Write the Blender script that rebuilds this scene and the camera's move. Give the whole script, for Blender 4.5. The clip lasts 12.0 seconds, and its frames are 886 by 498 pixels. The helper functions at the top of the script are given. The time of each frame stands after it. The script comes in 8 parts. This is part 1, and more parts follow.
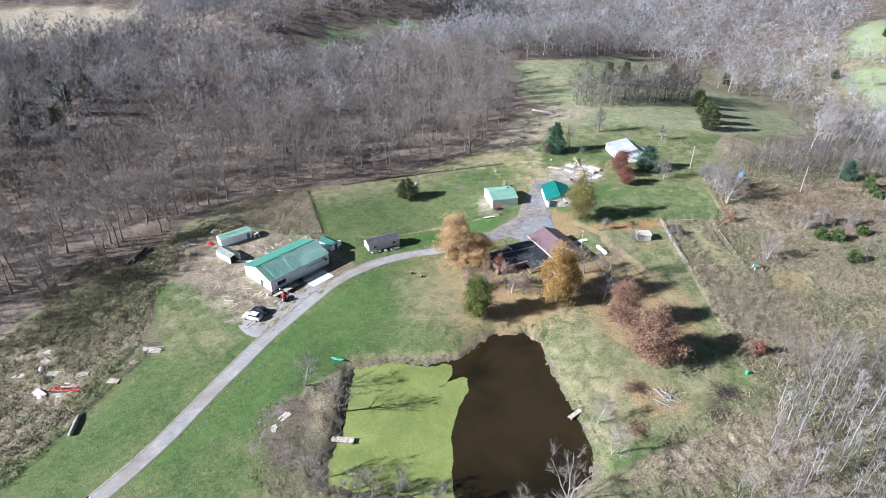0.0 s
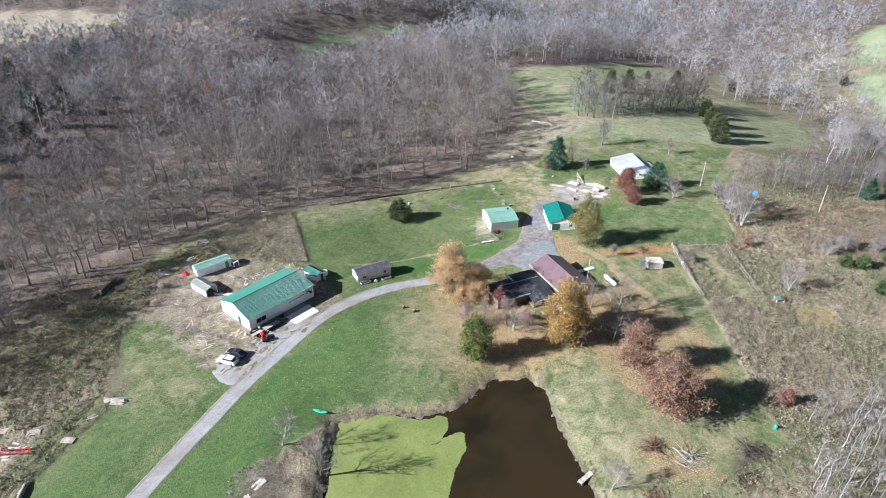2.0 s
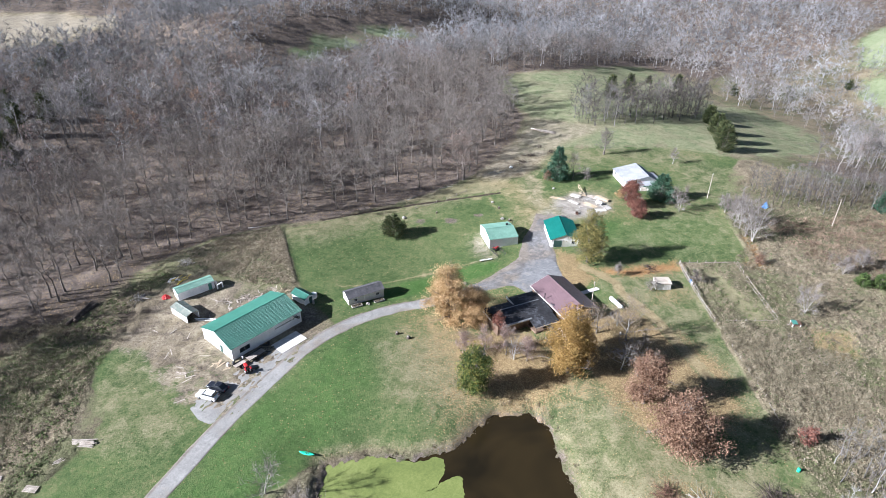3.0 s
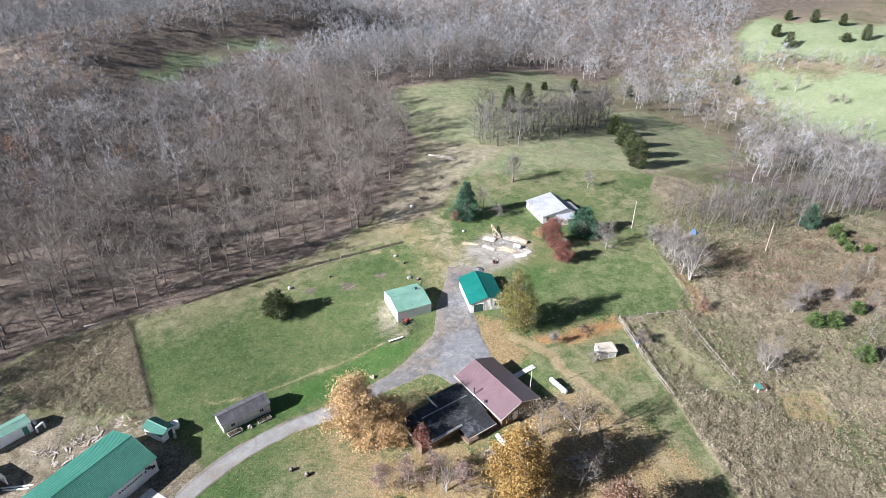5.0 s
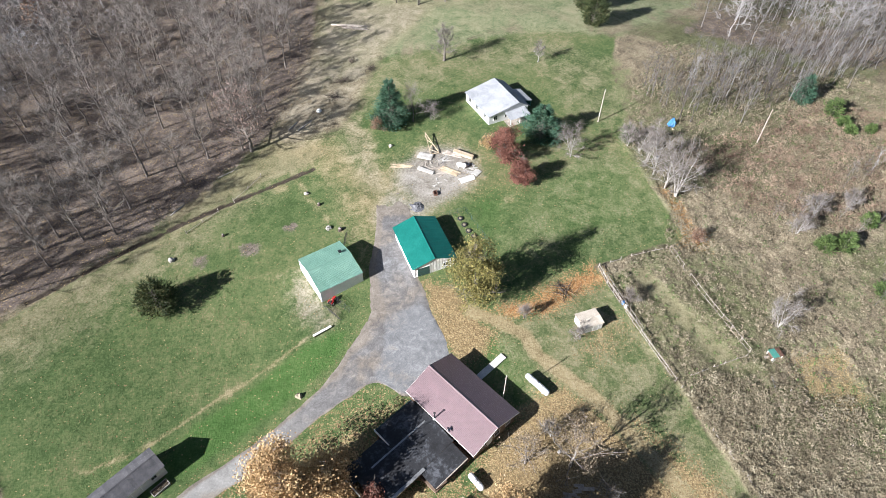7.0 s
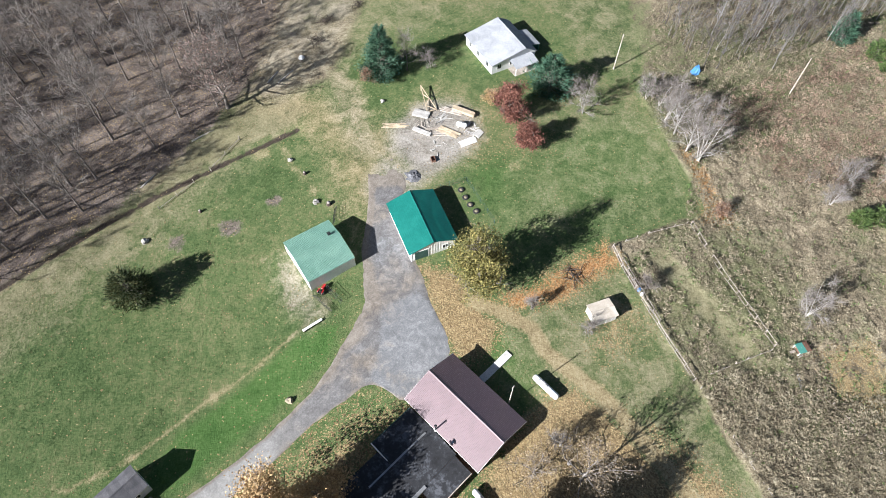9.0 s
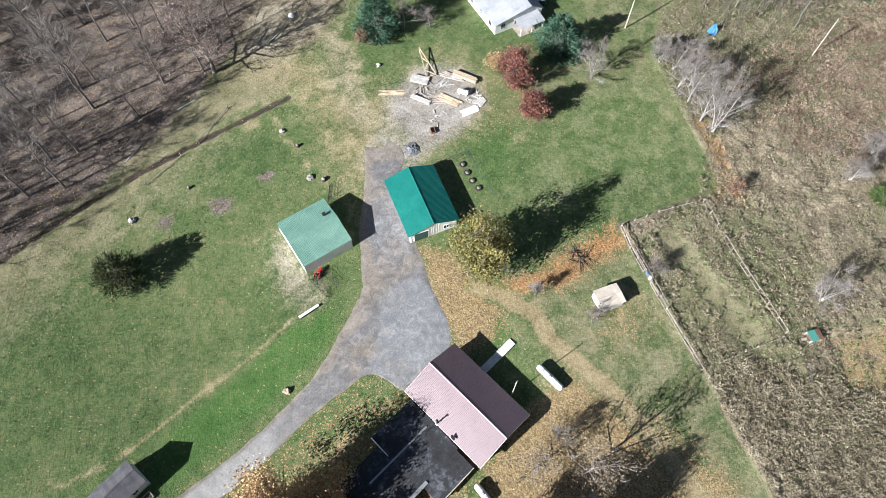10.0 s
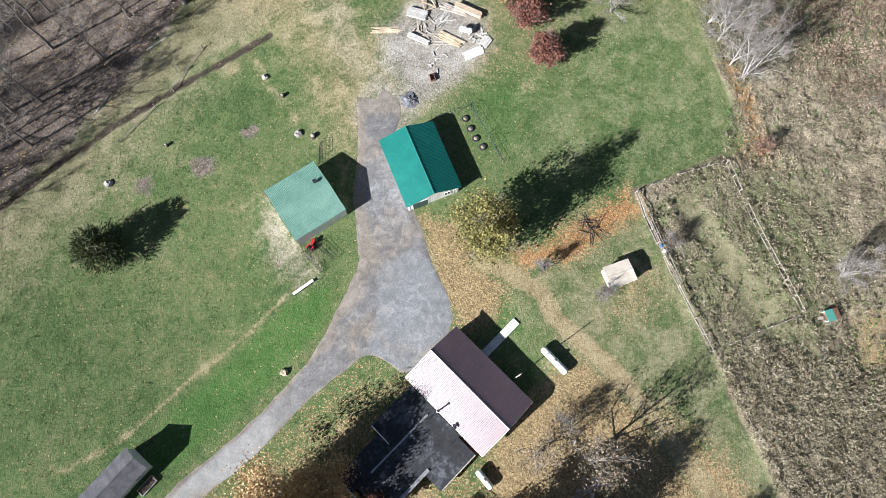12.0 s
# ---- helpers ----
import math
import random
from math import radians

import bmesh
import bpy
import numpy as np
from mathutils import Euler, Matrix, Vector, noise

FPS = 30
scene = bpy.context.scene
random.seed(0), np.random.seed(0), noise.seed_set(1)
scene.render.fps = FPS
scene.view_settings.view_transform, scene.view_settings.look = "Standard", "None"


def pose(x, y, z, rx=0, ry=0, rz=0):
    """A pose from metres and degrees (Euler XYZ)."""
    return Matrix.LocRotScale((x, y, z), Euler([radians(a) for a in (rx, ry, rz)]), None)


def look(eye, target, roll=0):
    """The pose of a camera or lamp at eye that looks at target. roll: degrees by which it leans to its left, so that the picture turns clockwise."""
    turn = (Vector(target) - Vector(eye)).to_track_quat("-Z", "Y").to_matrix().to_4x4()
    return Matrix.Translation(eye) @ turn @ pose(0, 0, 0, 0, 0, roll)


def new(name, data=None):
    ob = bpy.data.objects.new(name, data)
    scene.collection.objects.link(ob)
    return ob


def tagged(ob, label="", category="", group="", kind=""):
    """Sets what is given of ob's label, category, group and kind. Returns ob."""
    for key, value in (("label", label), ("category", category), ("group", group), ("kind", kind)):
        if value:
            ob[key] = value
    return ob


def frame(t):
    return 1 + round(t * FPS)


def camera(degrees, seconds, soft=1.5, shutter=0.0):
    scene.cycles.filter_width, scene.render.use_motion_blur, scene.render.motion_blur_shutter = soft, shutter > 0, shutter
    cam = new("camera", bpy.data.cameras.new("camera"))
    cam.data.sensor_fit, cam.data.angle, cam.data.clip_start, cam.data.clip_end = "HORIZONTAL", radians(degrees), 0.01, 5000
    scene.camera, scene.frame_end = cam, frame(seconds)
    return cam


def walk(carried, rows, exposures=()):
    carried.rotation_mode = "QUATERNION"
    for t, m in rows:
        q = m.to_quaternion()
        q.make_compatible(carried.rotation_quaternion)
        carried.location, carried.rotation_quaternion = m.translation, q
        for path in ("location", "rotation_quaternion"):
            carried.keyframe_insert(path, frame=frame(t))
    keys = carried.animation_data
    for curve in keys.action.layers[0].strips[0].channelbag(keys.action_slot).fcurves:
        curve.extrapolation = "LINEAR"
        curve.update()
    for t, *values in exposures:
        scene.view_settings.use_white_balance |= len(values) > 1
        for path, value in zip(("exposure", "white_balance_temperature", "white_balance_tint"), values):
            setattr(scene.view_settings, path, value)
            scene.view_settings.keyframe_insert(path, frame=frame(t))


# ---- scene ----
cam = camera(71.0, 12.0, soft=0.6)
METRES, EYE, TILT, LEAN, TURN = 151.7, 90.0, 0.0, 0.0, -24.3
ROWS = [
    (0.0, 0.0, 0.0, 0.0, 0.22, -30.82, -0.36),
    (0.5, 0.0007, 0.0222, -0.0003, 0.09, -30.81, -0.37),
    (1.0, 0.0016, 0.0473, -0.0008, 0.01, -30.81, -0.36),
    (1.5, 0.0022, 0.0748, -0.0013, -0.07, -30.8, -0.37),
    (2.0, 0.0029, 0.1043, -0.0015, -0.12, -30.8, -0.38),
    (2.5, 0.0037, 0.1353, -0.0019, -0.12, -30.78, -0.37),
    (4.5, 0.0139, 0.3441, -0.0041, -6.96, -30.75, -0.36),
    (5.0, 0.02, 0.4157, -0.0043, -11.18, -31.1, -0.36),
    (5.5, 0.0301, 0.4908, -0.0051, -14.7, -33.77, -0.4),
    (6.0, 0.0434, 0.5638, -0.0053, -17.33, -37.01, -0.44),
    (6.5, 0.0608, 0.6368, -0.0052, -18.79, -42.28, -0.45),
    (7.0, 0.0815, 0.7131, -0.0051, -19.96, -47.84, -0.52),
    (9.0, 0.1179, 0.8206, -0.0044, -20.55, -56.52, -0.42),
    (9.5, 0.1275, 0.8488, -0.0045, -20.65, -59.42, -0.41),
    (10.0, 0.1364, 0.8746, -0.0045, -20.71, -62.32, -0.41),
    (10.5, 0.1453, 0.9004, -0.0047, -20.77, -65.22, -0.44),
    (11.0, 0.1548, 0.9262, -0.0047, -20.79, -68.17, -0.43),
    (11.5, 0.1641, 0.952, -0.0047, -20.79, -71.1, -0.44),
    (12.0, 0.1737, 0.977, -0.0051, -20.82, -73.98, -0.41),
]
walk(cam, [(t, pose(0, 0, EYE, TILT, LEAN, TURN) @ pose(METRES * x, METRES * y, METRES * z, 90 + pitch, roll, yaw)) for t, x, y, z, yaw, pitch, roll in ROWS],
     exposures=[(0.0, 1.58, 5680, 13), (4.5, 1.55, 5880, 13), (7.0, 1.5, 6100, 11.5), (12.0, 1.44, 5990, 10)])

# ---- daylight: clear autumn afternoon, low sun from the west ----
SUN_ELEVATION = 27.0
SUN_TRAVEL = Vector((0.985, -0.17, 0)).normalized()
world = bpy.data.worlds.new("sky")
scene.world = world
world.use_nodes = True
sky = world.node_tree.nodes.new("ShaderNodeTexSky")
sky.sky_type, sky.sun_disc = "NISHITA", False
sky.sun_elevation = radians(SUN_ELEVATION)
sky.sun_rotation = math.atan2(-SUN_TRAVEL.x, -SUN_TRAVEL.y)
backing = world.node_tree.nodes["Background"]
backing.inputs["Strength"].default_value = 0.026
world.node_tree.links.new(sky.outputs[0], backing.inputs["Color"])
sun_data = bpy.data.lights.new("sun", "SUN")
sun_data.energy, sun_data.angle, sun_data.color = 5.0, radians(0.53), (1.0, 0.97, 0.93)
sun = new("sun", sun_data)
sun.matrix_world = look((0, 0, 200), Vector((0, 0, 200)) + SUN_TRAVEL * math.cos(radians(SUN_ELEVATION)) - Vector((0, 0, math.sin(radians(SUN_ELEVATION)))))

# ---- materials ----
def shader(name):
    m = bpy.data.materials.new(name)
    m.use_nodes = True
    return m, m.node_tree, m.node_tree.nodes["Principled BSDF"]


def put(tree, kind, sockets=(), operation=None, data_type=None, attribute_name=None):
    """A node, and its sockets: pairs of input and value or output."""
    n = tree.nodes.new("ShaderNode" + kind)
    if operation:
        n.operation = operation
    if data_type:
        n.data_type = data_type
    if attribute_name:
        n.attribute_name = attribute_name
    for k, v in sockets:
        if isinstance(v, bpy.types.NodeSocket):
            tree.links.new(v, n.inputs[k])
        else:
            n.inputs[k].default_value = v
    return n


def ramp(tree, fac, stops):
    n = tree.nodes.new("ShaderNodeValToRGB")
    e = n.color_ramp.elements
    while len(e) < len(stops):
        e.new(0.5)
    for el, (p, c) in zip(e, stops):
        el.position, el.color = p, (*c, 1)
    tree.links.new(fac, n.inputs[0])
    return n.outputs[0]


def noise_at(tree, scale, detail=4.0, rough=0.55, vector=None):
    if vector is None:
        vector = put(tree, "NewGeometry").outputs["Position"]
    return put(tree, "TexNoise", [("Vector", vector), ("Scale", scale), ("Detail", detail), ("Roughness", rough), ("Distortion", 0.7)]).outputs[0]


def mixed(tree, a, b, fac):
    n = put(tree, "Mix", data_type="RGBA")
    for s, v in ((0, fac), (6, a), (7, b)):
        if isinstance(v, bpy.types.NodeSocket):
            tree.links.new(v, n.inputs[s])
        else:
            n.inputs[s].default_value = v if s == 0 else (*v, 1)
    return n.outputs[2]


def sums(tree, op, a, b):
    return put(tree, "Math", [(0, a), (1, b)], operation=op).outputs[0]


def step_soft(tree, v, lo, hi):
    n = put(tree, "MapRange", [(0, v), (1, lo), (2, hi)])
    n.interpolation_type = "SMOOTHSTEP"
    return n.outputs[0]


def surface(name, dark, mid, light, scale=0.6, fine=9.0, rough=0.8, metal=0.0, bump=0.15, grain=25.0, rand=0.0, tint=False, spec=0.5, island=0.0):
    """A surface with stains at one scale and grain at another, and fine relief."""
    m, t, b = shader(name)
    big, small = noise_at(t, scale), noise_at(t, fine, 3.0)
    f = sums(t, "ADD", sums(t, "MULTIPLY", big, 0.6), sums(t, "MULTIPLY", small, 0.4))
    if tint:
        f = sums(t, "ADD", sums(t, "MULTIPLY", f, 0.35), sums(t, "MULTIPLY", put(t, "Attribute", attribute_name="tint").outputs["Fac"], 0.65))
    c = ramp(t, f, [(0.36, dark), (0.5, mid), (0.64, light)] if not tint else [(0.15, dark), (0.5, mid), (0.85, light)])
    if rand or island:
        r = put(t, "ObjectInfo").outputs["Random"] if rand else put(t, "NewGeometry").outputs["Random Per Island"]
        v = sums(t, "ADD", sums(t, "MULTIPLY", r, (rand or island)), 1 - (rand or island) * 0.5)
        c = put(t, "HueSaturation", [("Value", v), ("Color", c)]).outputs[0]
    t.links.new(c, b.inputs["Base Color"])
    b.inputs["Roughness"].default_value, b.inputs["Metallic"].default_value = rough, metal
    b.inputs["Specular IOR Level"].default_value = spec
    if bump:
        bp = put(t, "Bump", [("Strength", bump), ("Distance", 0.03), ("Height", noise_at(t, grain, 3.0))])
        t.links.new(bp.outputs[0], b.inputs["Normal"])
    return m


def twiggy(name, dark, mid, light, russet):
    """Leafless crowns: tone by tree, warmer in some stands."""
    m, t, b = shader(name)
    tone = sums(t, "ADD", sums(t, "MULTIPLY", put(t, "Attribute", attribute_name="tint").outputs["Fac"], 0.8), sums(t, "MULTIPLY", noise_at(t, 1.5, 3.0), 0.2))
    c = ramp(t, tone, [(0.1, dark), (0.5, mid), (0.95, light)])
    warm = ramp(t, tone, [(0.1, tuple(v * 0.7 for v in dark)), (0.5, russet), (0.95, light)])
    c = mixed(t, c, warm, step_soft(t, noise_at(t, 0.028, 4.0, 0.6), 0.5, 0.66))
    t.links.new(c, b.inputs["Base Color"])
    b.inputs["Roughness"].default_value, b.inputs["Specular IOR Level"].default_value = 0.95, 0.2
    return m


def leafy(name, dark, mid, light, rough=0.7):
    """Leaves: colour by clump and by leaf, a little light comes through."""
    m, t, b = shader(name)
    f = sums(t, "ADD", sums(t, "MULTIPLY", noise_at(t, 0.6, 3.0), 0.68), sums(t, "MULTIPLY", put(t, "NewGeometry").outputs["Random Per Island"], 0.32))
    c = ramp(t, f, [(0.28, tuple(v * 0.75 for v in dark)), (0.5, mid), (0.72, tuple(v * 1.15 for v in light))])
    t.links.new(c, b.inputs["Base Color"])
    b.inputs["Roughness"].default_value, b.inputs["Specular IOR Level"].default_value = rough, 0.25
    tr = put(t, "BsdfTranslucent", [("Color", c)])
    mx = put(t, "MixShader", [(0, 0.2), (1, b.outputs[0]), (2, tr.outputs[0])])
    t.links.new(mx.outputs[0], t.nodes["Material Output"].inputs["Surface"])
    return m


M = {
    "concrete": surface("concrete", (0.45, 0.43, 0.40), (0.58, 0.56, 0.53), (0.68, 0.66, 0.62), 0.7, 6, 0.9, bump=0.2),
    "roof_green": surface("roof_green", (0.022, 0.112, 0.08), (0.032, 0.14, 0.102), (0.048, 0.17, 0.128), 0.25, 3, 0.42, bump=0.05),
    "roof_mint": surface("roof_mint", (0.12, 0.235, 0.185), (0.155, 0.285, 0.225), (0.20, 0.335, 0.27), 0.3, 3, 0.45, bump=0.05),
    "roof_teal": surface("roof_teal", (0.006, 0.108, 0.09), (0.009, 0.13, 0.108), (0.014, 0.155, 0.128), 0.3, 3, 0.4, bump=0.05),
    "roof_red": surface("roof_red", (0.135, 0.084, 0.092), (0.16, 0.10, 0.109), (0.19, 0.119, 0.129), 0.3, 4, 0.42, bump=0.05, spec=1.0),
    "roof_white": surface("roof_white", (0.25, 0.26, 0.275), (0.325, 0.335, 0.355), (0.41, 0.42, 0.435), 0.4, 5, 0.5, bump=0.05),
    # pale bluish patches here paint sun dapple onto black shingles
    "shingle_dark": surface("shingle_dark", (0.012, 0.012, 0.014), (0.025, 0.026, 0.03), (0.11, 0.115, 0.13), 0.35, 2.0, 0.8, bump=0.4, grain=10),
    "shingle_grey": surface("shingle_grey", (0.05, 0.05, 0.055), (0.075, 0.073, 0.08), (0.11, 0.105, 0.11), 0.8, 9, 0.85, bump=0.4, grain=10, rand=0.35),
    "siding_white": surface("siding_white", (0.70, 0.70, 0.70), (0.78, 0.78, 0.78), (0.84, 0.84, 0.83), 0.5, 5, 0.55, bump=0.05),
    "siding_grey": surface("siding_grey", (0.50, 0.48, 0.44), (0.60, 0.58, 0.54), (0.68, 0.66, 0.62), 0.5, 5, 0.7, bump=0.1),
    "siding_brown": surface("siding_brown", (0.10, 0.065, 0.045), (0.15, 0.10, 0.07), (0.2, 0.14, 0.1), 0.5, 5, 0.7, bump=0.15),
    "siding_green": surface("siding_green", (0.05, 0.19, 0.15), (0.06, 0.22, 0.18), (0.08, 0.25, 0.2), 0.5, 5, 0.6, bump=0.1),
    "trim": surface("trim_white", (0.72, 0.71, 0.69), (0.79, 0.78, 0.76), (0.85, 0.84, 0.82), 1, 8, 0.6, bump=0.05),
    "trim_dark": surface("trim_dark", (0.02, 0.05, 0.045), (0.03, 0.07, 0.06), (0.04, 0.09, 0.08), 1, 8, 0.6, bump=0.05),
    "black": surface("black_paint", (0.010, 0.010, 0.011), (0.016, 0.016, 0.018), (0.03, 0.03, 0.032), 1, 8, 0.5, bump=0.05),
    "steel": surface("steel_grey", (0.28, 0.28, 0.28), (0.38, 0.38, 0.38), (0.47, 0.47, 0.47), 1, 8, 0.45, metal=0.6, bump=0.05),
    "rust": surface("rusty_steel", (0.06, 0.03, 0.02), (0.12, 0.06, 0.04), (0.2, 0.11, 0.07), 1.5, 12, 0.8, bump=0.2),
    "tank": surface("tank_white", (0.74, 0.74, 0.73), (0.8, 0.8, 0.79), (0.85, 0.85, 0.84), 0.8, 7, 0.4, bump=0.04),
    "bark": surface("bark_grey", (0.09, 0.075, 0.063), (0.155, 0.135, 0.118), (0.24, 0.215, 0.195), 0.8, 6, 0.95, bump=0.5, tint=False),
    "bark_pale": surface("bark_pale", (0.23, 0.21, 0.19), (0.33, 0.31, 0.285), (0.44, 0.42, 0.39), 0.8, 6, 0.9, bump=0.4),
    "wood_trees": twiggy("woodland_twigs", (0.08, 0.07, 0.064), (0.235, 0.225, 0.22), (0.41, 0.407, 0.41), (0.23, 0.188, 0.165)),
    # far trees: bluish grey paints distance haze into the bark colour
    "far_trees": twiggy("far_woodland_hazed", (0.10, 0.098, 0.10), (0.235, 0.24, 0.25), (0.40, 0.412, 0.43), (0.225, 0.208, 0.203)),
    "carport_roof": surface("faded_roof_sheet", (0.13, 0.2, 0.165), (0.24, 0.27, 0.235), (0.38, 0.36, 0.3), 0.5, 3, 0.6, bump=0.1),
    "hut_roof": surface("tan_roof_board", (0.40, 0.345, 0.28), (0.49, 0.43, 0.355), (0.57, 0.51, 0.43), 0.5, 5, 0.8, bump=0.15),
    "twig": surface("twig_grey", (0.12, 0.10, 0.088), (0.19, 0.168, 0.152), (0.29, 0.268, 0.25), 0.4, 3, 0.95, bump=0.0, spec=0.2),
    "weed": surface("dry_weeds", (0.10, 0.083, 0.057), (0.20, 0.167, 0.114), (0.315, 0.268, 0.19), 0.16, 1.2, 0.95, bump=0.0, island=0.5, spec=0.2),
    "scrub": surface("grey_scrub", (0.118, 0.099, 0.066), (0.21, 0.18, 0.122), (0.31, 0.275, 0.198), 0.35, 1.2, 0.95, bump=0.0, island=0.35, spec=0.2),
    "pale_weed": surface("tall_tan_weeds", (0.14, 0.115, 0.08), (0.25, 0.21, 0.148), (0.37, 0.32, 0.235), 0.25, 1.2, 0.95, bump=0.0, island=0.35, spec=0.2),
    "brown_weed": surface("russet_weeds", (0.10, 0.066, 0.046), (0.20, 0.142, 0.102), (0.32, 0.242, 0.18), 0.16, 1.2, 0.95, bump=0.0, island=0.7, spec=0.2),
    "leaf_tan": leafy("leaf_tan", (0.13, 0.095, 0.06), (0.24, 0.185, 0.12), (0.36, 0.29, 0.2)),
    "grass": surface("grass_blades", (0.055, 0.095, 0.028), (0.095, 0.135, 0.045), (0.16, 0.17, 0.075), 0.12, 1.5, 0.9, bump=0.0, island=0.8, spec=0.2),
    "field_grass": surface("field_grass_tufts", (0.06, 0.10, 0.034), (0.095, 0.135, 0.048), (0.14, 0.165, 0.068), 0.12, 1.5, 0.9, bump=0.0, island=0.4, spec=0.2),
    "fence_wood": surface("weathered_fence_wood", (0.15, 0.125, 0.105), (0.27, 0.235, 0.205), (0.40, 0.365, 0.33), 1.5, 9, 0.95, bump=0.4, rand=0.4),
    "lumber": surface("fresh_lumber", (0.34, 0.26, 0.17), (0.45, 0.36, 0.25), (0.56, 0.47, 0.35), 1.2, 9, 0.85, bump=0.2, rand=0.35),
    "sheet": surface("pale_sheet_board", (0.33, 0.31, 0.285), (0.43, 0.41, 0.38), (0.53, 0.51, 0.48), 1.2, 9, 0.8, bump=0.15, rand=0.3),
    "lumber_old": surface("old_lumber", (0.24, 0.2, 0.165), (0.38, 0.33, 0.28), (0.52, 0.47, 0.41), 1.2, 9, 0.9, bump=0.3, rand=0.4),
    "log": surface("log_bark", (0.035, 0.025, 0.02), (0.07, 0.052, 0.042), (0.14, 0.11, 0.09), 1.5, 8, 0.95, bump=0.6, rand=0.3),
    "red": surface("red_paint", (0.34, 0.015, 0.018), (0.45, 0.025, 0.025), (0.55, 0.05, 0.045), 1.5, 8, 0.4, bump=0.03),
    "yellow": surface("yellow_paint", (0.45, 0.33, 0.04), (0.58, 0.43, 0.06), (0.66, 0.52, 0.1), 1.5, 8, 0.5, bump=0.03),
    "blue": surface("blue_tarp", (0.03, 0.13, 0.33), (0.045, 0.18, 0.42), (0.075, 0.25, 0.5), 1.5, 8, 0.5, bump=0.2),
    "kayak": surface("kayak_plastic", (0.015, 0.42, 0.22), (0.03, 0.55, 0.30), (0.06, 0.64, 0.38), 1.5, 8, 0.4, bump=0.03),
    "car_white": surface("car_white_paint", (0.72, 0.72, 0.72), (0.79, 0.79, 0.79), (0.84, 0.84, 0.84), 1.5, 8, 0.25, bump=0.01),
    "car_black": surface("car_dark_paint", (0.012, 0.014, 0.02), (0.018, 0.02, 0.028), (0.03, 0.033, 0.04), 1.5, 8, 0.2, bump=0.01),
    "tyre": surface("tyre_rubber", (0.012, 0.012, 0.012), (0.022, 0.022, 0.022), (0.04, 0.04, 0.04), 2, 15, 0.9, bump=0.2),
    "ash": surface("ash_grey", (0.07, 0.07, 0.075), (0.13, 0.13, 0.14), (0.25, 0.25, 0.26), 0.8, 5, 0.95, bump=0.5),
    "stone": surface("pale_stone", (0.2, 0.185, 0.165), (0.31, 0.29, 0.26), (0.42, 0.4, 0.37), 1.2, 8, 0.95, bump=0.5, rand=0.3),
    "needles": leafy("pine_needles", (0.03, 0.075, 0.045), (0.055, 0.12, 0.075), (0.10, 0.175, 0.115)),
    "cedar": leafy("cedar_needles", (0.028, 0.045, 0.018), (0.055, 0.075, 0.03), (0.115, 0.112, 0.046)),
    "shrub_green": leafy("shrub_green", (0.035, 0.066, 0.02), (0.076, 0.12, 0.036), (0.135, 0.175, 0.06)),
    "leaf_gold": leafy("leaf_gold", (0.29, 0.185, 0.09), (0.45, 0.305, 0.155), (0.58, 0.43, 0.24)),
    "leaf_yellow": leafy("leaf_yellow", (0.21, 0.13, 0.042), (0.32, 0.205, 0.068), (0.43, 0.3, 0.115)),
    "leaf_olive": leafy("leaf_olive", (0.09, 0.085, 0.03), (0.185, 0.17, 0.058), (0.31, 0.265, 0.095)),
    "leaf_green": leafy("leaf_green", (0.035, 0.065, 0.018), (0.075, 0.115, 0.03), (0.24, 0.20, 0.05)),
    "leaf_rust": leafy("leaf_rust", (0.13, 0.072, 0.046), (0.225, 0.135, 0.09), (0.34, 0.23, 0.158)),
    "leaf_pink": leafy("leaf_pink", (0.16, 0.105, 0.085), (0.25, 0.175, 0.148), (0.36, 0.275, 0.24)),
    "leaf_red": leafy("leaf_red", (0.11, 0.045, 0.034), (0.19, 0.083, 0.063), (0.29, 0.145, 0.105)),
}
g, gt_, gb = shader("window_glass")
gb.inputs["Base Color"].default_value, gb.inputs["Roughness"].default_value = (0.03, 0.035, 0.04, 1), 0.08
M["glass"] = g

# pond water: murky brown, still
g, gt_, gb = shader("pond_water")
wc = ramp(gt_, noise_at(gt_, 0.06, 3), [(0.35, (0.012, 0.0095, 0.005)), (0.6, (0.025, 0.018, 0.008))])
gt_.links.new(wc, gb.inputs["Base Color"])
gb.inputs["Roughness"].default_value = 0.06
gb.inputs["Specular IOR Level"].default_value = 0.2
gt_.links.new(put(gt_, "Bump", [("Strength", 0.12), ("Distance", 0.02), ("Height", noise_at(gt_, 1.8, 2))]).outputs[0], gb.inputs["Normal"])
M["water"] = g
M["duckweed"] = surface("duckweed", (0.105, 0.135, 0.03), (0.145, 0.178, 0.042), (0.195, 0.222, 0.065), 0.12, 2.0, 0.8, bump=0.1)


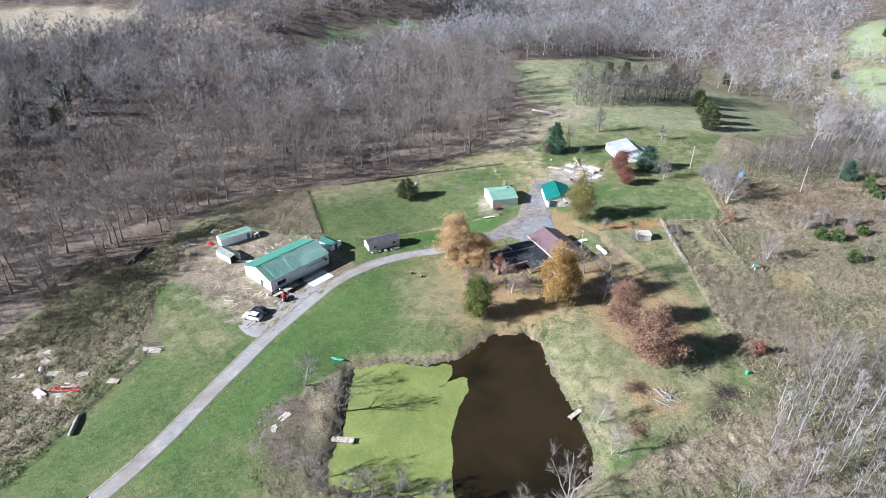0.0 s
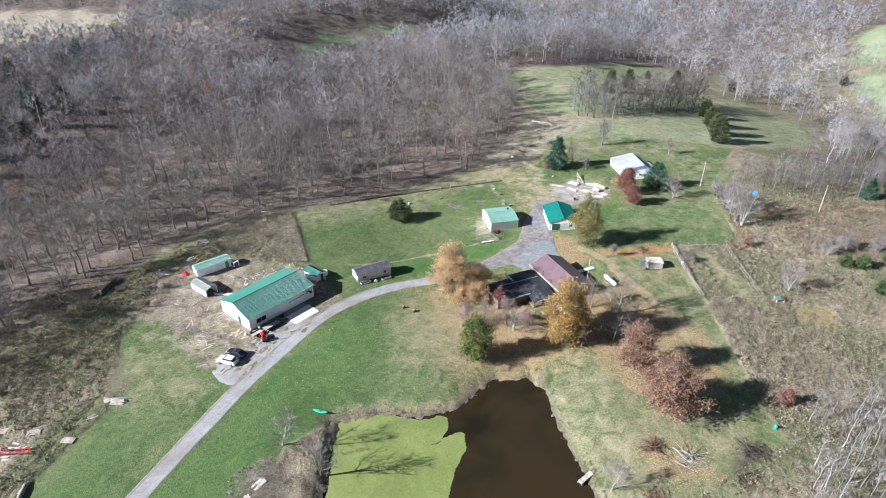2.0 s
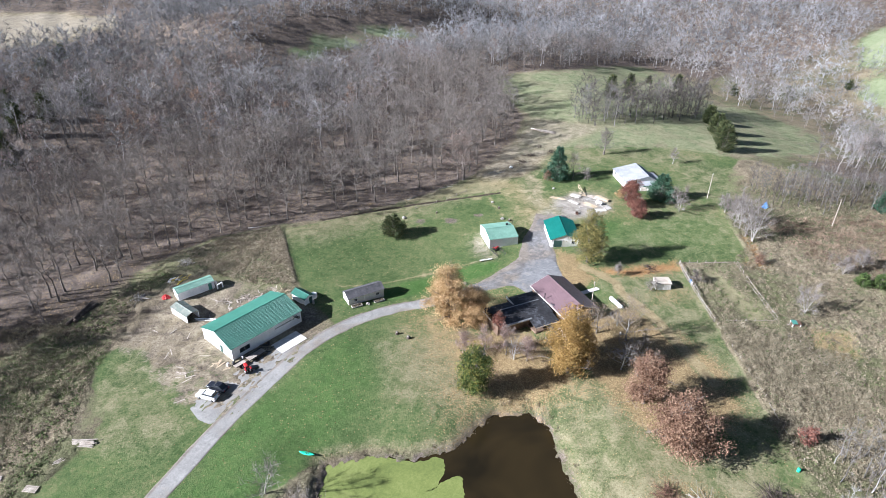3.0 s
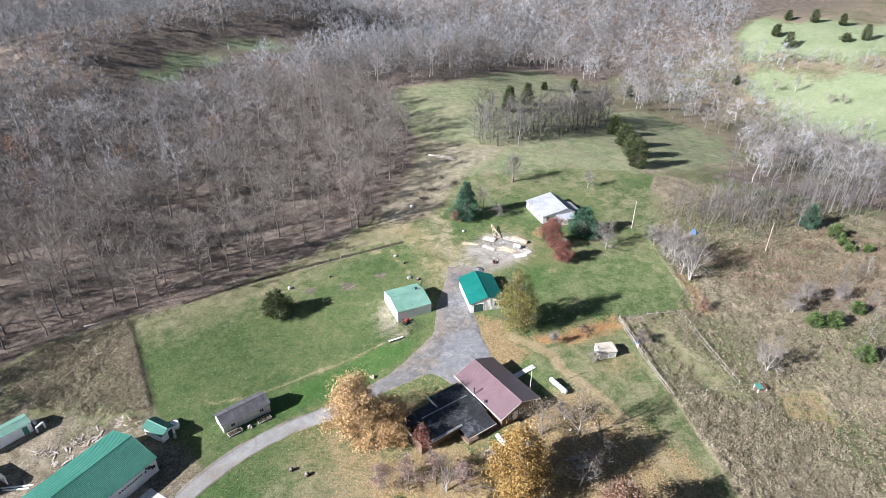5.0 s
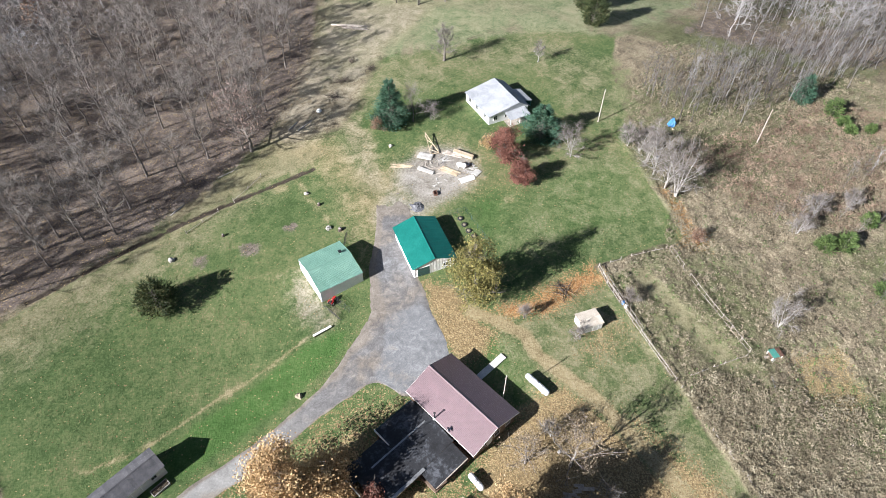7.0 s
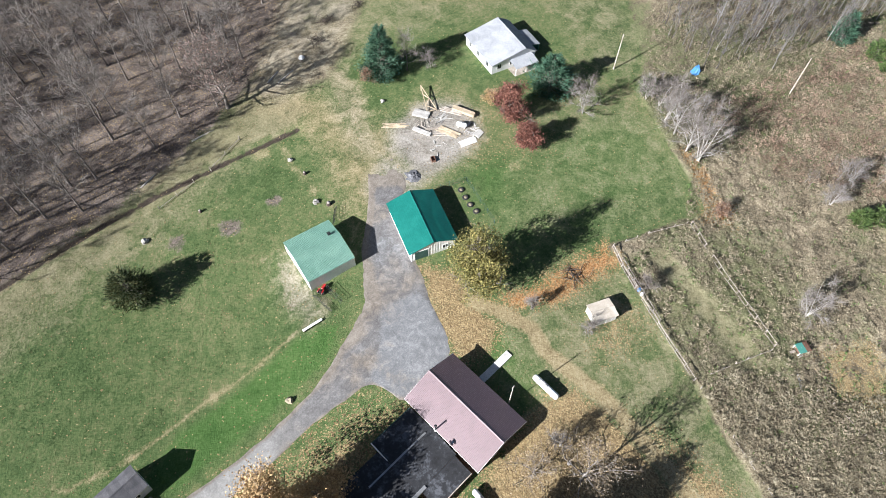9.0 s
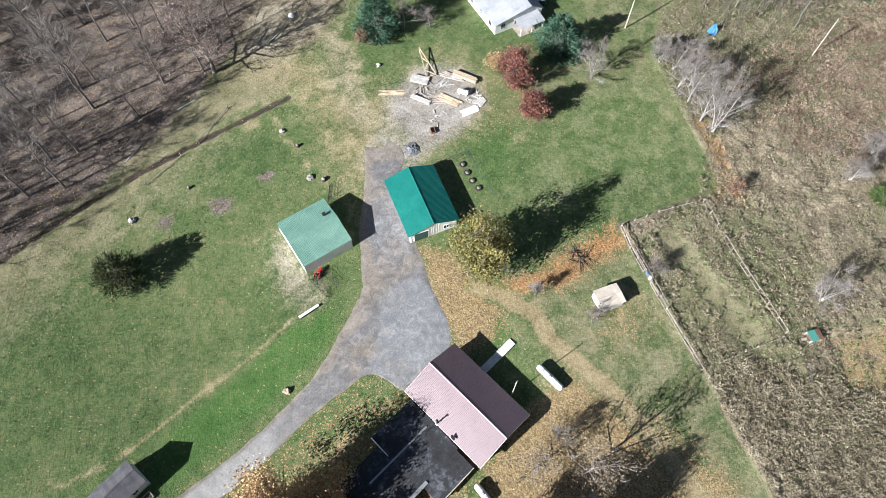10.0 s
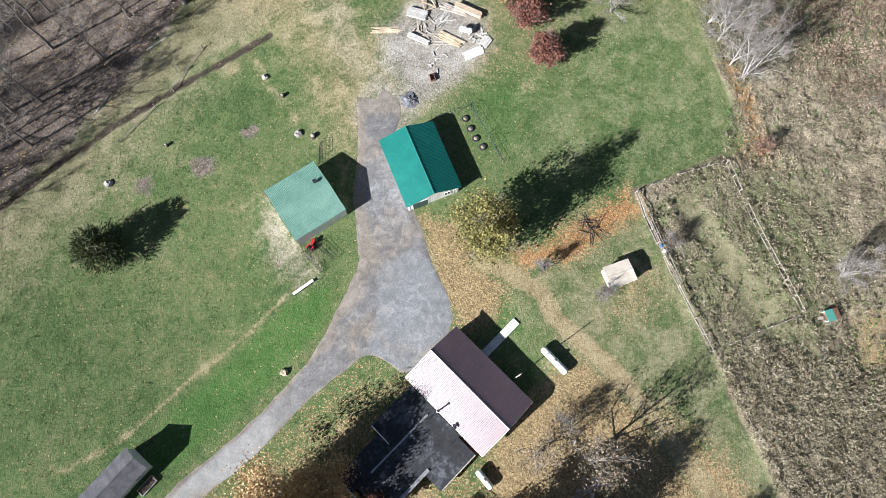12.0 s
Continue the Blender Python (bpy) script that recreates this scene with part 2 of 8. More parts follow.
def ground_material():
    """One sheet of ground: mown grass, leaf litter, bare soil, fallen leaves and rough dry weeds, by what grows there."""
    m, t, b = shader("ground")
    pos = put(t, "NewGeometry").outputs["Position"]
    cover = put(t, "Attribute", attribute_name="cover")
    lawn, litter, dirt = put(t, "SeparateColor", [(0, cover.outputs["Color"])]).outputs
    fall = cover.outputs["Alpha"]
    more = put(t, "SeparateColor", [(0, put(t, "Attribute", attribute_name="extra").outputs["Color"])]).outputs
    dry, lush, mud = more
    pasture = put(t, "Attribute", attribute_name="extra").outputs["Alpha"]
    n_big, n_mid, n_fine = noise_at(t, 0.035, 4, 0.6, pos), noise_at(t, 0.28, 5, 0.62, pos), noise_at(t, 2.6, 4, 0.65, pos)
    n_dots = noise_at(t, 7.0, 2, 0.6, pos)
    mix3 = lambda a, b_, c, wa, wb, wc_: sums(t, "ADD", sums(t, "ADD", sums(t, "MULTIPLY", a, wa), sums(t, "MULTIPLY", b_, wb)), sums(t, "MULTIPLY", c, wc_))
    n_one = noise_at(t, 0.9, 5, 0.65, pos)
    f = sums(t, "ADD", mix3(n_big, n_mid, n_fine, 0.26, 0.18, 0.3), sums(t, "MULTIPLY", n_one, 0.26))
    f2 = mix3(n_mid, n_fine, n_dots, 0.35, 0.4, 0.25)
    crisp = lambda v, k: sums(t, "ADD", sums(t, "MULTIPLY", v, k), 0.5 - 0.5 * k)
    f, f2 = crisp(f, 1.3), crisp(f2, 1.45)
    rough_c = ramp(t, f2, [(0.38, (0.10, 0.083, 0.057)), (0.46, (0.165, 0.135, 0.092)), (0.54, (0.26, 0.215, 0.148)), (0.62, (0.38, 0.32, 0.225))])
    rough_g = ramp(t, f2, [(0.34, (0.05, 0.06, 0.028)), (0.5, (0.115, 0.12, 0.06)), (0.66, (0.2, 0.19, 0.11))])
    rough_c = mixed(t, rough_c, rough_g, step_soft(t, sums(t, "ADD", n_big, sums(t, "MULTIPLY", n_mid, 0.5)), 0.64, 0.86))
    lawn_c = ramp(t, f, [(0.40, (0.047, 0.078, 0.026)), (0.46, (0.073, 0.109, 0.038)), (0.52, (0.102, 0.131, 0.052)), (0.585, (0.148, 0.152, 0.07)), (0.65, (0.21, 0.188, 0.10))])
    lush_c = ramp(t, f2, [(0.36, (0.036, 0.09, 0.018)), (0.52, (0.055, 0.125, 0.028)), (0.66, (0.09, 0.15, 0.045))])
    dry_c = ramp(t, f2, [(0.36, (0.135, 0.115, 0.065)), (0.5, (0.22, 0.192, 0.115)), (0.66, (0.31, 0.275, 0.178))])
    litter_c = ramp(t, f2, [(0.38, (0.054, 0.043, 0.037)), (0.47, (0.105, 0.084, 0.072)), (0.56, (0.168, 0.136, 0.115)), (0.64, (0.246, 0.203, 0.172))])
    dirt_c = ramp(t, f2, [(0.36, (0.165, 0.126, 0.07)), (0.5, (0.265, 0.213, 0.118)), (0.64, (0.36, 0.305, 0.188))])
    dust_c = ramp(t, f2, [(0.36, (0.17, 0.15, 0.13)), (0.5, (0.285, 0.262, 0.235)), (0.64, (0.40, 0.378, 0.345))])
    dirt_c = mixed(t, dirt_c, dust_c, put(t, "Attribute", attribute_name="grey_soil").outputs["Fac"])
    mud_c = ramp(t, f2, [(0.36, (0.022, 0.018, 0.014)), (0.5, (0.045, 0.035, 0.027)), (0.66, (0.09, 0.072, 0.055))])
    wob = sums(t, "MULTIPLY", sums(t, "SUBTRACT", sums(t, "ADD", sums(t, "MULTIPLY", n_mid, 0.6), sums(t, "MULTIPLY", n_fine, 0.4)), 0.5), 2.2)
    def edge(a, lo=0.3, hi=0.7):
        # a frayed border: uneven only where the cover is mixed
        w = sums(t, "MULTIPLY", sums(t, "MULTIPLY", a, sums(t, "SUBTRACT", 1.0, a)), 4.0)
        return step_soft(t, sums(t, "ADD", a, sums(t, "MULTIPLY", wob, w)), lo, hi)

    c = mixed(t, rough_c, lawn_c, edge(lawn))
    past_c = ramp(t, f, [(0.40, (0.155, 0.19, 0.10)), (0.5, (0.21, 0.243, 0.138)), (0.6, (0.262, 0.28, 0.175))])
    c = mixed(t, c, past_c, edge(pasture, 0.05, 0.95))
    brown_c = ramp(t, f2, [(0.36, (0.13, 0.105, 0.072)), (0.5, (0.2, 0.165, 0.115)), (0.64, (0.28, 0.238, 0.17))])
    patchy = sums(t, "MULTIPLY", step_soft(t, noise_at(t, 0.05, 5, 0.65, pos), 0.46, 0.58), sums(t, "MULTIPLY", step_soft(t, pasture, 0.12, 0.35), step_soft(t, pasture, 0.75, 0.5)))
    c = mixed(t, c, brown_c, sums(t, "MULTIPLY", patchy, 0.85))
    c = mixed(t, c, lush_c, sums(t, "MULTIPLY", edge(lush, 0.05, 0.95), 0.7))
    c = mixed(t, c, dry_c, sums(t, "MULTIPLY", edge(dry, 0.05, 0.95), 0.85))
    c = mixed(t, c, litter_c, edge(litter))
    c = mixed(t, c, dirt_c, edge(dirt, 0.08, 0.92))
    c = mixed(t, c, mud_c, edge(mud))
    # fallen leaves, each its own shade, over a bed of older ones
    bed_c = ramp(t, f2, [(0.38, (0.135, 0.10, 0.054)), (0.5, (0.22, 0.17, 0.092)), (0.62, (0.315, 0.25, 0.145))])
    c = mixed(t, c, bed_c, sums(t, "MULTIPLY", edge(fall, 0.45, 0.9), 0.85))
    cell = put(t, "TexVoronoi", [("Vector", pos), ("Scale", 5.5)])
    cell.voronoi_dimensions = "2D"
    pick = put(t, "SeparateColor", [(0, cell.outputs["Color"])]).outputs
    leaf_c = ramp(t, pick[1], [(0.0, (0.13, 0.088, 0.048)), (0.35, (0.21, 0.15, 0.078)), (0.7, (0.295, 0.212, 0.108)), (1.0, (0.39, 0.30, 0.16))])
    amber_c = ramp(t, pick[1], [(0.0, (0.16, 0.075, 0.03)), (0.5, (0.31, 0.155, 0.06)), (1.0, (0.44, 0.26, 0.12))])
    leaf_c = mixed(t, leaf_c, amber_c, put(t, "Attribute", attribute_name="amber").outputs["Fac"])
    dense = sums(t, "ADD", fall, sums(t, "MULTIPLY", sums(t, "MULTIPLY", sums(t, "SUBTRACT", n_mid, 0.5), 1.6), step_soft(t, fall, 0.0, 0.3)))
    lies = sums(t, "MULTIPLY", sums(t, "LESS_THAN", pick[0], dense), step_soft(t, cell.outputs["Distance"], 0.8, 0.5))
    c = mixed(t, c, leaf_c, lies)
    t.links.new(c, b.inputs["Base Color"])
    b.inputs["Roughness"].default_value, b.inputs["Specular IOR Level"].default_value = 0.95, 0.15
    h = sums(t, "ADD", sums(t, "ADD", n_dots, sums(t, "MULTIPLY", n_fine, 2.0)), sums(t, "MULTIPLY", sums(t, "MULTIPLY", n_one, 7.0), step_soft(t, sums(t, "ADD", sums(t, "ADD", lawn, litter), sums(t, "ADD", dirt, fall)), 0.6, 0.1)))
    t.links.new(put(t, "Bump", [("Strength", 0.55), ("Distance", 0.12), ("Height", h)]).outputs[0], b.inputs["Normal"])
    return m


M["ground"] = ground_material()


def gravel_material():
    """Crushed stone: pale dusty patches, brown worn soil, loose grit."""
    m, t, b = shader("gravel")
    n1, n2, n3, n4 = noise_at(t, 0.17, 5, 0.6), noise_at(t, 0.75, 5, 0.65), noise_at(t, 4.5, 4, 0.7), noise_at(t, 0.09, 3, 0.5)
    f = sums(t, "ADD", sums(t, "ADD", sums(t, "MULTIPLY", n1, 0.2), sums(t, "MULTIPLY", n2, 0.4)), sums(t, "MULTIPLY", n3, 0.40))
    c = ramp(t, f, [(0.36, (0.085, 0.08, 0.077)), (0.46, (0.128, 0.122, 0.12)), (0.54, (0.168, 0.162, 0.16)), (0.64, (0.26, 0.255, 0.25))])
    brown = ramp(t, f, [(0.38, (0.12, 0.1, 0.083)), (0.5, (0.195, 0.168, 0.14)), (0.62, (0.29, 0.255, 0.215))])
    dusty = ramp(t, f, [(0.36, (0.19, 0.185, 0.175)), (0.5, (0.275, 0.268, 0.255)), (0.64, (0.40, 0.39, 0.37))])
    c = mixed(t, c, dusty, put(t, "Attribute", attribute_name="dusty").outputs["Fac"])
    loose = ramp(t, f, [(0.36, (0.11, 0.112, 0.116)), (0.5, (0.178, 0.18, 0.185)), (0.64, (0.31, 0.312, 0.316))])
    fresh = put(t, "Attribute", attribute_name="fresh").outputs["Fac"]
    c = mixed(t, c, loose, step_soft(t, sums(t, "ADD", fresh, sums(t, "MULTIPLY", sums(t, "SUBTRACT", n2, 0.5), 1.2)), 0.3, 0.7))
    worn = put(t, "Attribute", attribute_name="worn").outputs["Fac"]
    c = mixed(t, c, brown, sums(t, "MULTIPLY", step_soft(t, sums(t, "ADD", sums(t, "ADD", n4, sums(t, "MULTIPLY", worn, 0.5)), sums(t, "MULTIPLY", sums(t, "SUBTRACT", n2, 0.5), 0.5)), 0.5, 0.75), 0.9))
    t.links.new(c, b.inputs["Base Color"])
    b.inputs["Roughness"].default_value, b.inputs["Specular IOR Level"].default_value = 0.95, 0.2
    t.links.new(put(t, "Bump", [("Strength", 0.5), ("Distance", 0.04), ("Height", n3)]).outputs[0], b.inputs["Normal"])
    return m


M["gravel"] = gravel_material()
b_ = M["roof_red"].node_tree.nodes["Principled BSDF"]
b_.inputs["Coat Weight"].default_value, b_.inputs["Coat Roughness"].default_value = 1.0, 0.45

# ---- the lie of the land ----
def sm(a, b, v):
    k = np.clip((v - a) / (b - a), 0, 1)
    return k * k * (3 - 2 * k)


def signed(poly, x, y):
    """Distance to a polygon's edge, positive inside."""
    p = np.array(poly, float)
    d, inside = np.full(np.shape(x), 1e9), np.zeros(np.shape(x), bool)
    for (ax, ay), (bx, by) in zip(p, np.roll(p, -1, 0)):
        ex, ey = bx - ax, by - ay
        k = np.clip(((x - ax) * ex + (y - ay) * ey) / (ex * ex + ey * ey), 0, 1)
        d = np.minimum(d, np.hypot(x - ax - k * ex, y - ay - k * ey))
        if by != ay:
            inside ^= ((ay > y) != (by > y)) & (x < ex * (y - ay) / ey + ax)
    return np.where(inside, d, -d)


def near_line(line, x, y):
    d = np.full(np.shape(x), 1e9)
    for (ax, ay), (bx, by) in zip(line, line[1:]):
        ex, ey = bx - ax, by - ay
        k = np.clip(((x - ax) * ex + (y - ay) * ey) / (ex * ex + ey * ey), 0, 1)
        d = np.minimum(d, np.hypot(x - ax - k * ex, y - ay - k * ey))
    return d


def wave(x, y, s, k=0.0):
    """Cheap smooth unevenness, about -1 to 1."""
    return (np.sin(x * s + 1.3 + k) * np.cos(y * s * 1.13 - 0.7 * k) + 0.6 * np.sin(x * s * 2.1 - y * s * 1.7 + 2.2 * k) + 0.4 * np.cos(x * s * 3.7 + y * s * 4.3 + k)) / 2


WATER = -3.2
POND = [(25.0, 102.8), (33.0, 101.6), (40.5, 97.2), (48.7, 96.6), (55.7, 99.8), (59.3, 100.8), (65.7, 98.6), (67.2, 94.0), (64.6, 85.8), (62.7, 76),
        (61.6, 70.4), (59.5, 62.7), (56.0, 57.8), (51, 56.2), (46, 56.4), (40, 57.8), (33.5, 60.8), (28.0, 64.6), (22, 69), (15, 72.5), (12.0, 75.5), (13.2, 79.7), (17.8, 86.6), (21.5, 95.1)]
FARM = [(-140, 80), (-47, 146), (-34, 158.6), (-23.6, 167), (-15, 171.5), (-3, 186), (17.6, 198), (37, 197), (48, 195.6), (70, 198), (92, 202), (110, 207),
        (128, 217), (140, 230), (157, 252), (170, 295), (179, 321), (217, 314), (297, 342), (316, 300), (345, 306), (280, 257), (291, 225), (286, 197), (264, 173),
        (225, 165), (245, 110), (250, 40), (200, -40), (60, -60), (-140, -60)]
HILL = [(306, 100), (320, 140), (334, 165), (338, 190), (349, 209), (358, 226), (371, 243), (384, 253), (392, 238), (410, 205), (425, 170), (410, 100), (370, 60), (320, 60)]
HILL_FAR = [(402, 263), (422, 285), (460, 294), (512, 234), (560, 170), (480, 140), (437, 198)]
FIELD = [(-150, 606), (-60, 606), (-8, 582), (-6, 530), (-33, 500), (-150, 505)]
STRIP = [(80, 396), (106, 422), (150, 442), (192, 456), (206, 458), (190, 440), (135, 417), (92, 391)]
LAWNS = [
    [(-14.2, 141.7), (-13.3, 151), (-8.5, 153.2), (-2.5, 148.8), (-2.1, 139), (-5.7, 131.2), (-11.6, 133.0)], [(-5.8, 177.0), (-4.1, 184.0), (2.5, 183.4), (3.9, 178.9), (0.4, 174.3)],
    [(-60, 65), (-44, 95), (-30, 106), (-22, 117), (-14, 125), (-9, 140), (2, 143), (8, 138), (14, 132), (38, 142), (35.4, 151.6), (34.3, 160.3), (35, 171.1), (35.8, 180.6), (37.4, 193), (48, 194), (70, 196), (90, 199),
     (106, 203), (120, 214), (150, 214), (190, 196), (206, 176), (190, 166), (176, 152), (166, 146), (150, 120), (131, 128),
     (119.5, 103), (100, 63), (86, 56), (57, 56), (63, 76), (66, 90), (67.5, 97), (60, 102), (55.7, 101.3), (48.7, 98.2), (41.5, 98.6), (33.8, 103), (25.5, 104), (20, 102), (14, 100), (4, 90), (0, 72), (-20, 50)],
]
MEADOW = [(120, 214), (140, 230), (157, 252), (170, 295), (179, 321), (217, 314), (297, 342), (300, 300), (280, 257), (289, 226), (284, 199), (264, 177), (230, 173), (206, 178), (188, 196), (150, 212)]


def height(x, y):
    x, y = np.asarray(x, float), np.asarray(y, float)
    u = (x - 115) * -0.86 + (y - 133) * 0.5
    h = -0.6 - 3.0 * sm(-5, 65, u) * (1 - 0.62 * sm(-75, -30, -x)) * (0.35 + 0.65 * sm(95, 140, y))
    h = h - 16 * sm(190, 335, x) * sm(90, 200, y) + 24 * sm(330, 480, x)
    h = h + 0.16 * wave(x, y, 0.11) * sm(150, 320, np.hypot(x - 60, y - 120)) * 8
    h = h - 3.0 * np.exp(-((y - 205 - 0.12 * x) / 9) ** 2) * sm(70, 20, x)
    # wooded ridge with an open strip on its face, and rolling ground under the woods
    u, v = (x - 138) * -0.48 + (y - 432) * 0.88, (x - 138) * 0.88 + (y - 432) * 0.48
    h = h + (17 * sm(-22, 45, u) * sm(150, 70, u) - 7 * np.exp(-((u + 45) / 22) ** 2)) * sm(-120, -60, v) * sm(230, 130, v)
    h = h + 3.5 * wave(x, y, 0.021, 1) * sm(20, 70, -signed(FARM, x, y)) * sm(330, 300, x)
    p = signed(POND, x, y)
    h = h + (np.minimum(h, WATER + 0.9) - h) * 0.75 * sm(-13, -3, p)
    h = np.where(p > -7, h + (WATER - 1.2 - h) * sm(-4.6, 3.4, p), h)
    return h


def z_at(x, y):
    return float(height(x, y))


def mesh_of(name, verts, tris, mat, floats=(), colors=(), smooth=False):
    """A mesh from arrays of points and triangles."""
    me = bpy.data.meshes.new(name)
    verts, tris = np.asarray(verts, np.float32), np.asarray(tris, np.int32)
    n = tris.shape[1]
    me.vertices.add(len(verts)), me.loops.add(tris.size), me.polygons.add(len(tris))
    me.vertices.foreach_set("co", verts.ravel())
    me.loops.foreach_set("vertex_index", tris.ravel())
    me.polygons.foreach_set("loop_start", np.arange(0, tris.size, n, dtype=np.int32))
    for key, values in floats:
        me.attributes.new(key, "FLOAT", "POINT").data.foreach_set("value", np.asarray(values, np.float32))
    for key, values in colors:
        me.attributes.new(key, "FLOAT_COLOR", "POINT").data.foreach_set("color", np.asarray(values, np.float32).ravel())
    me.materials.append(mat)
    me.update(calc_edges=True)
    me.polygons.foreach_set("use_smooth", np.full(len(tris), smooth))
    return me


def graded(lo, hi, step, out_lo, out_hi, growth=1.09):
    mid = list(np.arange(lo, hi + step, step))
    a, s = [mid[0]], step
    while a[-1] > out_lo:
        s *= growth
        a.append(a[-1] - s)
    b, s = [mid[-1]], step
    while b[-1] < out_hi:
        s *= growth
        b.append(b[-1] + s)
    return np.array(a[:0:-1] + mid + b[1:])


gx, gy = graded(-50, 165, 0.66, -3500, 3500), graded(45, 215, 0.66, -3500, 3500)
GX, GY = np.meshgrid(gx, gy)
GZ = height(GX, GY)
soft = lambda poly, w=1.5: sm(-w, w, signed(poly, GX, GY))
farm_in = signed(FARM, GX, GY)
lawn = np.max([soft(p, 1.6) for p in LAWNS], 0)
opens = np.max([sm(-4, 4, farm_in)] + [soft(p, 6) for p in (HILL, HILL_FAR, FIELD, STRIP)], 0)
litter = 1 - opens
meadow = soft(MEADOW, 5)
hill = np.maximum.reduce([soft(HILL, 5), soft(HILL_FAR, 5), soft(STRIP, 5)])
# rough weeds: inside the farm, off the lawns
weeds = np.clip(sm(-2, 3, farm_in) - lawn - meadow, 0, 1)
DIRT = [
    [(-10, 152), (-2, 168), (4, 176), (18, 172), (30, 160), (36, 148), (36, 140), (24, 129), (11, 119), (2, 126), (-5, 134), (-9, 142)],
    [(101, 158), (104, 170), (109, 182), (110, 194), (106, 204), (116, 208), (122, 196), (121, 184), (127, 178), (139, 178), (140, 164), (130, 159), (119, 159.5), (108, 157)],
    [(117, 162), (120, 170), (124, 176), (134, 176), (139, 168), (135, 160), (128, 160)],
    [(83, 153), (83.5, 162), (87.5, 169), (92, 168), (90.5, 157), (88, 152)],
]
dirt = np.max([soft(p, w) * k for p, k, w in zip(DIRT, (0.5, 0.62, 0.9, 0.6), (5, 8, 3.5, 4.0))], 0)
PATH_A = [(106.5, 137), (108.5, 131.2), (109.3, 126.8), (107.9, 123), (107.9, 118), (108.4, 112.4), (107.0, 103.4), (105.8, 97), (104, 88)]
PATH_B = [(84.5, 154.2), (74.6, 153.6), (67.5, 154.3), (60.2, 154.5), (52.1, 154.8), (44, 157)]
dirt = np.maximum(dirt, 1.0 * sm(2.0, 0.6, near_line(PATH_A, GX, GY)))
dirt = np.maximum(dirt, 0.62 * sm(0.7, 0.2, near_line(PATH_B, GX, GY)))
dirt = np.maximum(dirt, soft(FIELD, 6))
dirt = np.maximum(dirt, 0.34 * sm(1.5, 0.3, near_line([(106, 190.8), (103.8, 183.7), (102.6, 174.5)], GX, GY)))
for x_, y_, r_, k_ in ((101.5, 190.0, 2.2, 0.4), (133, 151.5, 1.3, 0.45), (121, 118, 3.2, 0.4), (88, 155, 3.0, 0.5), (104, 139, 5.0, 0.6), (102, 143, 3.0, 0.6)):
    dirt = np.maximum(dirt, k_ * sm(r_ * 1.5, r_ * 0.4, np.hypot(GX - x_, GY - y_)))
LEAVES = [[(96.5, 130.5), (99.5, 139), (105, 149), (108.5, 144), (107.5, 136), (106.8, 131), (102, 129)],
          [(108.5, 135.5), (114.2, 132.5), (126.6, 129.6), (131.2, 128.6), (129.4, 124.4), (116.4, 126.8), (110.7, 130.5)],
          [(82, 84), (82, 112), (87, 117.5), (96, 118), (106.5, 117), (107.5, 109), (109, 103), (109.5, 92), (104, 80), (90, 76)],
          [(50, 100), (54, 118), (56, 140), (70, 139), (80, 138), (88, 131), (88, 108), (84, 96), (70, 98), (60, 101)],
          [(60, 101), (58, 118), (62, 128), (76, 122), (80, 116), (78, 100), (68, 99)], [(113, 116), (117, 121), (124, 118), (121, 113)], [(72, 70), (78, 74), (84, 66), (82, 60), (74, 62)], [(126, 160), (140, 168), (146, 158), (140, 148)]]
fall = np.max([soft(p, w) * k for p, k, w in zip(LEAVES, (1.0, 0.9, 1.0, 0.6, 1.0, 0.45, 0.7, 0.15), (2.5, 2.5, 3.5, 8, 5, 4, 3, 6))], 0)
fall = np.maximum(fall, 0.015 * lawn * sm(120, 60, np.hypot(GX - 95, GY - 120)))
fall = np.maximum(fall, 0.1 * litter) * (1 - 0.9 * sm(2.2, 1.0, near_line(PATH_A, GX, GY)))
# drier turf near the trees and the edges, lush turf along the drive
dry = 0.75 * np.maximum(sm(26, 6, np.hypot(GX - 58, GY - 118)), sm(14, 4, np.hypot(GX - 72, GY - 72)))
dry = np.maximum(dry, 0.58 * soft([(60, 60), (66, 98), (80, 106), (92, 84), (100, 66), (88, 54)], 5))
dry = np.maximum(dry, 0.8 * sm(24, 0, farm_in) * lawn)
dry = np.maximum(dry, meadow * 0.4)
dry = np.maximum(dry, 0.5 * soft([(118, 205), (150, 214), (200, 190), (190, 172), (160, 190), (130, 196)], 8))

dry = np.maximum(dry, 0.5 * soft([(96, 118), (108, 136), (131, 127), (124, 112), (110, 84), (100, 66), (92, 84)], 5))
dry = np.maximum(dry, 0.36 * soft([(125, 150), (158, 165), (168, 146), (150, 120), (132, 130), (122, 140)], 5))
bank = signed(POND, GX, GY)
dry = np.maximum(dry, 0.55 * soft([(127, 118.7), (136.7, 109), (133.9, 99.7), (131.5, 93.9), (127.4, 98), (125.1, 108.5)], 2.5))
dry = np.maximum(dry, 0.6 * soft([(82, 86), (84, 112), (92, 117), (100, 114), (106, 104), (108, 92), (100, 80), (90, 78)], 7))
lush = 0.6 * np.maximum.reduce([soft([(-22, 86), (16, 125), (40, 138), (46, 118), (26, 106), (6, 92)], 5), soft([(50, 150), (74, 149), (88, 152), (86, 147), (66, 145), (46, 146)], 2),
                                 soft([(120, 150), (126, 158), (150, 150), (162, 142), (150, 124), (132, 132)], 5), 0.6 * soft([(-44, 92), (-14, 124), (-2, 122), (-24, 90)], 4)])
dry = np.maximum(dry, 0.5 * soft([(119, 101), (127, 117), (118, 116), (108, 96), (96, 70), (103, 65)], 2.5))
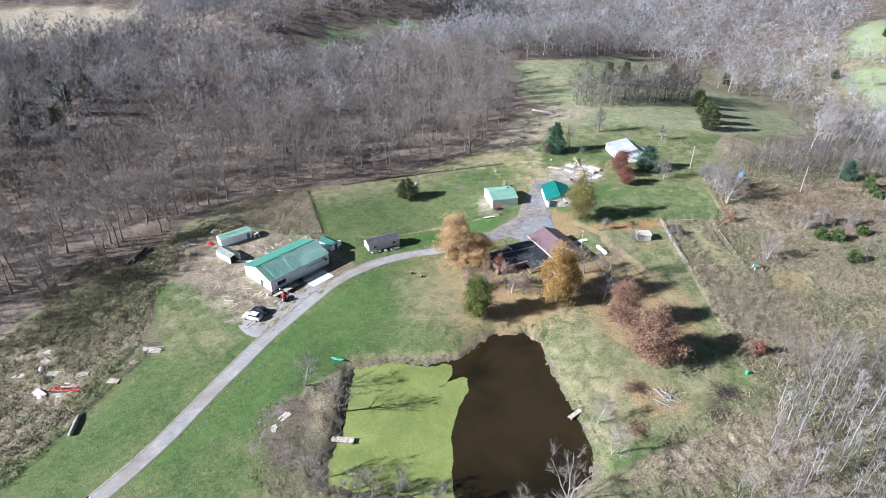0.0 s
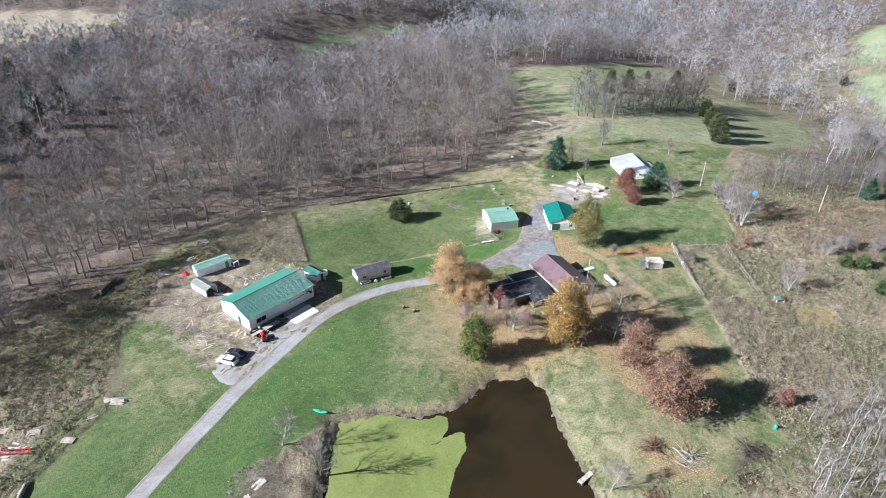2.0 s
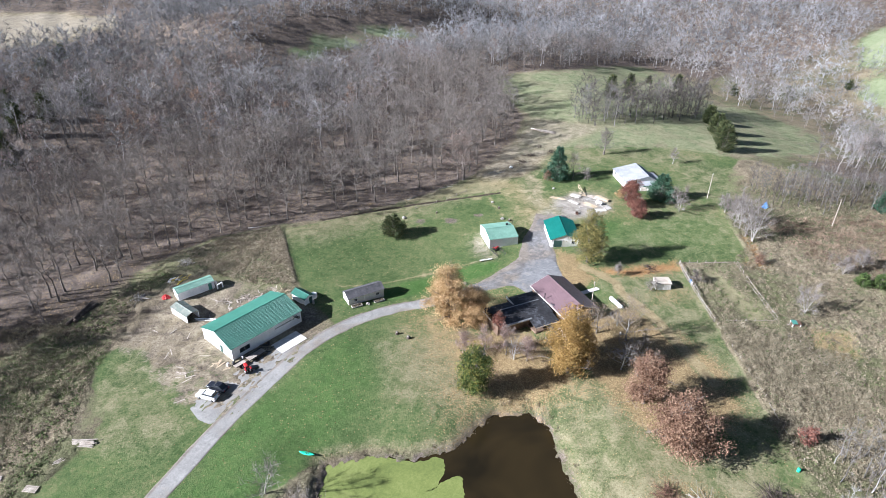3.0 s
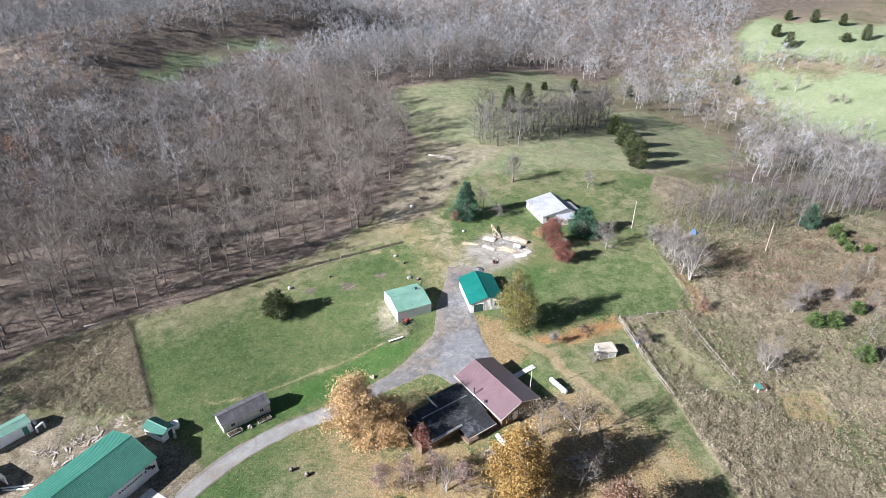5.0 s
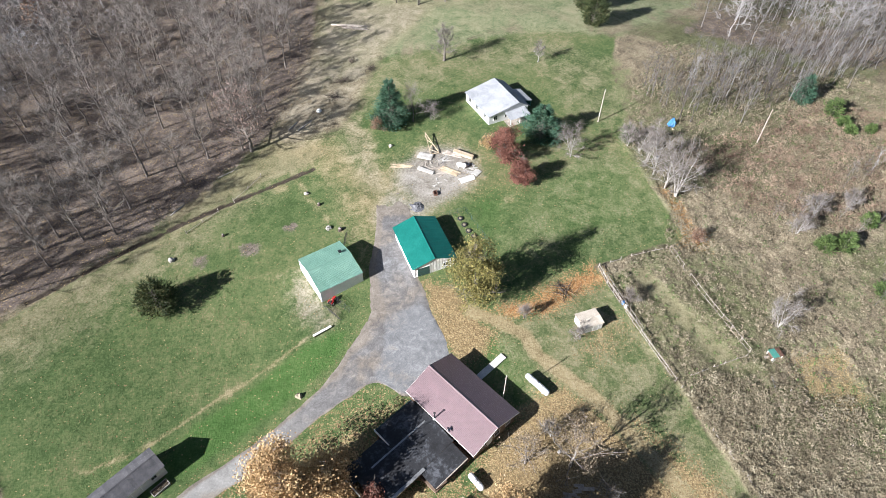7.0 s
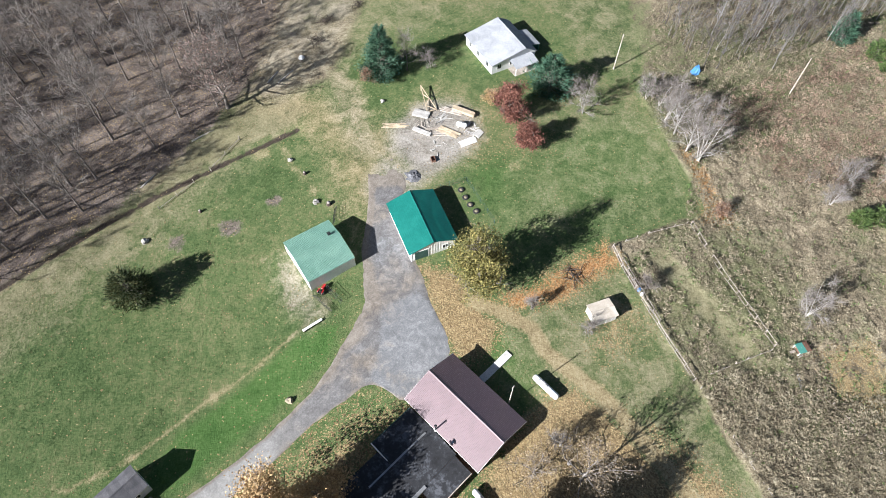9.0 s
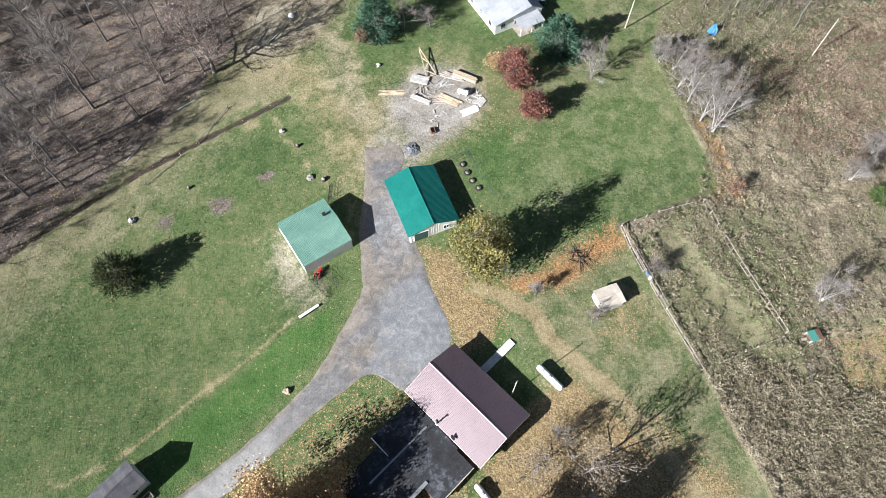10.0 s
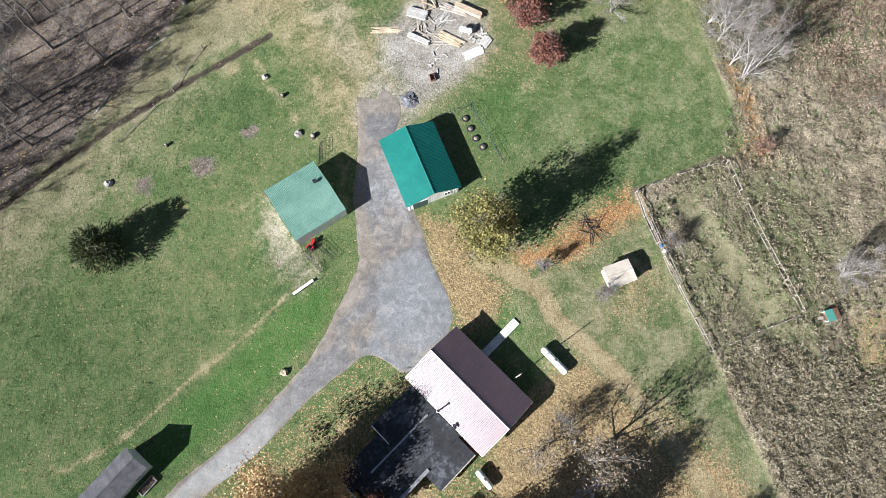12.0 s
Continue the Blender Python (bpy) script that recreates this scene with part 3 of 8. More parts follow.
lush = np.maximum(lush, 0.8 * soft([(103.5, 132), (107, 128.5), (106, 122), (104.5, 117), (100, 121), (99.5, 127)], 1.2))
lush = np.maximum(lush, 0.95 * soft([(60, 153), (74, 152.6), (84, 153), (88.5, 150), (82.6, 146.4), (70, 145.8), (56, 146.2), (52, 150)], 1.2))
mud = 0.6 * np.clip(0.7 * wave(GX, GY, 0.42, 3) + 0.5 * wave(GX + 0.6 * GY, 0.3 * GY, 1.1, 1) + 0.15, 0, 1) * soft([(2, 128), (-6, 150), (6, 172), (22, 166), (34, 150), (26, 140)], 4)
mud = np.maximum(mud, 0.55 * soft([(82, 60), (88, 64), (93, 62), (90, 56), (85, 55)], 2.5))
mud = np.maximum(mud, 0.5 * soft([(-30, 162), (-12, 170), (0, 188), (20, 199), (70, 199), (70, 203), (18, 204), (-8, 192), (-34, 172)], 3))
DITCH = [(110, 189.8), (102.9, 191.4), (96.5, 192.9), (89.6, 194.3), (80, 195.8), (68, 196.6), (50, 195.8)]
mud = np.maximum(mud, 0.75 * sm(1.1, 0.3, near_line(DITCH, GX, GY)))
GZ = GZ - 0.35 * sm(1.2, 0.2, near_line(DITCH, GX, GY))
dry = np.maximum(dry, 0.85 * soft([(111.1, 204), (117.6, 192), (109.5, 191.2), (99.6, 193.6), (80, 197), (80, 201), (98.0, 202)], 2))
lawn = np.maximum(lawn, np.maximum(hill, meadow * 0.75))
lawn = np.maximum(lawn, 0.55 * soft([(127, 118.7), (136.7, 109), (133.9, 99.7), (131.5, 93.9), (127.4, 98), (125.1, 108.5)], 2.5))
litter = litter * (1 - 0.6 * sm(210, 270, GX) * sm(340, 260, GY))
litter = np.maximum(litter, 0.5 * soft([(130, 215), (150, 240), (170, 262), (158, 240), (142, 218)], 5))
dry = np.maximum(dry, 0.6 * sm(-5.0, -2.0, bank) * sm(0, -1, bank))
litter = np.maximum(litter, 0.5 * sm(-3.0, -0.5, bank))
litter = np.maximum(litter, 0.46 * soft([(8, 153), (11, 166), (20, 165), (33, 162), (36, 156), (28, 155), (18, 152)], 3))
litter = np.maximum(litter, soft(DIRT[0], 3) * np.clip(0.62 + 0.3 * wave(GX, GY, 0.5, 2) + 0.2 * wave(0.4 * GX - GY, GX, 1.3, 4), 0, 0.9))
YARD_GREEN = [(-16.5, 130), (-14, 144), (-8.5, 151.5), (-3.5, 151), (-2, 141), (1, 132), (5, 122.6), (-2, 116), (-12, 120)]
litter, dirt, mud = [a * (1 - 0.7 * soft(YARD_GREEN, 4)) for a in (litter, dirt, mud)]
lawn = np.maximum(lawn, 0.6 * soft(YARD_GREEN, 4))
dry = np.maximum(dry, 0.45 * soft(YARD_GREEN, 4))
mud = np.maximum(mud, np.clip(0.5 + 0.35 * wave(GX + GY, GX - GY, 0.5, 1), 0, 0.75) * soft([(-24, 159), (-22, 169), (-16, 170.5), (-8, 170), (0, 168), (-1, 161), (-8, 158), (-16, 158)], 3))
for x_, y_, r_, k_ in ((78.2, 183.4, 2.6, 0.6), (86.8, 179.6, 2.8, 0.66), (96.0, 178.6, 2.0, 0.62), (85.0, 158.0, 2.0, 0.45)):
    litter = np.maximum(litter, k_ * sm(r_ * 1.3, r_ * 0.3, np.hypot(GX - x_, GY - y_)))
litter = np.maximum(litter, 0.52 * soft([(-1, 88), (3, 97), (10, 100), (15, 96), (13, 88), (11, 79), (3, 80)], 4))
# pale trodden strip and bare leafy ground in the paddock, rough green north of it
TRACK = [(134.2, 123), (138, 121), (133.4, 106), (131.8, 98.5), (127.4, 99.5), (129.5, 107)]
BARE = [(138.3, 92.6), (145.8, 87.5), (140, 81), (134.4, 80.5), (133.4, 87.5)]
ROUGH_GREEN = [(164, 160), (178, 185), (198, 170), (192, 161), (182, 150), (170, 148)]
dry = np.maximum(dry, np.maximum(0.75 * soft(TRACK, 1.5), 0.45 * soft(ROUGH_GREEN, 5)))
lawn = np.maximum(lawn, np.maximum(0.5 * soft(TRACK, 1.5), 0.62 * soft(ROUGH_GREEN, 5)))
fall = np.maximum(fall, 0.6 * soft(BARE, 2))
dirt = np.maximum(dirt, 0.45 * soft(BARE, 2))
# worn brown ground between the woods and the meadow, and the trodden way down to the timber
WORN = [(112, 200), (111, 209), (123, 219), (135, 228), (146, 238), (161, 249), (170, 238), (181, 224), (168, 219), (154, 215.5), (142, 207.5), (131, 200), (124, 196.5)]
WAY = [(124, 201), (119, 189), (114, 176.5), (116, 170), (121, 179), (126.5, 188), (130, 197)]
dirt = np.maximum(dirt, np.maximum(0.62 * soft(WORN, 4), 0.6 * soft(WAY, 3)))
litter = np.maximum(litter, 0.56 * soft([(110, 200), (108, 212), (122, 221), (137, 231), (146, 240), (152, 236), (140, 220), (130, 208), (122, 199)], 5))
lawn = lawn * (1 - 0.75 * soft(WORN, 4))
weeds = weeds * (1 - 0.85 * soft([(-3, 86), (2, 99), (10, 102), (17, 97), (14, 86), (12, 74), (0, 76)], 3)) * (1 - soft(TRACK, 1.5)) * (1 - soft(BARE, 1.5))
amber = np.maximum.reduce([soft(LEAVES[1], 2.0), soft([(147, 119), (153, 122), (154, 117), (150, 115)], 2), 0.8 * sm(2.2, 0.6, near_line([(151, 119), (157, 126), (160, 131)], GX, GY))])
fall = np.maximum(fall, 0.75 * amber)
grey = np.maximum(0.9 * soft([(117, 161), (119, 172), (124, 177), (134, 177), (139, 169), (135, 161), (126, 159.5)], 3), 0.7 * soft([(106, 158), (110, 168), (117, 172), (121, 162), (113, 158)], 2.5))
dirt = np.maximum(dirt, 0.95 * grey)
grey = np.maximum.reduce([grey, 0.5 * soft(FIELD, 6), 0.4 * soft(WORN, 4), 0.25 * soft(WAY, 3), 0.3 * soft(DIRT[0], 4), 0.55 * soft(DIRT[3], 4)])
# weeds stand uneven, turf and trodden ground nearly smooth
weeds = weeds * (1 - sm(0.1, 0.55, dirt)) * (1 - soft(YARD_GREEN, 3)) * sm(4, 7, near_line([(-60, 60), (-24.8, 87), (9, 119), (31.4, 136.6), (74, 142)], GX, GY))
GZ = GZ + 0.05 * sm(0.3, 0.6, dirt) * wave(GX, GY, 0.9) * soft(DIRT[0], 2)
rng_g = np.random.default_rng(7)
lumps = rng_g.normal(0, 1, GX.shape)
for _ in range(3):
    lumps = (lumps + np.roll(lumps, 1, 0) + np.roll(lumps, 1, 1) + np.roll(lumps, (1, 1), (0, 1))) / 2.9
lumps = np.clip(lumps, -1.5, 1.5) * 0.4
GZ = GZ + weeds * (0.5 * rng_g.random(GX.shape) ** 1.6 + 0.22 * lumps) * sm(3.5, 6, -bank + 8) + 0.03 * wave(GX, GY, 0.5)
GZ = GZ + litter * 0.12 * rng_g.random(GX.shape)
ny_, nx_ = GX.shape
idx = np.arange(nx_ * ny_).reshape(ny_, nx_)
quads = np.stack([idx[:-1, :-1], idx[:-1, 1:], idx[1:, 1:], idx[1:, :-1]], -1).reshape(-1, 4)
flat = lambda *a: np.stack([v.ravel() for v in a], -1)
ground = new("ground", mesh_of("ground", flat(GX, GY, GZ), quads, M["ground"], colors=[("cover", flat(lawn, litter, dirt, fall)), ("extra", flat(dry, lush, mud, np.clip(soft(HILL, 5) + soft(HILL_FAR, 5) + 0.85 * soft(STRIP, 5) + 0.64 * meadow, 0, 1)))], floats=[("grey_soil", grey.ravel()), ("amber", amber.ravel())], smooth=True))
tagged(ground, "rolling farm ground, green mown lawn, dry weeds and leaf litter", "ground", kind="structure")


def outline_mesh(name, pts, z, mat, n=160, wobble=0.25):
    """A flat sheet inside a rounded outline."""
    p = np.array(pts, float)
    k = np.linspace(0, len(p), n, endpoint=False)
    i, f = k.astype(int), (k % 1)[:, None]
    a, b, c, d = p[(i - 1) % len(p)], p[i % len(p)], p[(i + 1) % len(p)], p[(i + 2) % len(p)]
    q = 0.5 * (2 * b + (c - a) * f + (2 * a - 5 * b + 4 * c - d) * f ** 2 + (3 * b - a - 3 * c + d) * f ** 3)
    q = q + wobble * np.stack([wave(q[:, 0], q[:, 1], 1.1), wave(q[:, 1], q[:, 0], 1.3, 2)], -1)
    bm = bmesh.new()
    f_ = bm.faces.new([bm.verts.new((x, y, z)) for x, y in q])
    f_.normal_update()
    if f_.normal.z < 0:
        f_.normal_flip()
    bmesh.ops.triangulate(bm, faces=bm.faces[:])
    me = bpy.data.meshes.new(name)
    bm.to_mesh(me)
    bm.free()
    me.materials.append(mat)
    return new(name, me)


big = [(x + (x - 40) * 0.06, y + (y - 78) * 0.06) for x, y in POND]
tagged(outline_mesh("pond_water", big, WATER, M["water"], wobble=0), "still dark brown pond water", "water", kind="structure")
WEED = [(24.0, 102.8), (33.0, 101.8), (40.5, 97.0), (44.6, 96.4), (44.8, 93.4), (42, 90.6), (39.6, 90.2), (43, 90.8), (46.3, 90.8), (45.6, 87), (42, 83.5), (39.2, 80.4), (37, 77), (35.6, 73.8),
        (33.4, 69), (30.4, 63), (28.0, 64.2), (22, 68.6), (15, 72.2), (11.6, 75.5), (12.9, 79.7), (17.8, 86.6), (21.5, 95.1)]
tagged(outline_mesh("duckweed", WEED, WATER + 0.012, M["duckweed"], n=420, wobble=0.35), "bright green duckweed mat floating on the pond", "duckweed", kind="stuff")


def ribbon(name, pairs, mat, lift=0.05, across=8, step=0.9):
    """A strip of road laid over the ground between two edges."""
    e = np.array(pairs, float)
    seg = np.hypot(*(np.diff(0.5 * (e[:, :2] + e[:, 2:]), axis=0)).T)
    s = np.concatenate([[0], np.cumsum(seg)])
    k = np.arange(0, s[-1] + step, step).clip(0, s[-1])
    i = np.clip(np.searchsorted(s, k, "right") - 1, 0, len(e) - 2)
    f = ((k - s[i]) / seg[i])[:, None]
    a, b, c, d = e[np.clip(i - 1, 0, None)], e[i], e[i + 1], e[np.clip(i + 2, None, len(e) - 1)]
    q = 0.5 * (2 * b + (c - a) * f + (2 * a - 5 * b + 4 * c - d) * f ** 2 + (3 * b - a - 3 * c + d) * f ** 3)
    q = q + 0.16 * np.stack([wave(k, k, 0.7, j) + 0.5 * wave(k, k, 1.6, j + 4) for j in range(4)], -1)
    w, end = np.linspace(0, 1, across + 1), s[-1]
    x = q[:, 0:1] + (q[:, 2:3] - q[:, 0:1]) * w
    y = q[:, 1:2] + (q[:, 3:4] - q[:, 1:2]) * w
    z = height(x, y) + lift
    z[:, 0] -= 0.12
    z[:, -1] -= 0.12
    ids = np.arange(x.size).reshape(x.shape)
    fs = np.stack([ids[:-1, :-1], ids[:-1, 1:], ids[1:, 1:], ids[1:, :-1]], -1).reshape(-1, 4)
    fs = fs[:, ::-1]
    z[:, 1] -= 0.05 * (1 + wave(x[:, 1], y[:, 1], 0.6))
    z[:, -2] -= 0.05 * (1 + wave(x[:, -2], y[:, -2], 0.6))
    z -= 0.16 * (sm(end - 7, end - 1, k)[:, None] * (0.8 + 0.5 * wave(x, y, 0.8)) + 0 * x).clip(0)
    worn = np.maximum(np.maximum(1 - w * 4, 0.6 - (1 - w) * 5), 0)[None] + sm(end - 12, end - 2, k)[:, None] + 0 * x
    return new(name, mesh_of(name, np.stack([x.ravel(), y.ravel(), z.ravel()], -1), fs, mat, floats=[("worn", worn.clip(0, 1).ravel()), ("dusty", (sm(78, 62, x) * 0.9).ravel()), ("fresh", np.maximum(sm(-2, 2, signed(FRESH, x, y)), 0.5 * sm(-2, 2, signed([(97, 149), (101, 158), (107, 160), (104.5, 147)], x, y))).ravel())], smooth=True))


FRESH = [(85.5, 139.5), (86, 134), (89, 131), (99.5, 133), (100.5, 138), (101.5, 145), (95, 147.5), (91, 143)]
CENTRE = [(-60, 60), (-29.3, 83.9), (-24.8, 87), (-14, 96), (-1, 109.2), (9, 119), (20.5, 128.8), (31.4, 136.6), (42.3, 140.9), (53.6, 142.6), (63.6, 141.8), (74, 142)]
DRIVE = []
for i, (x, y) in enumerate(CENTRE):
    (ax, ay), (bx, by) = CENTRE[max(0, i - 1)], CENTRE[min(len(CENTRE) - 1, i + 1)]
    k = 2.05 / math.hypot(bx - ax, by - ay)
    DRIVE.append((x - (by - ay) * k, y + (bx - ax) * k, x + (by - ay) * k, y - (bx - ax) * k))
DRIVE += [(82, 145.4, 80.5, 139.3), (86, 147.2, 85.5, 137.6), (88.7, 147.9, 87, 132), (91.5, 149.6, 93, 131.6), (94, 151.6, 98, 133.5), (96, 153.6, 100.8, 140), (98, 156, 104, 146),
          (100, 158.5, 105.7, 150), (103.5, 161.5, 108, 156), (106.5, 164.2, 111.2, 160.2), (110.5, 168.5, 116, 163.5), (113.5, 173.5, 119.5, 170)]
tagged(ribbon("driveway", DRIVE, M["gravel"], 0.06, 24), "grey gravel driveway widening into a yard", "driveway", kind="structure")
APRON = [(3.5, 127.5, 5.5, 121.5), (5.5, 132.5, 8.5, 119), (9.5, 135, 12, 120.5), (14.5, 136.5, 19, 126.5), (21, 139.5, 24.5, 131), (27.5, 142.5, 29.5, 134.5), (33, 144.2, 35, 137.5)]
tagged(ribbon("barn_apron", APRON, M["gravel"], 0.045, 8), "worn grey gravel apron beside the barn", "gravel apron", kind="structure")


# ---- building tools ----
def part(name, bm, mat, parent=None, label="", at=None):
    """Links a bmesh as one mesh object under a thing or a part."""
    me = bpy.data.meshes.new(name)
    bmesh.ops.recalc_face_normals(bm, faces=bm.faces[:])
    bm.to_mesh(me)
    bm.free()
    me.materials.append(mat)
    return link(name, me, parent, label, at)


def link(name, me, parent=None, label="", at=None):
    ob = new(name, me)
    if at is not None:
        ob.matrix_basis = at
    if parent:
        ob.parent = parent
    if label:
        ob["label"] = label
    return ob


def thing(name, label, category, at, group="", kind=""):
    ob = new(name)
    ob.matrix_basis = at
    return tagged(ob, label, category, group, kind)


def box(bm, x0, x1, y0, y1, z0, z1, m=None, bevel=0.0):
    g = bmesh.ops.create_cube(bm, size=1.0, matrix=Matrix.Translation(((x0 + x1) / 2, (y0 + y1) / 2, (z0 + z1) / 2)) @ Matrix.Diagonal((x1 - x0, y1 - y0, z1 - z0, 1)))
    if m is not None:
        bmesh.ops.transform(bm, matrix=m, verts=g["verts"])
    if bevel:
        es = list({e for v in g["verts"] for e in v.link_edges})
        bmesh.ops.bevel(bm, geom=es, offset=bevel, segments=1, affect="EDGES")
    return bm


def boxes(*rows, bevel=0.0):
    bm = bmesh.new()
    for r in rows:
        box(bm, *r, bevel=bevel)
    return bm


def prism(bm, pts, y0, y1):
    """Extrudes an outline in x and z from y0 to y1."""
    a = [bm.verts.new((x, y0, z)) for x, z in pts]
    b = [bm.verts.new((x, y1, z)) for x, z in pts]
    bm.faces.new(a), bm.faces.new(b[::-1])
    for i in range(len(pts)):
        j = (i + 1) % len(pts)
        bm.faces.new((a[i], a[j], b[j], b[i]))
    return bm


def beam(bm, p, q, w, h=None, sides=4, taper=1.0):
    """A straight bar from p to q, square or round."""
    p, q = Vector(p), Vector(q)
    d = q - p
    m = Matrix.Translation((p + q) / 2) @ d.to_track_quat("Z", "Y").to_matrix().to_4x4()
    if sides == 4:
        g = bmesh.ops.create_cube(bm, size=1.0, matrix=m @ Matrix.Diagonal((w, h or w, d.length, 1)))
    else:
        g = bmesh.ops.create_cone(bm, cap_ends=True, segments=sides, radius1=w / 2, radius2=w / 2 * taper, depth=d.length, matrix=m)
    return bm


def spin(profile, n=16, axis="Z"):
    """A turned solid: outline of radius and height."""
    bm = bmesh.new()
    rings = []
    for r, z in profile:
        if r < 1e-5:
            rings.append([bm.verts.new((0, 0, z))])
        else:
            rings.append([bm.verts.new((r * math.cos(2 * math.pi * i / n), r * math.sin(2 * math.pi * i / n), z)) for i in range(n)])
    for a, b in zip(rings, rings[1:]):
        for i in range(n):
            j = (i + 1) % n
            vs = [a[i % len(a)], a[j % len(a)], b[j % len(b)], b[i % len(b)]]
            vs = list(dict.fromkeys(vs))
            if len(vs) > 2:
                bm.faces.new(vs)
    if axis == "X":
        bmesh.ops.rotate(bm, verts=bm.verts, cent=(0, 0, 0), matrix=Matrix.Rotation(radians(90), 3, "Y"))
    if axis == "Y":
        bmesh.ops.rotate(bm, verts=bm.verts, cent=(0, 0, 0), matrix=Matrix.Rotation(radians(90), 3, "X"))
    for f in bm.faces:
        f.smooth = True
    return bm


def on_ground(x, y, rz=0, dz=0.0):
    return pose(x, y, z_at(x, y) + dz, 0, 0, rz)


# ---- trees ----
class Soup:
    """Collects triangles."""

    def __init__(self):
        self.v, self.f, self.n = [], [], 0

    def add(self, v, f):
        self.v.append(np.asarray(v, float))
        self.f.append(np.asarray(f, int) + self.n)
        self.n += len(v)

    def tube(self, pts, radii, sides=4):
        pts = np.asarray(pts, float)
        d = np.gradient(pts, axis=0)
        d /= np.linalg.norm(d, axis=1, keepdims=True) + 1e-9
        ref = np.array([0.0, 0, 1]) if abs(d[0, 2]) < 0.8 else np.array([1.0, 0, 0])
        a = np.cross(d, ref)
        a /= np.linalg.norm(a, axis=1, keepdims=True) + 1e-9
        b = np.cross(d, a)
        th = np.arange(sides) * 2 * np.pi / sides
        ring = pts[:, None] + np.asarray(radii)[:, None, None] * (np.cos(th)[None, :, None] * a[:, None] + np.sin(th)[None, :, None] * b[:, None])
        i = np.arange(len(pts) - 1)[:, None] * sides + np.arange(sides)[None]
        j = np.arange(len(pts) - 1)[:, None] * sides + (np.arange(sides)[None] + 1) % sides
        f = np.concatenate([np.stack([i, j, j + sides], -1).reshape(-1, 3), np.stack([i, j + sides, i + sides], -1).reshape(-1, 3)])
        self.add(ring.reshape(-1, 3), f)

    def blades(self, p, q, w):
        """Thin tapering twigs from p to q."""
        p, q = np.asarray(p), np.asarray(q)
        d = q - p
        side = np.cross(d, np.random.default_rng(len(p)).normal(size=p.shape))
        side *= (np.asarray(w) / 2 / (np.linalg.norm(side, axis=1) + 1e-9))[:, None] if np.ndim(w) else w / 2 / (np.linalg.norm(side, axis=1, keepdims=True) + 1e-9)
        v = np.stack([p - side, p + side, q], 1).reshape(-1, 3)
        self.add(v, np.arange(len(v)).reshape(-1, 3))

    def leaves(self, c, size, rng, up=0.0):
        """Small four-cornered leaves of every lean, two triangles each."""
        n = len(c)
        a = rng.normal(size=(n, 3))
        a /= np.linalg.norm(a, axis=1, keepdims=True)
        b = np.cross(a, rng.normal(size=(n, 3)) + np.array([0, 0, up]))
        b /= np.linalg.norm(b, axis=1, keepdims=True)
        s = size * rng.uniform(0.6, 1.3, (n, 1))
        v = np.stack([c - a * s, c + b * s * 0.62, c + a * s, c - b * s * 0.62], 1).reshape(-1, 3)
        k = np.arange(n)[:, None] * 4
        self.add(v, np.concatenate([k + [0, 1, 2], k + [0, 2, 3]]))

    def arrays(self):
        return np.concatenate(self.v), np.concatenate(self.f)

    def mesh(self, name, mat, smooth=False):
        v, f = self.arrays()
        return mesh_of(name, v, f, mat, smooth=smooth)


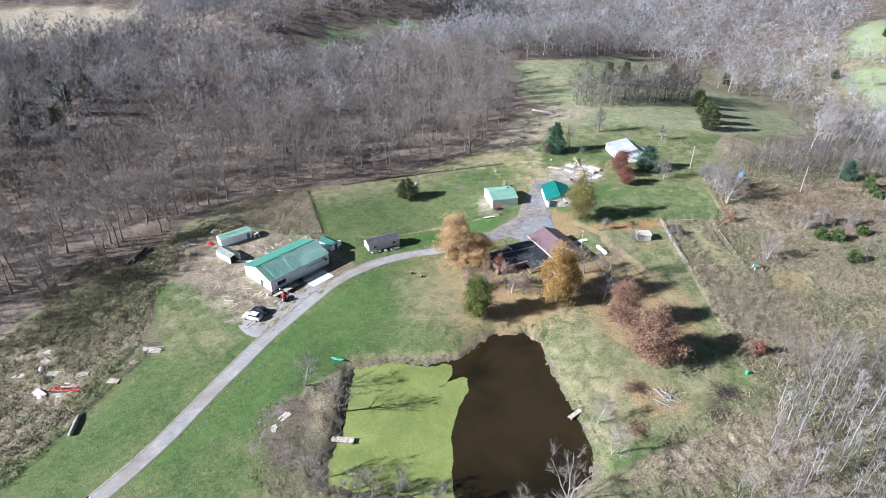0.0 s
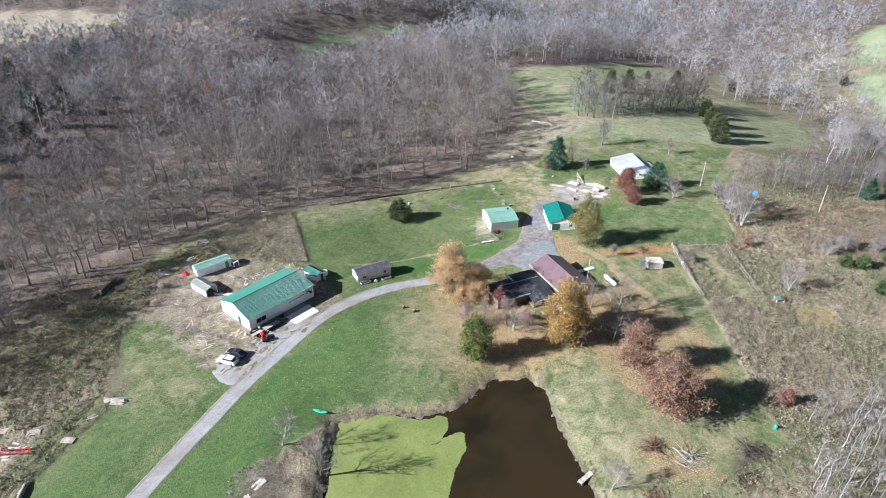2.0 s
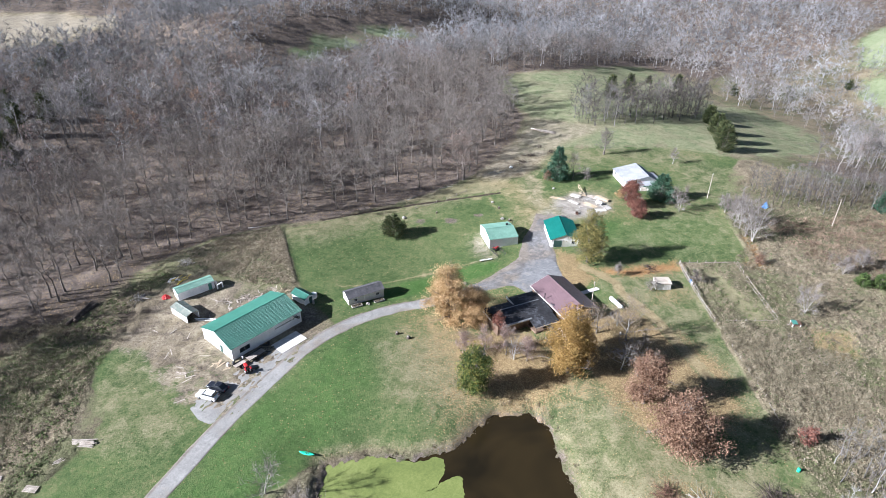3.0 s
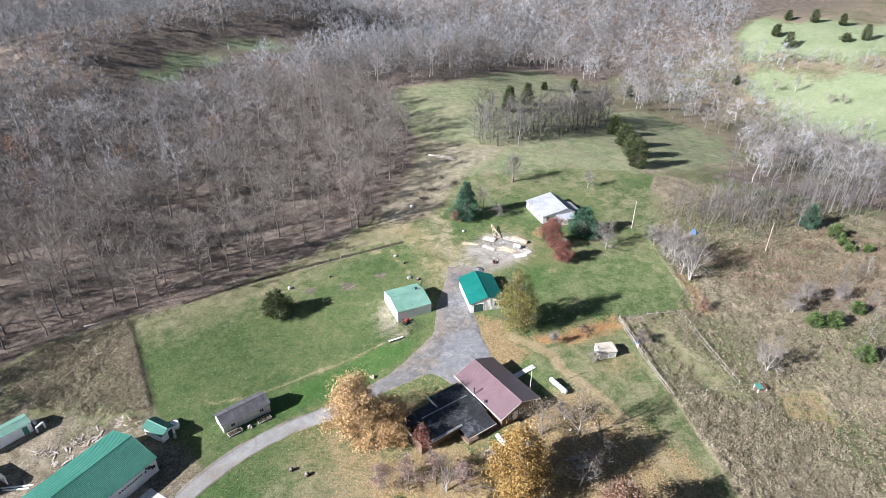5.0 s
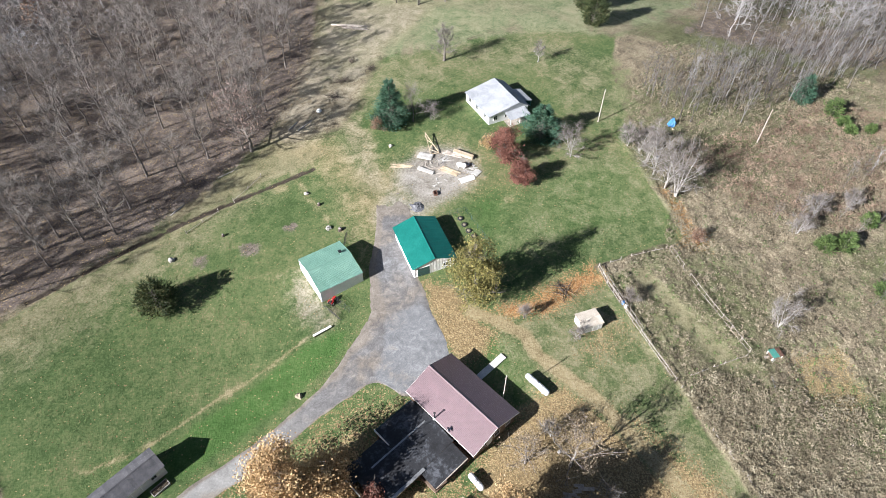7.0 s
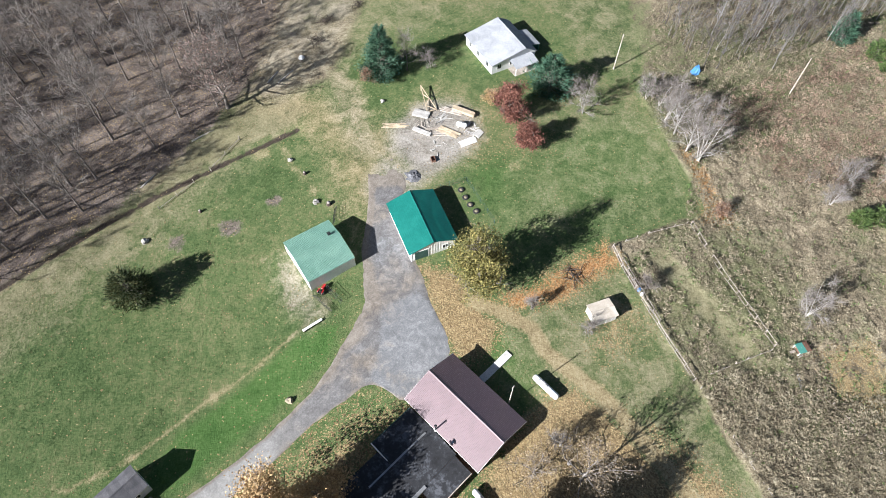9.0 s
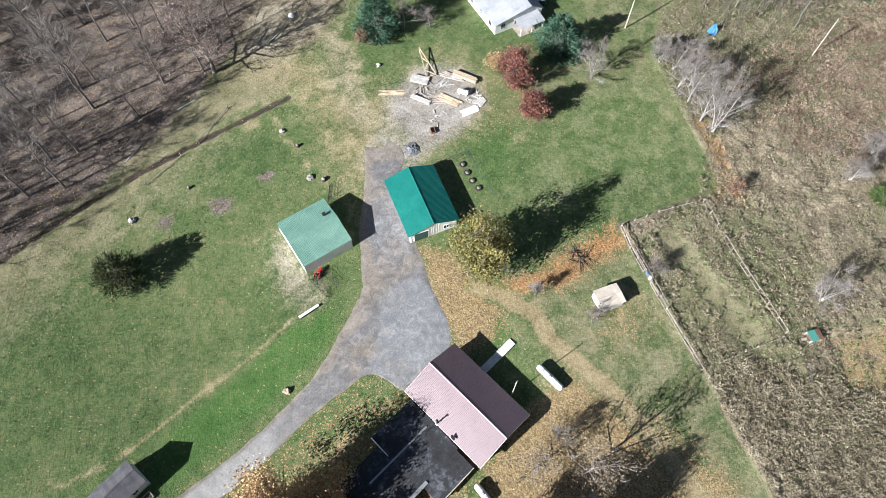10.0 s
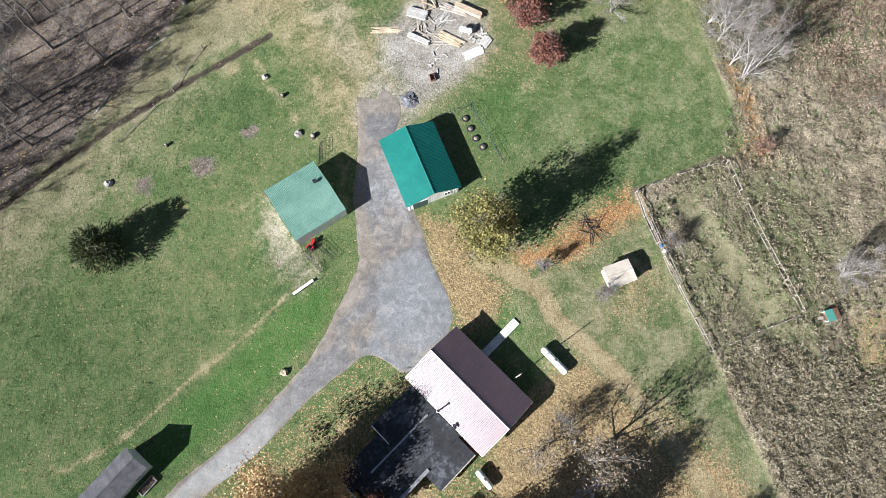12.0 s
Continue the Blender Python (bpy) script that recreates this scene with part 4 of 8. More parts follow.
def grow(seed, h, r, limbs=12, subs=5, twigs=4, bole=0.35, spread=0.34, lean=0.03, rise=0.75, twig_w=0.045, twig_l=1.2, trunk_sides=6, stems=1, light=False, limb_w=0.26):
    """A leafless tree: trunk and limbs, twigs, and the tips where leaves would sit."""
    g = np.random.default_rng(seed)
    wood, fine, tips = Soup(), Soup(), []
    for st in range(stems):
        az0 = g.uniform(0, 6.28)
        drift = np.array([np.cos(az0), np.sin(az0), 0]) * (lean if stems == 1 else g.uniform(0.12, 0.32)) * h
        hs = h * (1 if stems == 1 else g.uniform(0.75, 1.0))
        s = np.linspace(0, 1, 6)
        trunk = drift[None] * (s[:, None] ** 1.3) + np.stack([0 * s, 0 * s, s * hs * 0.9], -1) + g.normal(0, 0.012 * h, (6, 3)) * (s[:, None] > 0) * [1, 1, 0]
        rad = r * (0.75 if stems > 1 else 1) * (1 - 0.86 * s ** 0.9)
        rad[0] *= 1.25
        wood.tube(trunk, rad, trunk_sides)
        az = g.uniform(0, 6.28)
        ts, te = [], []
        for i in range(max(3, limbs // stems)):
            u = bole + (0.97 - bole) * (i + g.uniform(0, 0.8)) / max(3, limbs // stems)
            az += 2.4 + g.uniform(-0.4, 0.4)
            base = np.array([np.interp(u, s, trunk[:, k]) for k in range(3)])
            ln = spread * h * (1.05 - 0.62 * (u - bole) / (1 - bole)) * g.uniform(0.7, 1.2)
            out = np.array([np.cos(az), np.sin(az), 0])
            el = rise * (0.55 + 0.6 * u) * g.uniform(0.75, 1.25)
            d1 = out * np.cos(el) + np.array([0, 0, np.sin(el)])
            d2 = out * np.cos(el * 1.4) + np.array([0, 0, np.sin(min(1.4, el * 1.4))]) + g.normal(0, 0.22, 3)
            p1 = base + d1 * ln * 0.55
            p2 = p1 + d2 / np.linalg.norm(d2) * ln * 0.5
            rr = min(np.interp(u, s, rad) * 0.62, 0.03 + 0.018 * ln)
            if light:
                wood.blades(np.array([base, p1 - (p1 - base) * 0.1]), np.array([p1 + (p2 - p1) * 0.3, p2]), limb_w)
            else:
                wood.tube([base, p1, p2], [rr, rr * 0.6, rr * 0.16], 3)
            for j in range(subs):
                w = g.uniform(0.25, 1.0)
                o = base + (p1 - base) * w / 0.55 if w < 0.55 else p1 + (p2 - p1) * (w - 0.55) / 0.45
                dd = d2 / np.linalg.norm(d2) + g.normal(0, 0.62, 3) + [0, 0, 0.18]
                e = o + dd / np.linalg.norm(dd) * ln * g.uniform(0.25, 0.5)
                if light:
                    wood.blades(o[None], e[None], limb_w * 0.5)
                else:
                    wood.tube([o, e], [rr * 0.36 + 0.008, 0.008], 3)
                tips.append(e), tips.append((o + e) / 2)
                k = g.uniform(0.15, 1.0, (twigs, 1))
                p = o + (e - o) * k
                ts.append(p), te.append(p + (dd / np.linalg.norm(dd) * 0.75 + g.normal(0, 0.6, (twigs, 3)) + [0, 0, 0.15]) * twig_l * g.uniform(0.5, 1.1, (twigs, 1)))
        fine.blades(np.concatenate(ts), np.concatenate(te), twig_w)
    return wood, fine, np.array(tips)


def both(a, b):
    va, fa = a.arrays()
    vb, fb = b.arrays()
    return np.concatenate([va, vb]), np.concatenate([fa, fb + len(va)])


def crown_of(wood, fine, tips=None):
    """Points, triangles, and which points are limbs."""
    v, f = both(wood, fine)
    return v, f, (np.arange(len(v)) < wood.n).astype(float)


def scatter(name, templates, spots, mat, label, category, tint=(0.2, 0.8), kind="stuff"):
    """Many trees joined into one mesh. spots: x, y, scale, turn, tint."""
    vs, fs, ts, n = [], [], [], 0
    at = np.array(spots)
    ground_z = height(at[:, 0], at[:, 1])
    for i, (x, y, s, a, k) in enumerate(spots):
        v, f, limb = templates[i % len(templates)]
        c, d = math.cos(a) * s, math.sin(a) * s
        w = np.stack([v[:, 0] * c - v[:, 1] * d + x, v[:, 0] * d + v[:, 1] * c + y, v[:, 2] * s + ground_z[i] - 0.1], -1)
        vs.append(w), fs.append(f + n), ts.append(k + limb * (0.08, 0.0, -0.2, 0.22, -0.08, -0.12, 0.0)[i * 5 % 7])
        n += len(v)
    me = mesh_of(name, np.concatenate(vs), np.concatenate(fs), mat, floats=[("tint", np.concatenate(ts))])
    return tagged(new(name, me), label, category, kind=kind)


def bare_tree(name, label, x, y, seed, h, r, twig=None, bark=None, group="", rz=0, **kw):
    wood, fine, _ = grow(seed, h, r, **kw)
    t = thing(name, label, "tree", on_ground(x, y, rz, -0.1), group)
    link("trunk", wood.mesh("trunk", bark or M["bark"], True), t)
    link("branchwork", fine.mesh("branchwork", twig or M["twig"]), t)
    return t


def leaf_tree(name, label, x, y, seed, h, r, leaf, count=9000, size=0.19, puff=0.55, rz=0, round_=0.0, low=0.06, bark=None, **kw):
    """A leafed tree; round_: the crown's radius where it is a full head of leaf clumps, else leaves sit about the twigs."""
    wood, fine, tips = grow(seed, h, r, **kw)
    g = np.random.default_rng(seed + 99)
    crown = Soup()
    if round_:
        n = int(34 + 18 * round_)
        d = g.normal(size=(n, 3))
        d /= np.linalg.norm(d, axis=1, keepdims=True)
        half = h * (1 - low) / 2
        shell = d * g.uniform(0.4, 1.0, (n, 1)) * (1 + 0.16 * np.sin(d @ g.normal(0, 3, (3, 1)) + g.uniform(0, 6)) + g.normal(0, 0.07, (n, 1)))
        taper = 1 - 0.42 * np.clip(shell[:, 2:], 0, 1)
        heads = shell * np.array([round_, round_, half]) * np.concatenate([taper, taper, np.ones_like(taper)], 1) + [0, 0, low * h + half]
        width = round_ * g.uniform(0.08, 0.21, n)
        pick = g.choice(n, count, p=width ** 2 / (width ** 2).sum())
        c = heads[pick] + g.normal(0, 1, (count, 3)) * width[pick][:, None] * [1, 1, 0.7]
    else:
        share = g.uniform(0.15, 1.0, len(tips)) ** 1.5
        c = tips[g.choice(len(tips), count, p=share / share.sum())] + g.normal(0, puff * 0.8, (count, 3)) * [1, 1, 0.75]
    c = c[c[:, 2] > 0.05 * h]
    crown.leaves(c, size, g)
    t = thing(name, label, "tree", on_ground(x, y, rz, -0.1))
    wv, wf = both(wood, fine)
    link("trunk", mesh_of("trunk", wv, wf, bark or M["bark"], smooth=True), t)
    link("crown", crown.mesh("crown", leaf), t)
    return t


def conifer(name, label, x, y, seed, h, w, needle, whorls=15, open_=0.5, tufts=26, rz=0, pointy=0.85, thick=0.12, low=0.04):
    """A needle tree: whorls of limbs set with tufts, outline uneven."""
    g = np.random.default_rng(seed)
    wood, crown = Soup(), Soup()
    wood.tube([(0, 0, 0), (0.02 * h * g.normal(), 0.02 * h * g.normal(), h * 0.5), (0, 0, h)], [0.03 * h, 0.02 * h, 0.006 * h], 6)
    cs, tips = [], []
    for i in range(whorls):
        u = low + (0.97 - low) * i / (whorls - 1)
        R = w / 2 * min(1.0, (1.08 - u) ** pointy * 1.1) * (0.55 + 0.45 * min(1, (u - low) * 6 + 0.35))
        m = max(4, int(9 * (1 - 0.5 * u)))
        for j in range(m):
            az = 6.283 * (j + g.uniform(-0.35, 0.35)) / m + i * 0.7
            L = R * g.uniform(0.72, 1.16)
            tip = np.array([np.cos(az) * L, np.sin(az) * L, u * h - open_ * 0.22 * L + 0.3 * L * (1 - open_)])
            b = np.array([0, 0, u * h])
            wood.tube([b, tip * [0.9, 0.9, 1]], [0.012 * h * (1 - u) + 0.012, 0.008], 3)
            k = g.uniform(0.3, 1.05, (tufts, 1)) ** 0.7
            c = b + (tip - b) * k + g.normal(0, 1, (tufts, 3)) * [R * 0.13 + 0.05, R * 0.13 + 0.05, h * 0.022]
            cs.append(c)
            out = np.stack([np.full(tufts, np.cos(az)), np.full(tufts, np.sin(az)), np.full(tufts, 0.55)], -1) + g.normal(0, 0.55, (tufts, 3))
            tips.append(c + out * thick * (2.2 + 0.12 * h))
    crown.blades(np.concatenate(cs), np.concatenate(tips), thick * 1.4)
    t = thing(name, label, "tree", on_ground(x, y, rz, -0.1))
    link("trunk", wood.mesh("trunk", M["bark"], True), t)
    link("crown", crown.mesh("crown", needle), t)
    return t


# woodland: 300 trees along the edge as things, the rest joined
rng_w = np.random.default_rng(11)
sx, sy = np.meshgrid(np.arange(-190, 640, 6.8), np.arange(60, 760, 6.8))
sx, sy = (sx + rng_w.uniform(-2.9, 2.9, sx.shape)).ravel(), (sy + rng_w.uniform(-2.9, 2.9, sy.shape)).ravel()
gap = np.maximum.reduce([signed(p, sx, sy) + m for p, m in ((FARM, 0), (HILL, 0), (HILL_FAR, 0), (FIELD, 16), (STRIP, 12))])
keep = (gap < -1.5) & ~((sx > 250) & (sy < 60)) & (sy > 70 - 0.5 * sx) & (sx * 0.45 + sy > 95) & ((sy < 620) | (sx < 350)) & (sx < 560)
keep &= (sy > 190 - 1.1 * (sx + 140)) | (sx > 0)
keep &= ~((sx > 200) & (sy < 115))
keep &= (sx > -62 - 0.15 * (sy - 95)) & (sx < 470)
keep &= rng_w.random(sx.shape) < np.where((sx > 230) & (sy < 330), 0.85, 0.92) + 0.22 * wave(sx, sy, 0.055) - 0.1
sx, sy, gap = sx[keep], sy[keep], gap[keep]
# tone by tree; the rise eastward is pale bark and painted haze
tone = np.clip(0.36 + 0.2 * wave(sx, sy, 0.02) + rng_w.normal(0, 0.22, sx.shape) - 0.14 * sm(330, 210, sy) * (sx < 200) + 0.06 * sm(220, 300, sx), 0, 1)
size_ = rng_w.uniform(0.6, 1.12, sx.shape) * np.where((sx > 230) & (sy < 330), 0.85, 1) * (1 - 0.3 * sm(280, 300, sx) * sm(250, 225, sy)) * (0.8 + 0.2 * sm(0, 14, -gap))
turn_ = rng_w.uniform(0, 6.28, sx.shape)
edge_order = np.argsort(np.where((sx < 175) & (sy < 330) & (sx > -70), -gap, 1e6))
edge_ids = set(edge_order[:300].tolist())
near_t = [grow(100 + i, 19.0, 0.24, limbs=16, subs=5, twigs=12, bole=0.36, spread=0.32, rise=0.65, twig_w=0.05, twig_l=1.9, trunk_sides=5) for i in range(6)]
far_t = [crown_of(*grow(200 + i, 18.0, 0.24, limbs=12, subs=4, twigs=14, bole=0.22, spread=0.44, rise=0.58, twig_w=0.085, twig_l=1.65, trunk_sides=3, light=True, limb_w=0.18)) for i in range(12)]
dim_t = [crown_of(*grow(230 + i, 16.0, 0.13, limbs=8, subs=3, twigs=10, bole=0.12, spread=0.5, rise=0.55, twig_w=0.14, twig_l=1.9, trunk_sides=3, light=True, limb_w=0.1)) for i in range(10)]
first = []
for i, (wood, fine, _) in enumerate(near_t):
    wm, tm = wood.mesh("trunk", M["bark"], True), fine.mesh("branchwork", M["twig"])
    first.append((wm, tm))
for j, i in enumerate(sorted(edge_ids)):
    t = thing("bare_tree", "tall leafless grey-brown tree at the woodland edge", "tree", on_ground(sx[i], sy[i], math.degrees(turn_[i]), -0.1) @ Matrix.Scale(float(size_[i]), 4), "woodland edge trees")
    link("trunk", first[j % 6][0], t)
    link("branchwork", first[j % 6][1], t)
rest = [(float(sx[i]), float(sy[i]), float(size_[i]), float(turn_[i]), float(tone[i])) for i in range(len(sx)) if i not in edge_ids]
scatter("woodland", far_t, [r for r in rest if r[1] < 370 and r[0] < 330], M["wood_trees"], "dense leafless grey and brown hillside woodland", "woodland")
scatter("far_woodland", dim_t, [(a, b, c * 1.08, d, e) for k, (a, b, c, d, e) in enumerate(rest) if not (b < 370 and a < 330) and (b < 520 or k % 2)], M["far_trees"], "distant leafless grey woodland on the hills, tinted for haze", "woodland")
# a few rusty crowns that still hold leaves
g = np.random.default_rng(5)
rust = []
for i in range(3):
    _, _, tips = grow(300 + i, 16, 0.2, limbs=12, subs=5, twigs=3, bole=0.3)
    s_ = Soup()
    s_.leaves(tips[g.integers(0, len(tips), 420)] + g.normal(0, 0.8, (420, 3)), 0.3, g)
    rust.append((*s_.arrays(), np.zeros(s_.n)))
ids = [i for i in range(len(rest)) if g.random() < 0.08 and rest[i][1] < 420 and rest[i][0] < 200]
scatter("rusty_leaves", rust, [rest[i] for i in ids[::2]], M["leaf_rust"], "clinging rusty leaves on woodland trees", "leaves")
scatter("pink_leaves", rust, [rest[i] for i in ids[1::2]], M["leaf_pink"], "clinging pale pinkish leaves on woodland trees", "leaves")

# single trees about the farm
leaf_tree("maple_tree", "golden autumn tree beside the driveway", 63.6, 132.0, 1, 16.0, 0.26, M["leaf_gold"], 24000, 0.165, round_=5.0, low=0.03, limbs=18, subs=5, bole=0.1, spread=0.36, rise=0.7)
leaf_tree("maple_tree", "smaller golden tree beside the dark roof", 68.8, 128.6, 2, 10.5, 0.2, M["leaf_gold"], 14000, 0.165, round_=4.2, low=0.03, limbs=14, subs=5, bole=0.1, spread=0.36, rise=0.7)
leaf_tree("ornamental_tree", "small dark red leafed tree near the house", 72.4, 123.0, 3, 6.2, 0.12, M["leaf_red"], 2600, 0.17, round_=1.7, low=0.1, limbs=10, subs=4, bole=0.12, spread=0.26, rise=0.9)
leaf_tree("oak_tree", "dense green tree turning yellow near the pond", 58.0, 107.6, 4, 12.0, 0.25, M["leaf_green"], 13000, 0.18, round_=3.9, low=0.02, limbs=16, subs=5, bole=0.1, spread=0.36, rise=0.7)
leaf_tree("maple_tree", "bright yellow autumn maple south of the house", 78.4, 103.8, 5, 17.0, 0.3, M["leaf_yellow"], 24000, 0.17, round_=5.0, low=0.04, limbs=18, subs=5, bole=0.1, spread=0.34, rise=0.75)
leaf_tree("maple_tree", "gold autumn tree close to the house wall", 83.6, 107.4, 16, 11.0, 0.2, M["leaf_gold"], 9500, 0.165, round_=3.4, low=0.05, limbs=14, subs=5, bole=0.1, spread=0.34, rise=0.7)
leaf_tree("oak_tree", "russet brown leafed oak on the south lawn", 86.8, 89.6, 6, 13.0, 0.28, M["leaf_rust"], 16000, 0.16, round_=4.6, low=0.02, limbs=18, subs=5, bole=0.06, spread=0.4, rise=0.7)
leaf_tree("oak_tree", "large russet brown oak casting a broad shadow", 84.4, 77.4, 7, 13.0, 0.34, M["leaf_rust"], 23000, 0.17, round_=5.8, low=0.02, limbs=20, subs=5, bole=0.06, spread=0.42, rise=0.7)
leaf_tree("maple_tree", "thinning yellow-green tree beside the green garage", 108.9, 138.6, 8, 15, 0.28, M["leaf_olive"], 12000, 0.18, round_=4.4, low=0.02, limbs=22, subs=6, bole=0.06, spread=0.38, rise=0.75)
leaf_tree("ornamental_tree", "dark red ornamental tree near the white house", 141.2, 160.8, 9, 9.6, 0.17, M["leaf_red"], 8200, 0.18, round_=3.3, low=0.03, limbs=16, subs=5, bole=0.06, spread=0.4, rise=0.75)
leaf_tree("ornamental_tree", "round rusty red ornamental tree on the lawn", 138.5, 153.6, 10, 6.8, 0.15, M["leaf_red"], 6000, 0.17, round_=2.7, low=0.03, limbs=14, subs=5, bole=0.05, spread=0.4, rise=0.7)
leaf_tree("shrub", "orange leafed shrub against the white house", 142.6, 166.8, 12, 2.6, 0.06, M["leaf_gold"], 1500, 0.13, 0.45, limbs=12, subs=4, bole=0.05, spread=0.6)
leaf_tree("shrub", "small red shrub at the weedy edge", 107.8, 68.6, 13, 3.8, 0.08, M["leaf_red"], 1700, 0.15, 0.4, limbs=10, subs=4, bole=0.05, spread=0.5)
leaf_tree("shrub", "small rusty shrub by the fence corner", 150.6, 118.0, 14, 3.0, 0.07, M["leaf_rust"], 900, 0.14, 0.45, limbs=10, subs=4, bole=0.05, spread=0.5)
leaf_tree("walnut_tree", "nearly bare tree with a few tan leaves", 96.5, 107.0, 17, 11.5, 0.24, M["leaf_tan"], 1700, 0.13, 0.9, bark=M["twig"], limbs=16, subs=5, twigs=6, twig_w=0.03, bole=0.14, spread=0.5, rise=0.75)
leaf_tree("walnut_tree", "bare spreading tree with scattered tan leaves", 92.0, 112.0, 18, 7.5, 0.18, M["leaf_tan"], 1100, 0.13, 0.8, bark=M["twig"], limbs=14, subs=5, twigs=6, twig_w=0.03, bole=0.05, spread=0.5, rise=0.7)
leaf_tree("oak_tree", "large spreading oak with sparse pinkish leaves at the woodland edge", 104.0, 205.5, 19, 17, 0.4, M["leaf_pink"], 2300, 0.16, 1.0, limbs=22, subs=7, twigs=8, twig_w=0.04, bole=0.16, spread=0.46, rise=0.6)
for i, (x, y, h) in enumerate([(65.2, 116.6, 7.5), (69.6, 114.8, 8.0), (61.8, 119.6, 6.0), (72.6, 110.8, 6.5)]):
    leaf_tree("dogwood_tree", "small tree with sparse russet leaves above leaf litter", x, y, 60 + i, h, 0.12, M["leaf_pink"], 1500, 0.13, 0.6, bark=M["twig"], limbs=12, subs=5, twigs=5, twig_w=0.03, bole=0.18, spread=0.38, rise=0.8)
conifer("pine_tree", "tall green pine on the north lawn", 132.5, 188.8, 20, 12.0, 8.2, M["needles"], 18, 0.5, 60, thick=0.13)
conifer("pine_tree", "broad blue-green pine beside the white house", 153.8, 160.5, 21, 9.0, 9.5, M["needles"], 14, 0.4, 66, thick=0.13)
conifer("cedar_tree", "rounded dark cedar alone in the green field", 67.2, 178.8, 22, 6.4, 7.0, M["cedar"], 14, 0.1, 60, pointy=0.5, thick=0.13)
leaf_tree("shrub", "rusty rounded bush beside the pine", 129.0, 189.5, 15, 3.4, 0.07, M["leaf_rust"], 1800, 0.14, 0.45, limbs=12, subs=4, bole=0.05, spread=0.5)
for i, (x, y, h) in enumerate([(232, 216.5, 8), (222.5, 203.5, 8.5), (214.5, 193, 9), (207.5, 185, 10)]):
    conifer("cedar_tree", "dark green cedar in a row across the meadow", x, y, 30 + i, h, h * 0.75, M["cedar"], 13, 0.1, 40, pointy=0.5, thick=0.18)
for i, (x, y, h) in enumerate([(210, 259, 11), (227.5, 266, 9.5), (280, 286, 7.5), (305, 268, 6), (262, 290, 4)]):
    conifer("cedar_tree", "dark cedar standing in the far meadow", x, y, 40 + i, h, h * 0.6, M["cedar"], 11, 0.1, 28, pointy=0.65, thick=0.22)
for i, (x, y) in enumerate([(370, 246), (437, 265), (426, 250), (471, 277), (478, 263), (451, 229), (482, 247), (457, 221)]):
    conifer("cedar_tree", "dark cedar on the distant green hill", x, y, 50 + i, 5 + (i * 7 % 5), 4.2 + (i % 3), M["cedar"], 9, 0.1, 20, pointy=0.6, thick=0.25)
for i, (x, y) in enumerate([(-64, 405), (-34, 440), (-49, 338), (-42, 276), (-56, 278), (-19, 340), (-51, 289), (-41, 303), (-42, 420), (-60, 312), (-33, 322), (-70, 330)]):
    conifer("cedar_tree", "dark cedar standing among the bare woodland trees", x, y, 80 + i, 10 + (i * 5 % 4), 5.0 + (i % 3), M["cedar"], 11, 0.1, 22, pointy=0.65, thick=0.3)
for i, (x, y, h) in enumerate([(212.8, 117.1, 4.5), (210.3, 113.6, 2.5), (208.3, 111, 2.2), (212.2, 107.9, 2.2), (166.9, 99.5, 3.4), (170, 96.8, 3.8), (180.1, 96.1, 3.0), (163.5, 86.8, 3.8), (168, 145.7, 3.8)]):
    conifer("cedar_bush", "bright green cedar bush among dry weeds", x, y, 70 + i, h, h * 0.95, M["shrub_green"], 9, 0.1, 30, pointy=0.5, thick=0.14)
conifer("pine_tree", "dark green pine among pale bare saplings", 213, 125.1, 95, 7.5, 5.5, M["needles"], 12, 0.3, 40, thick=0.14)

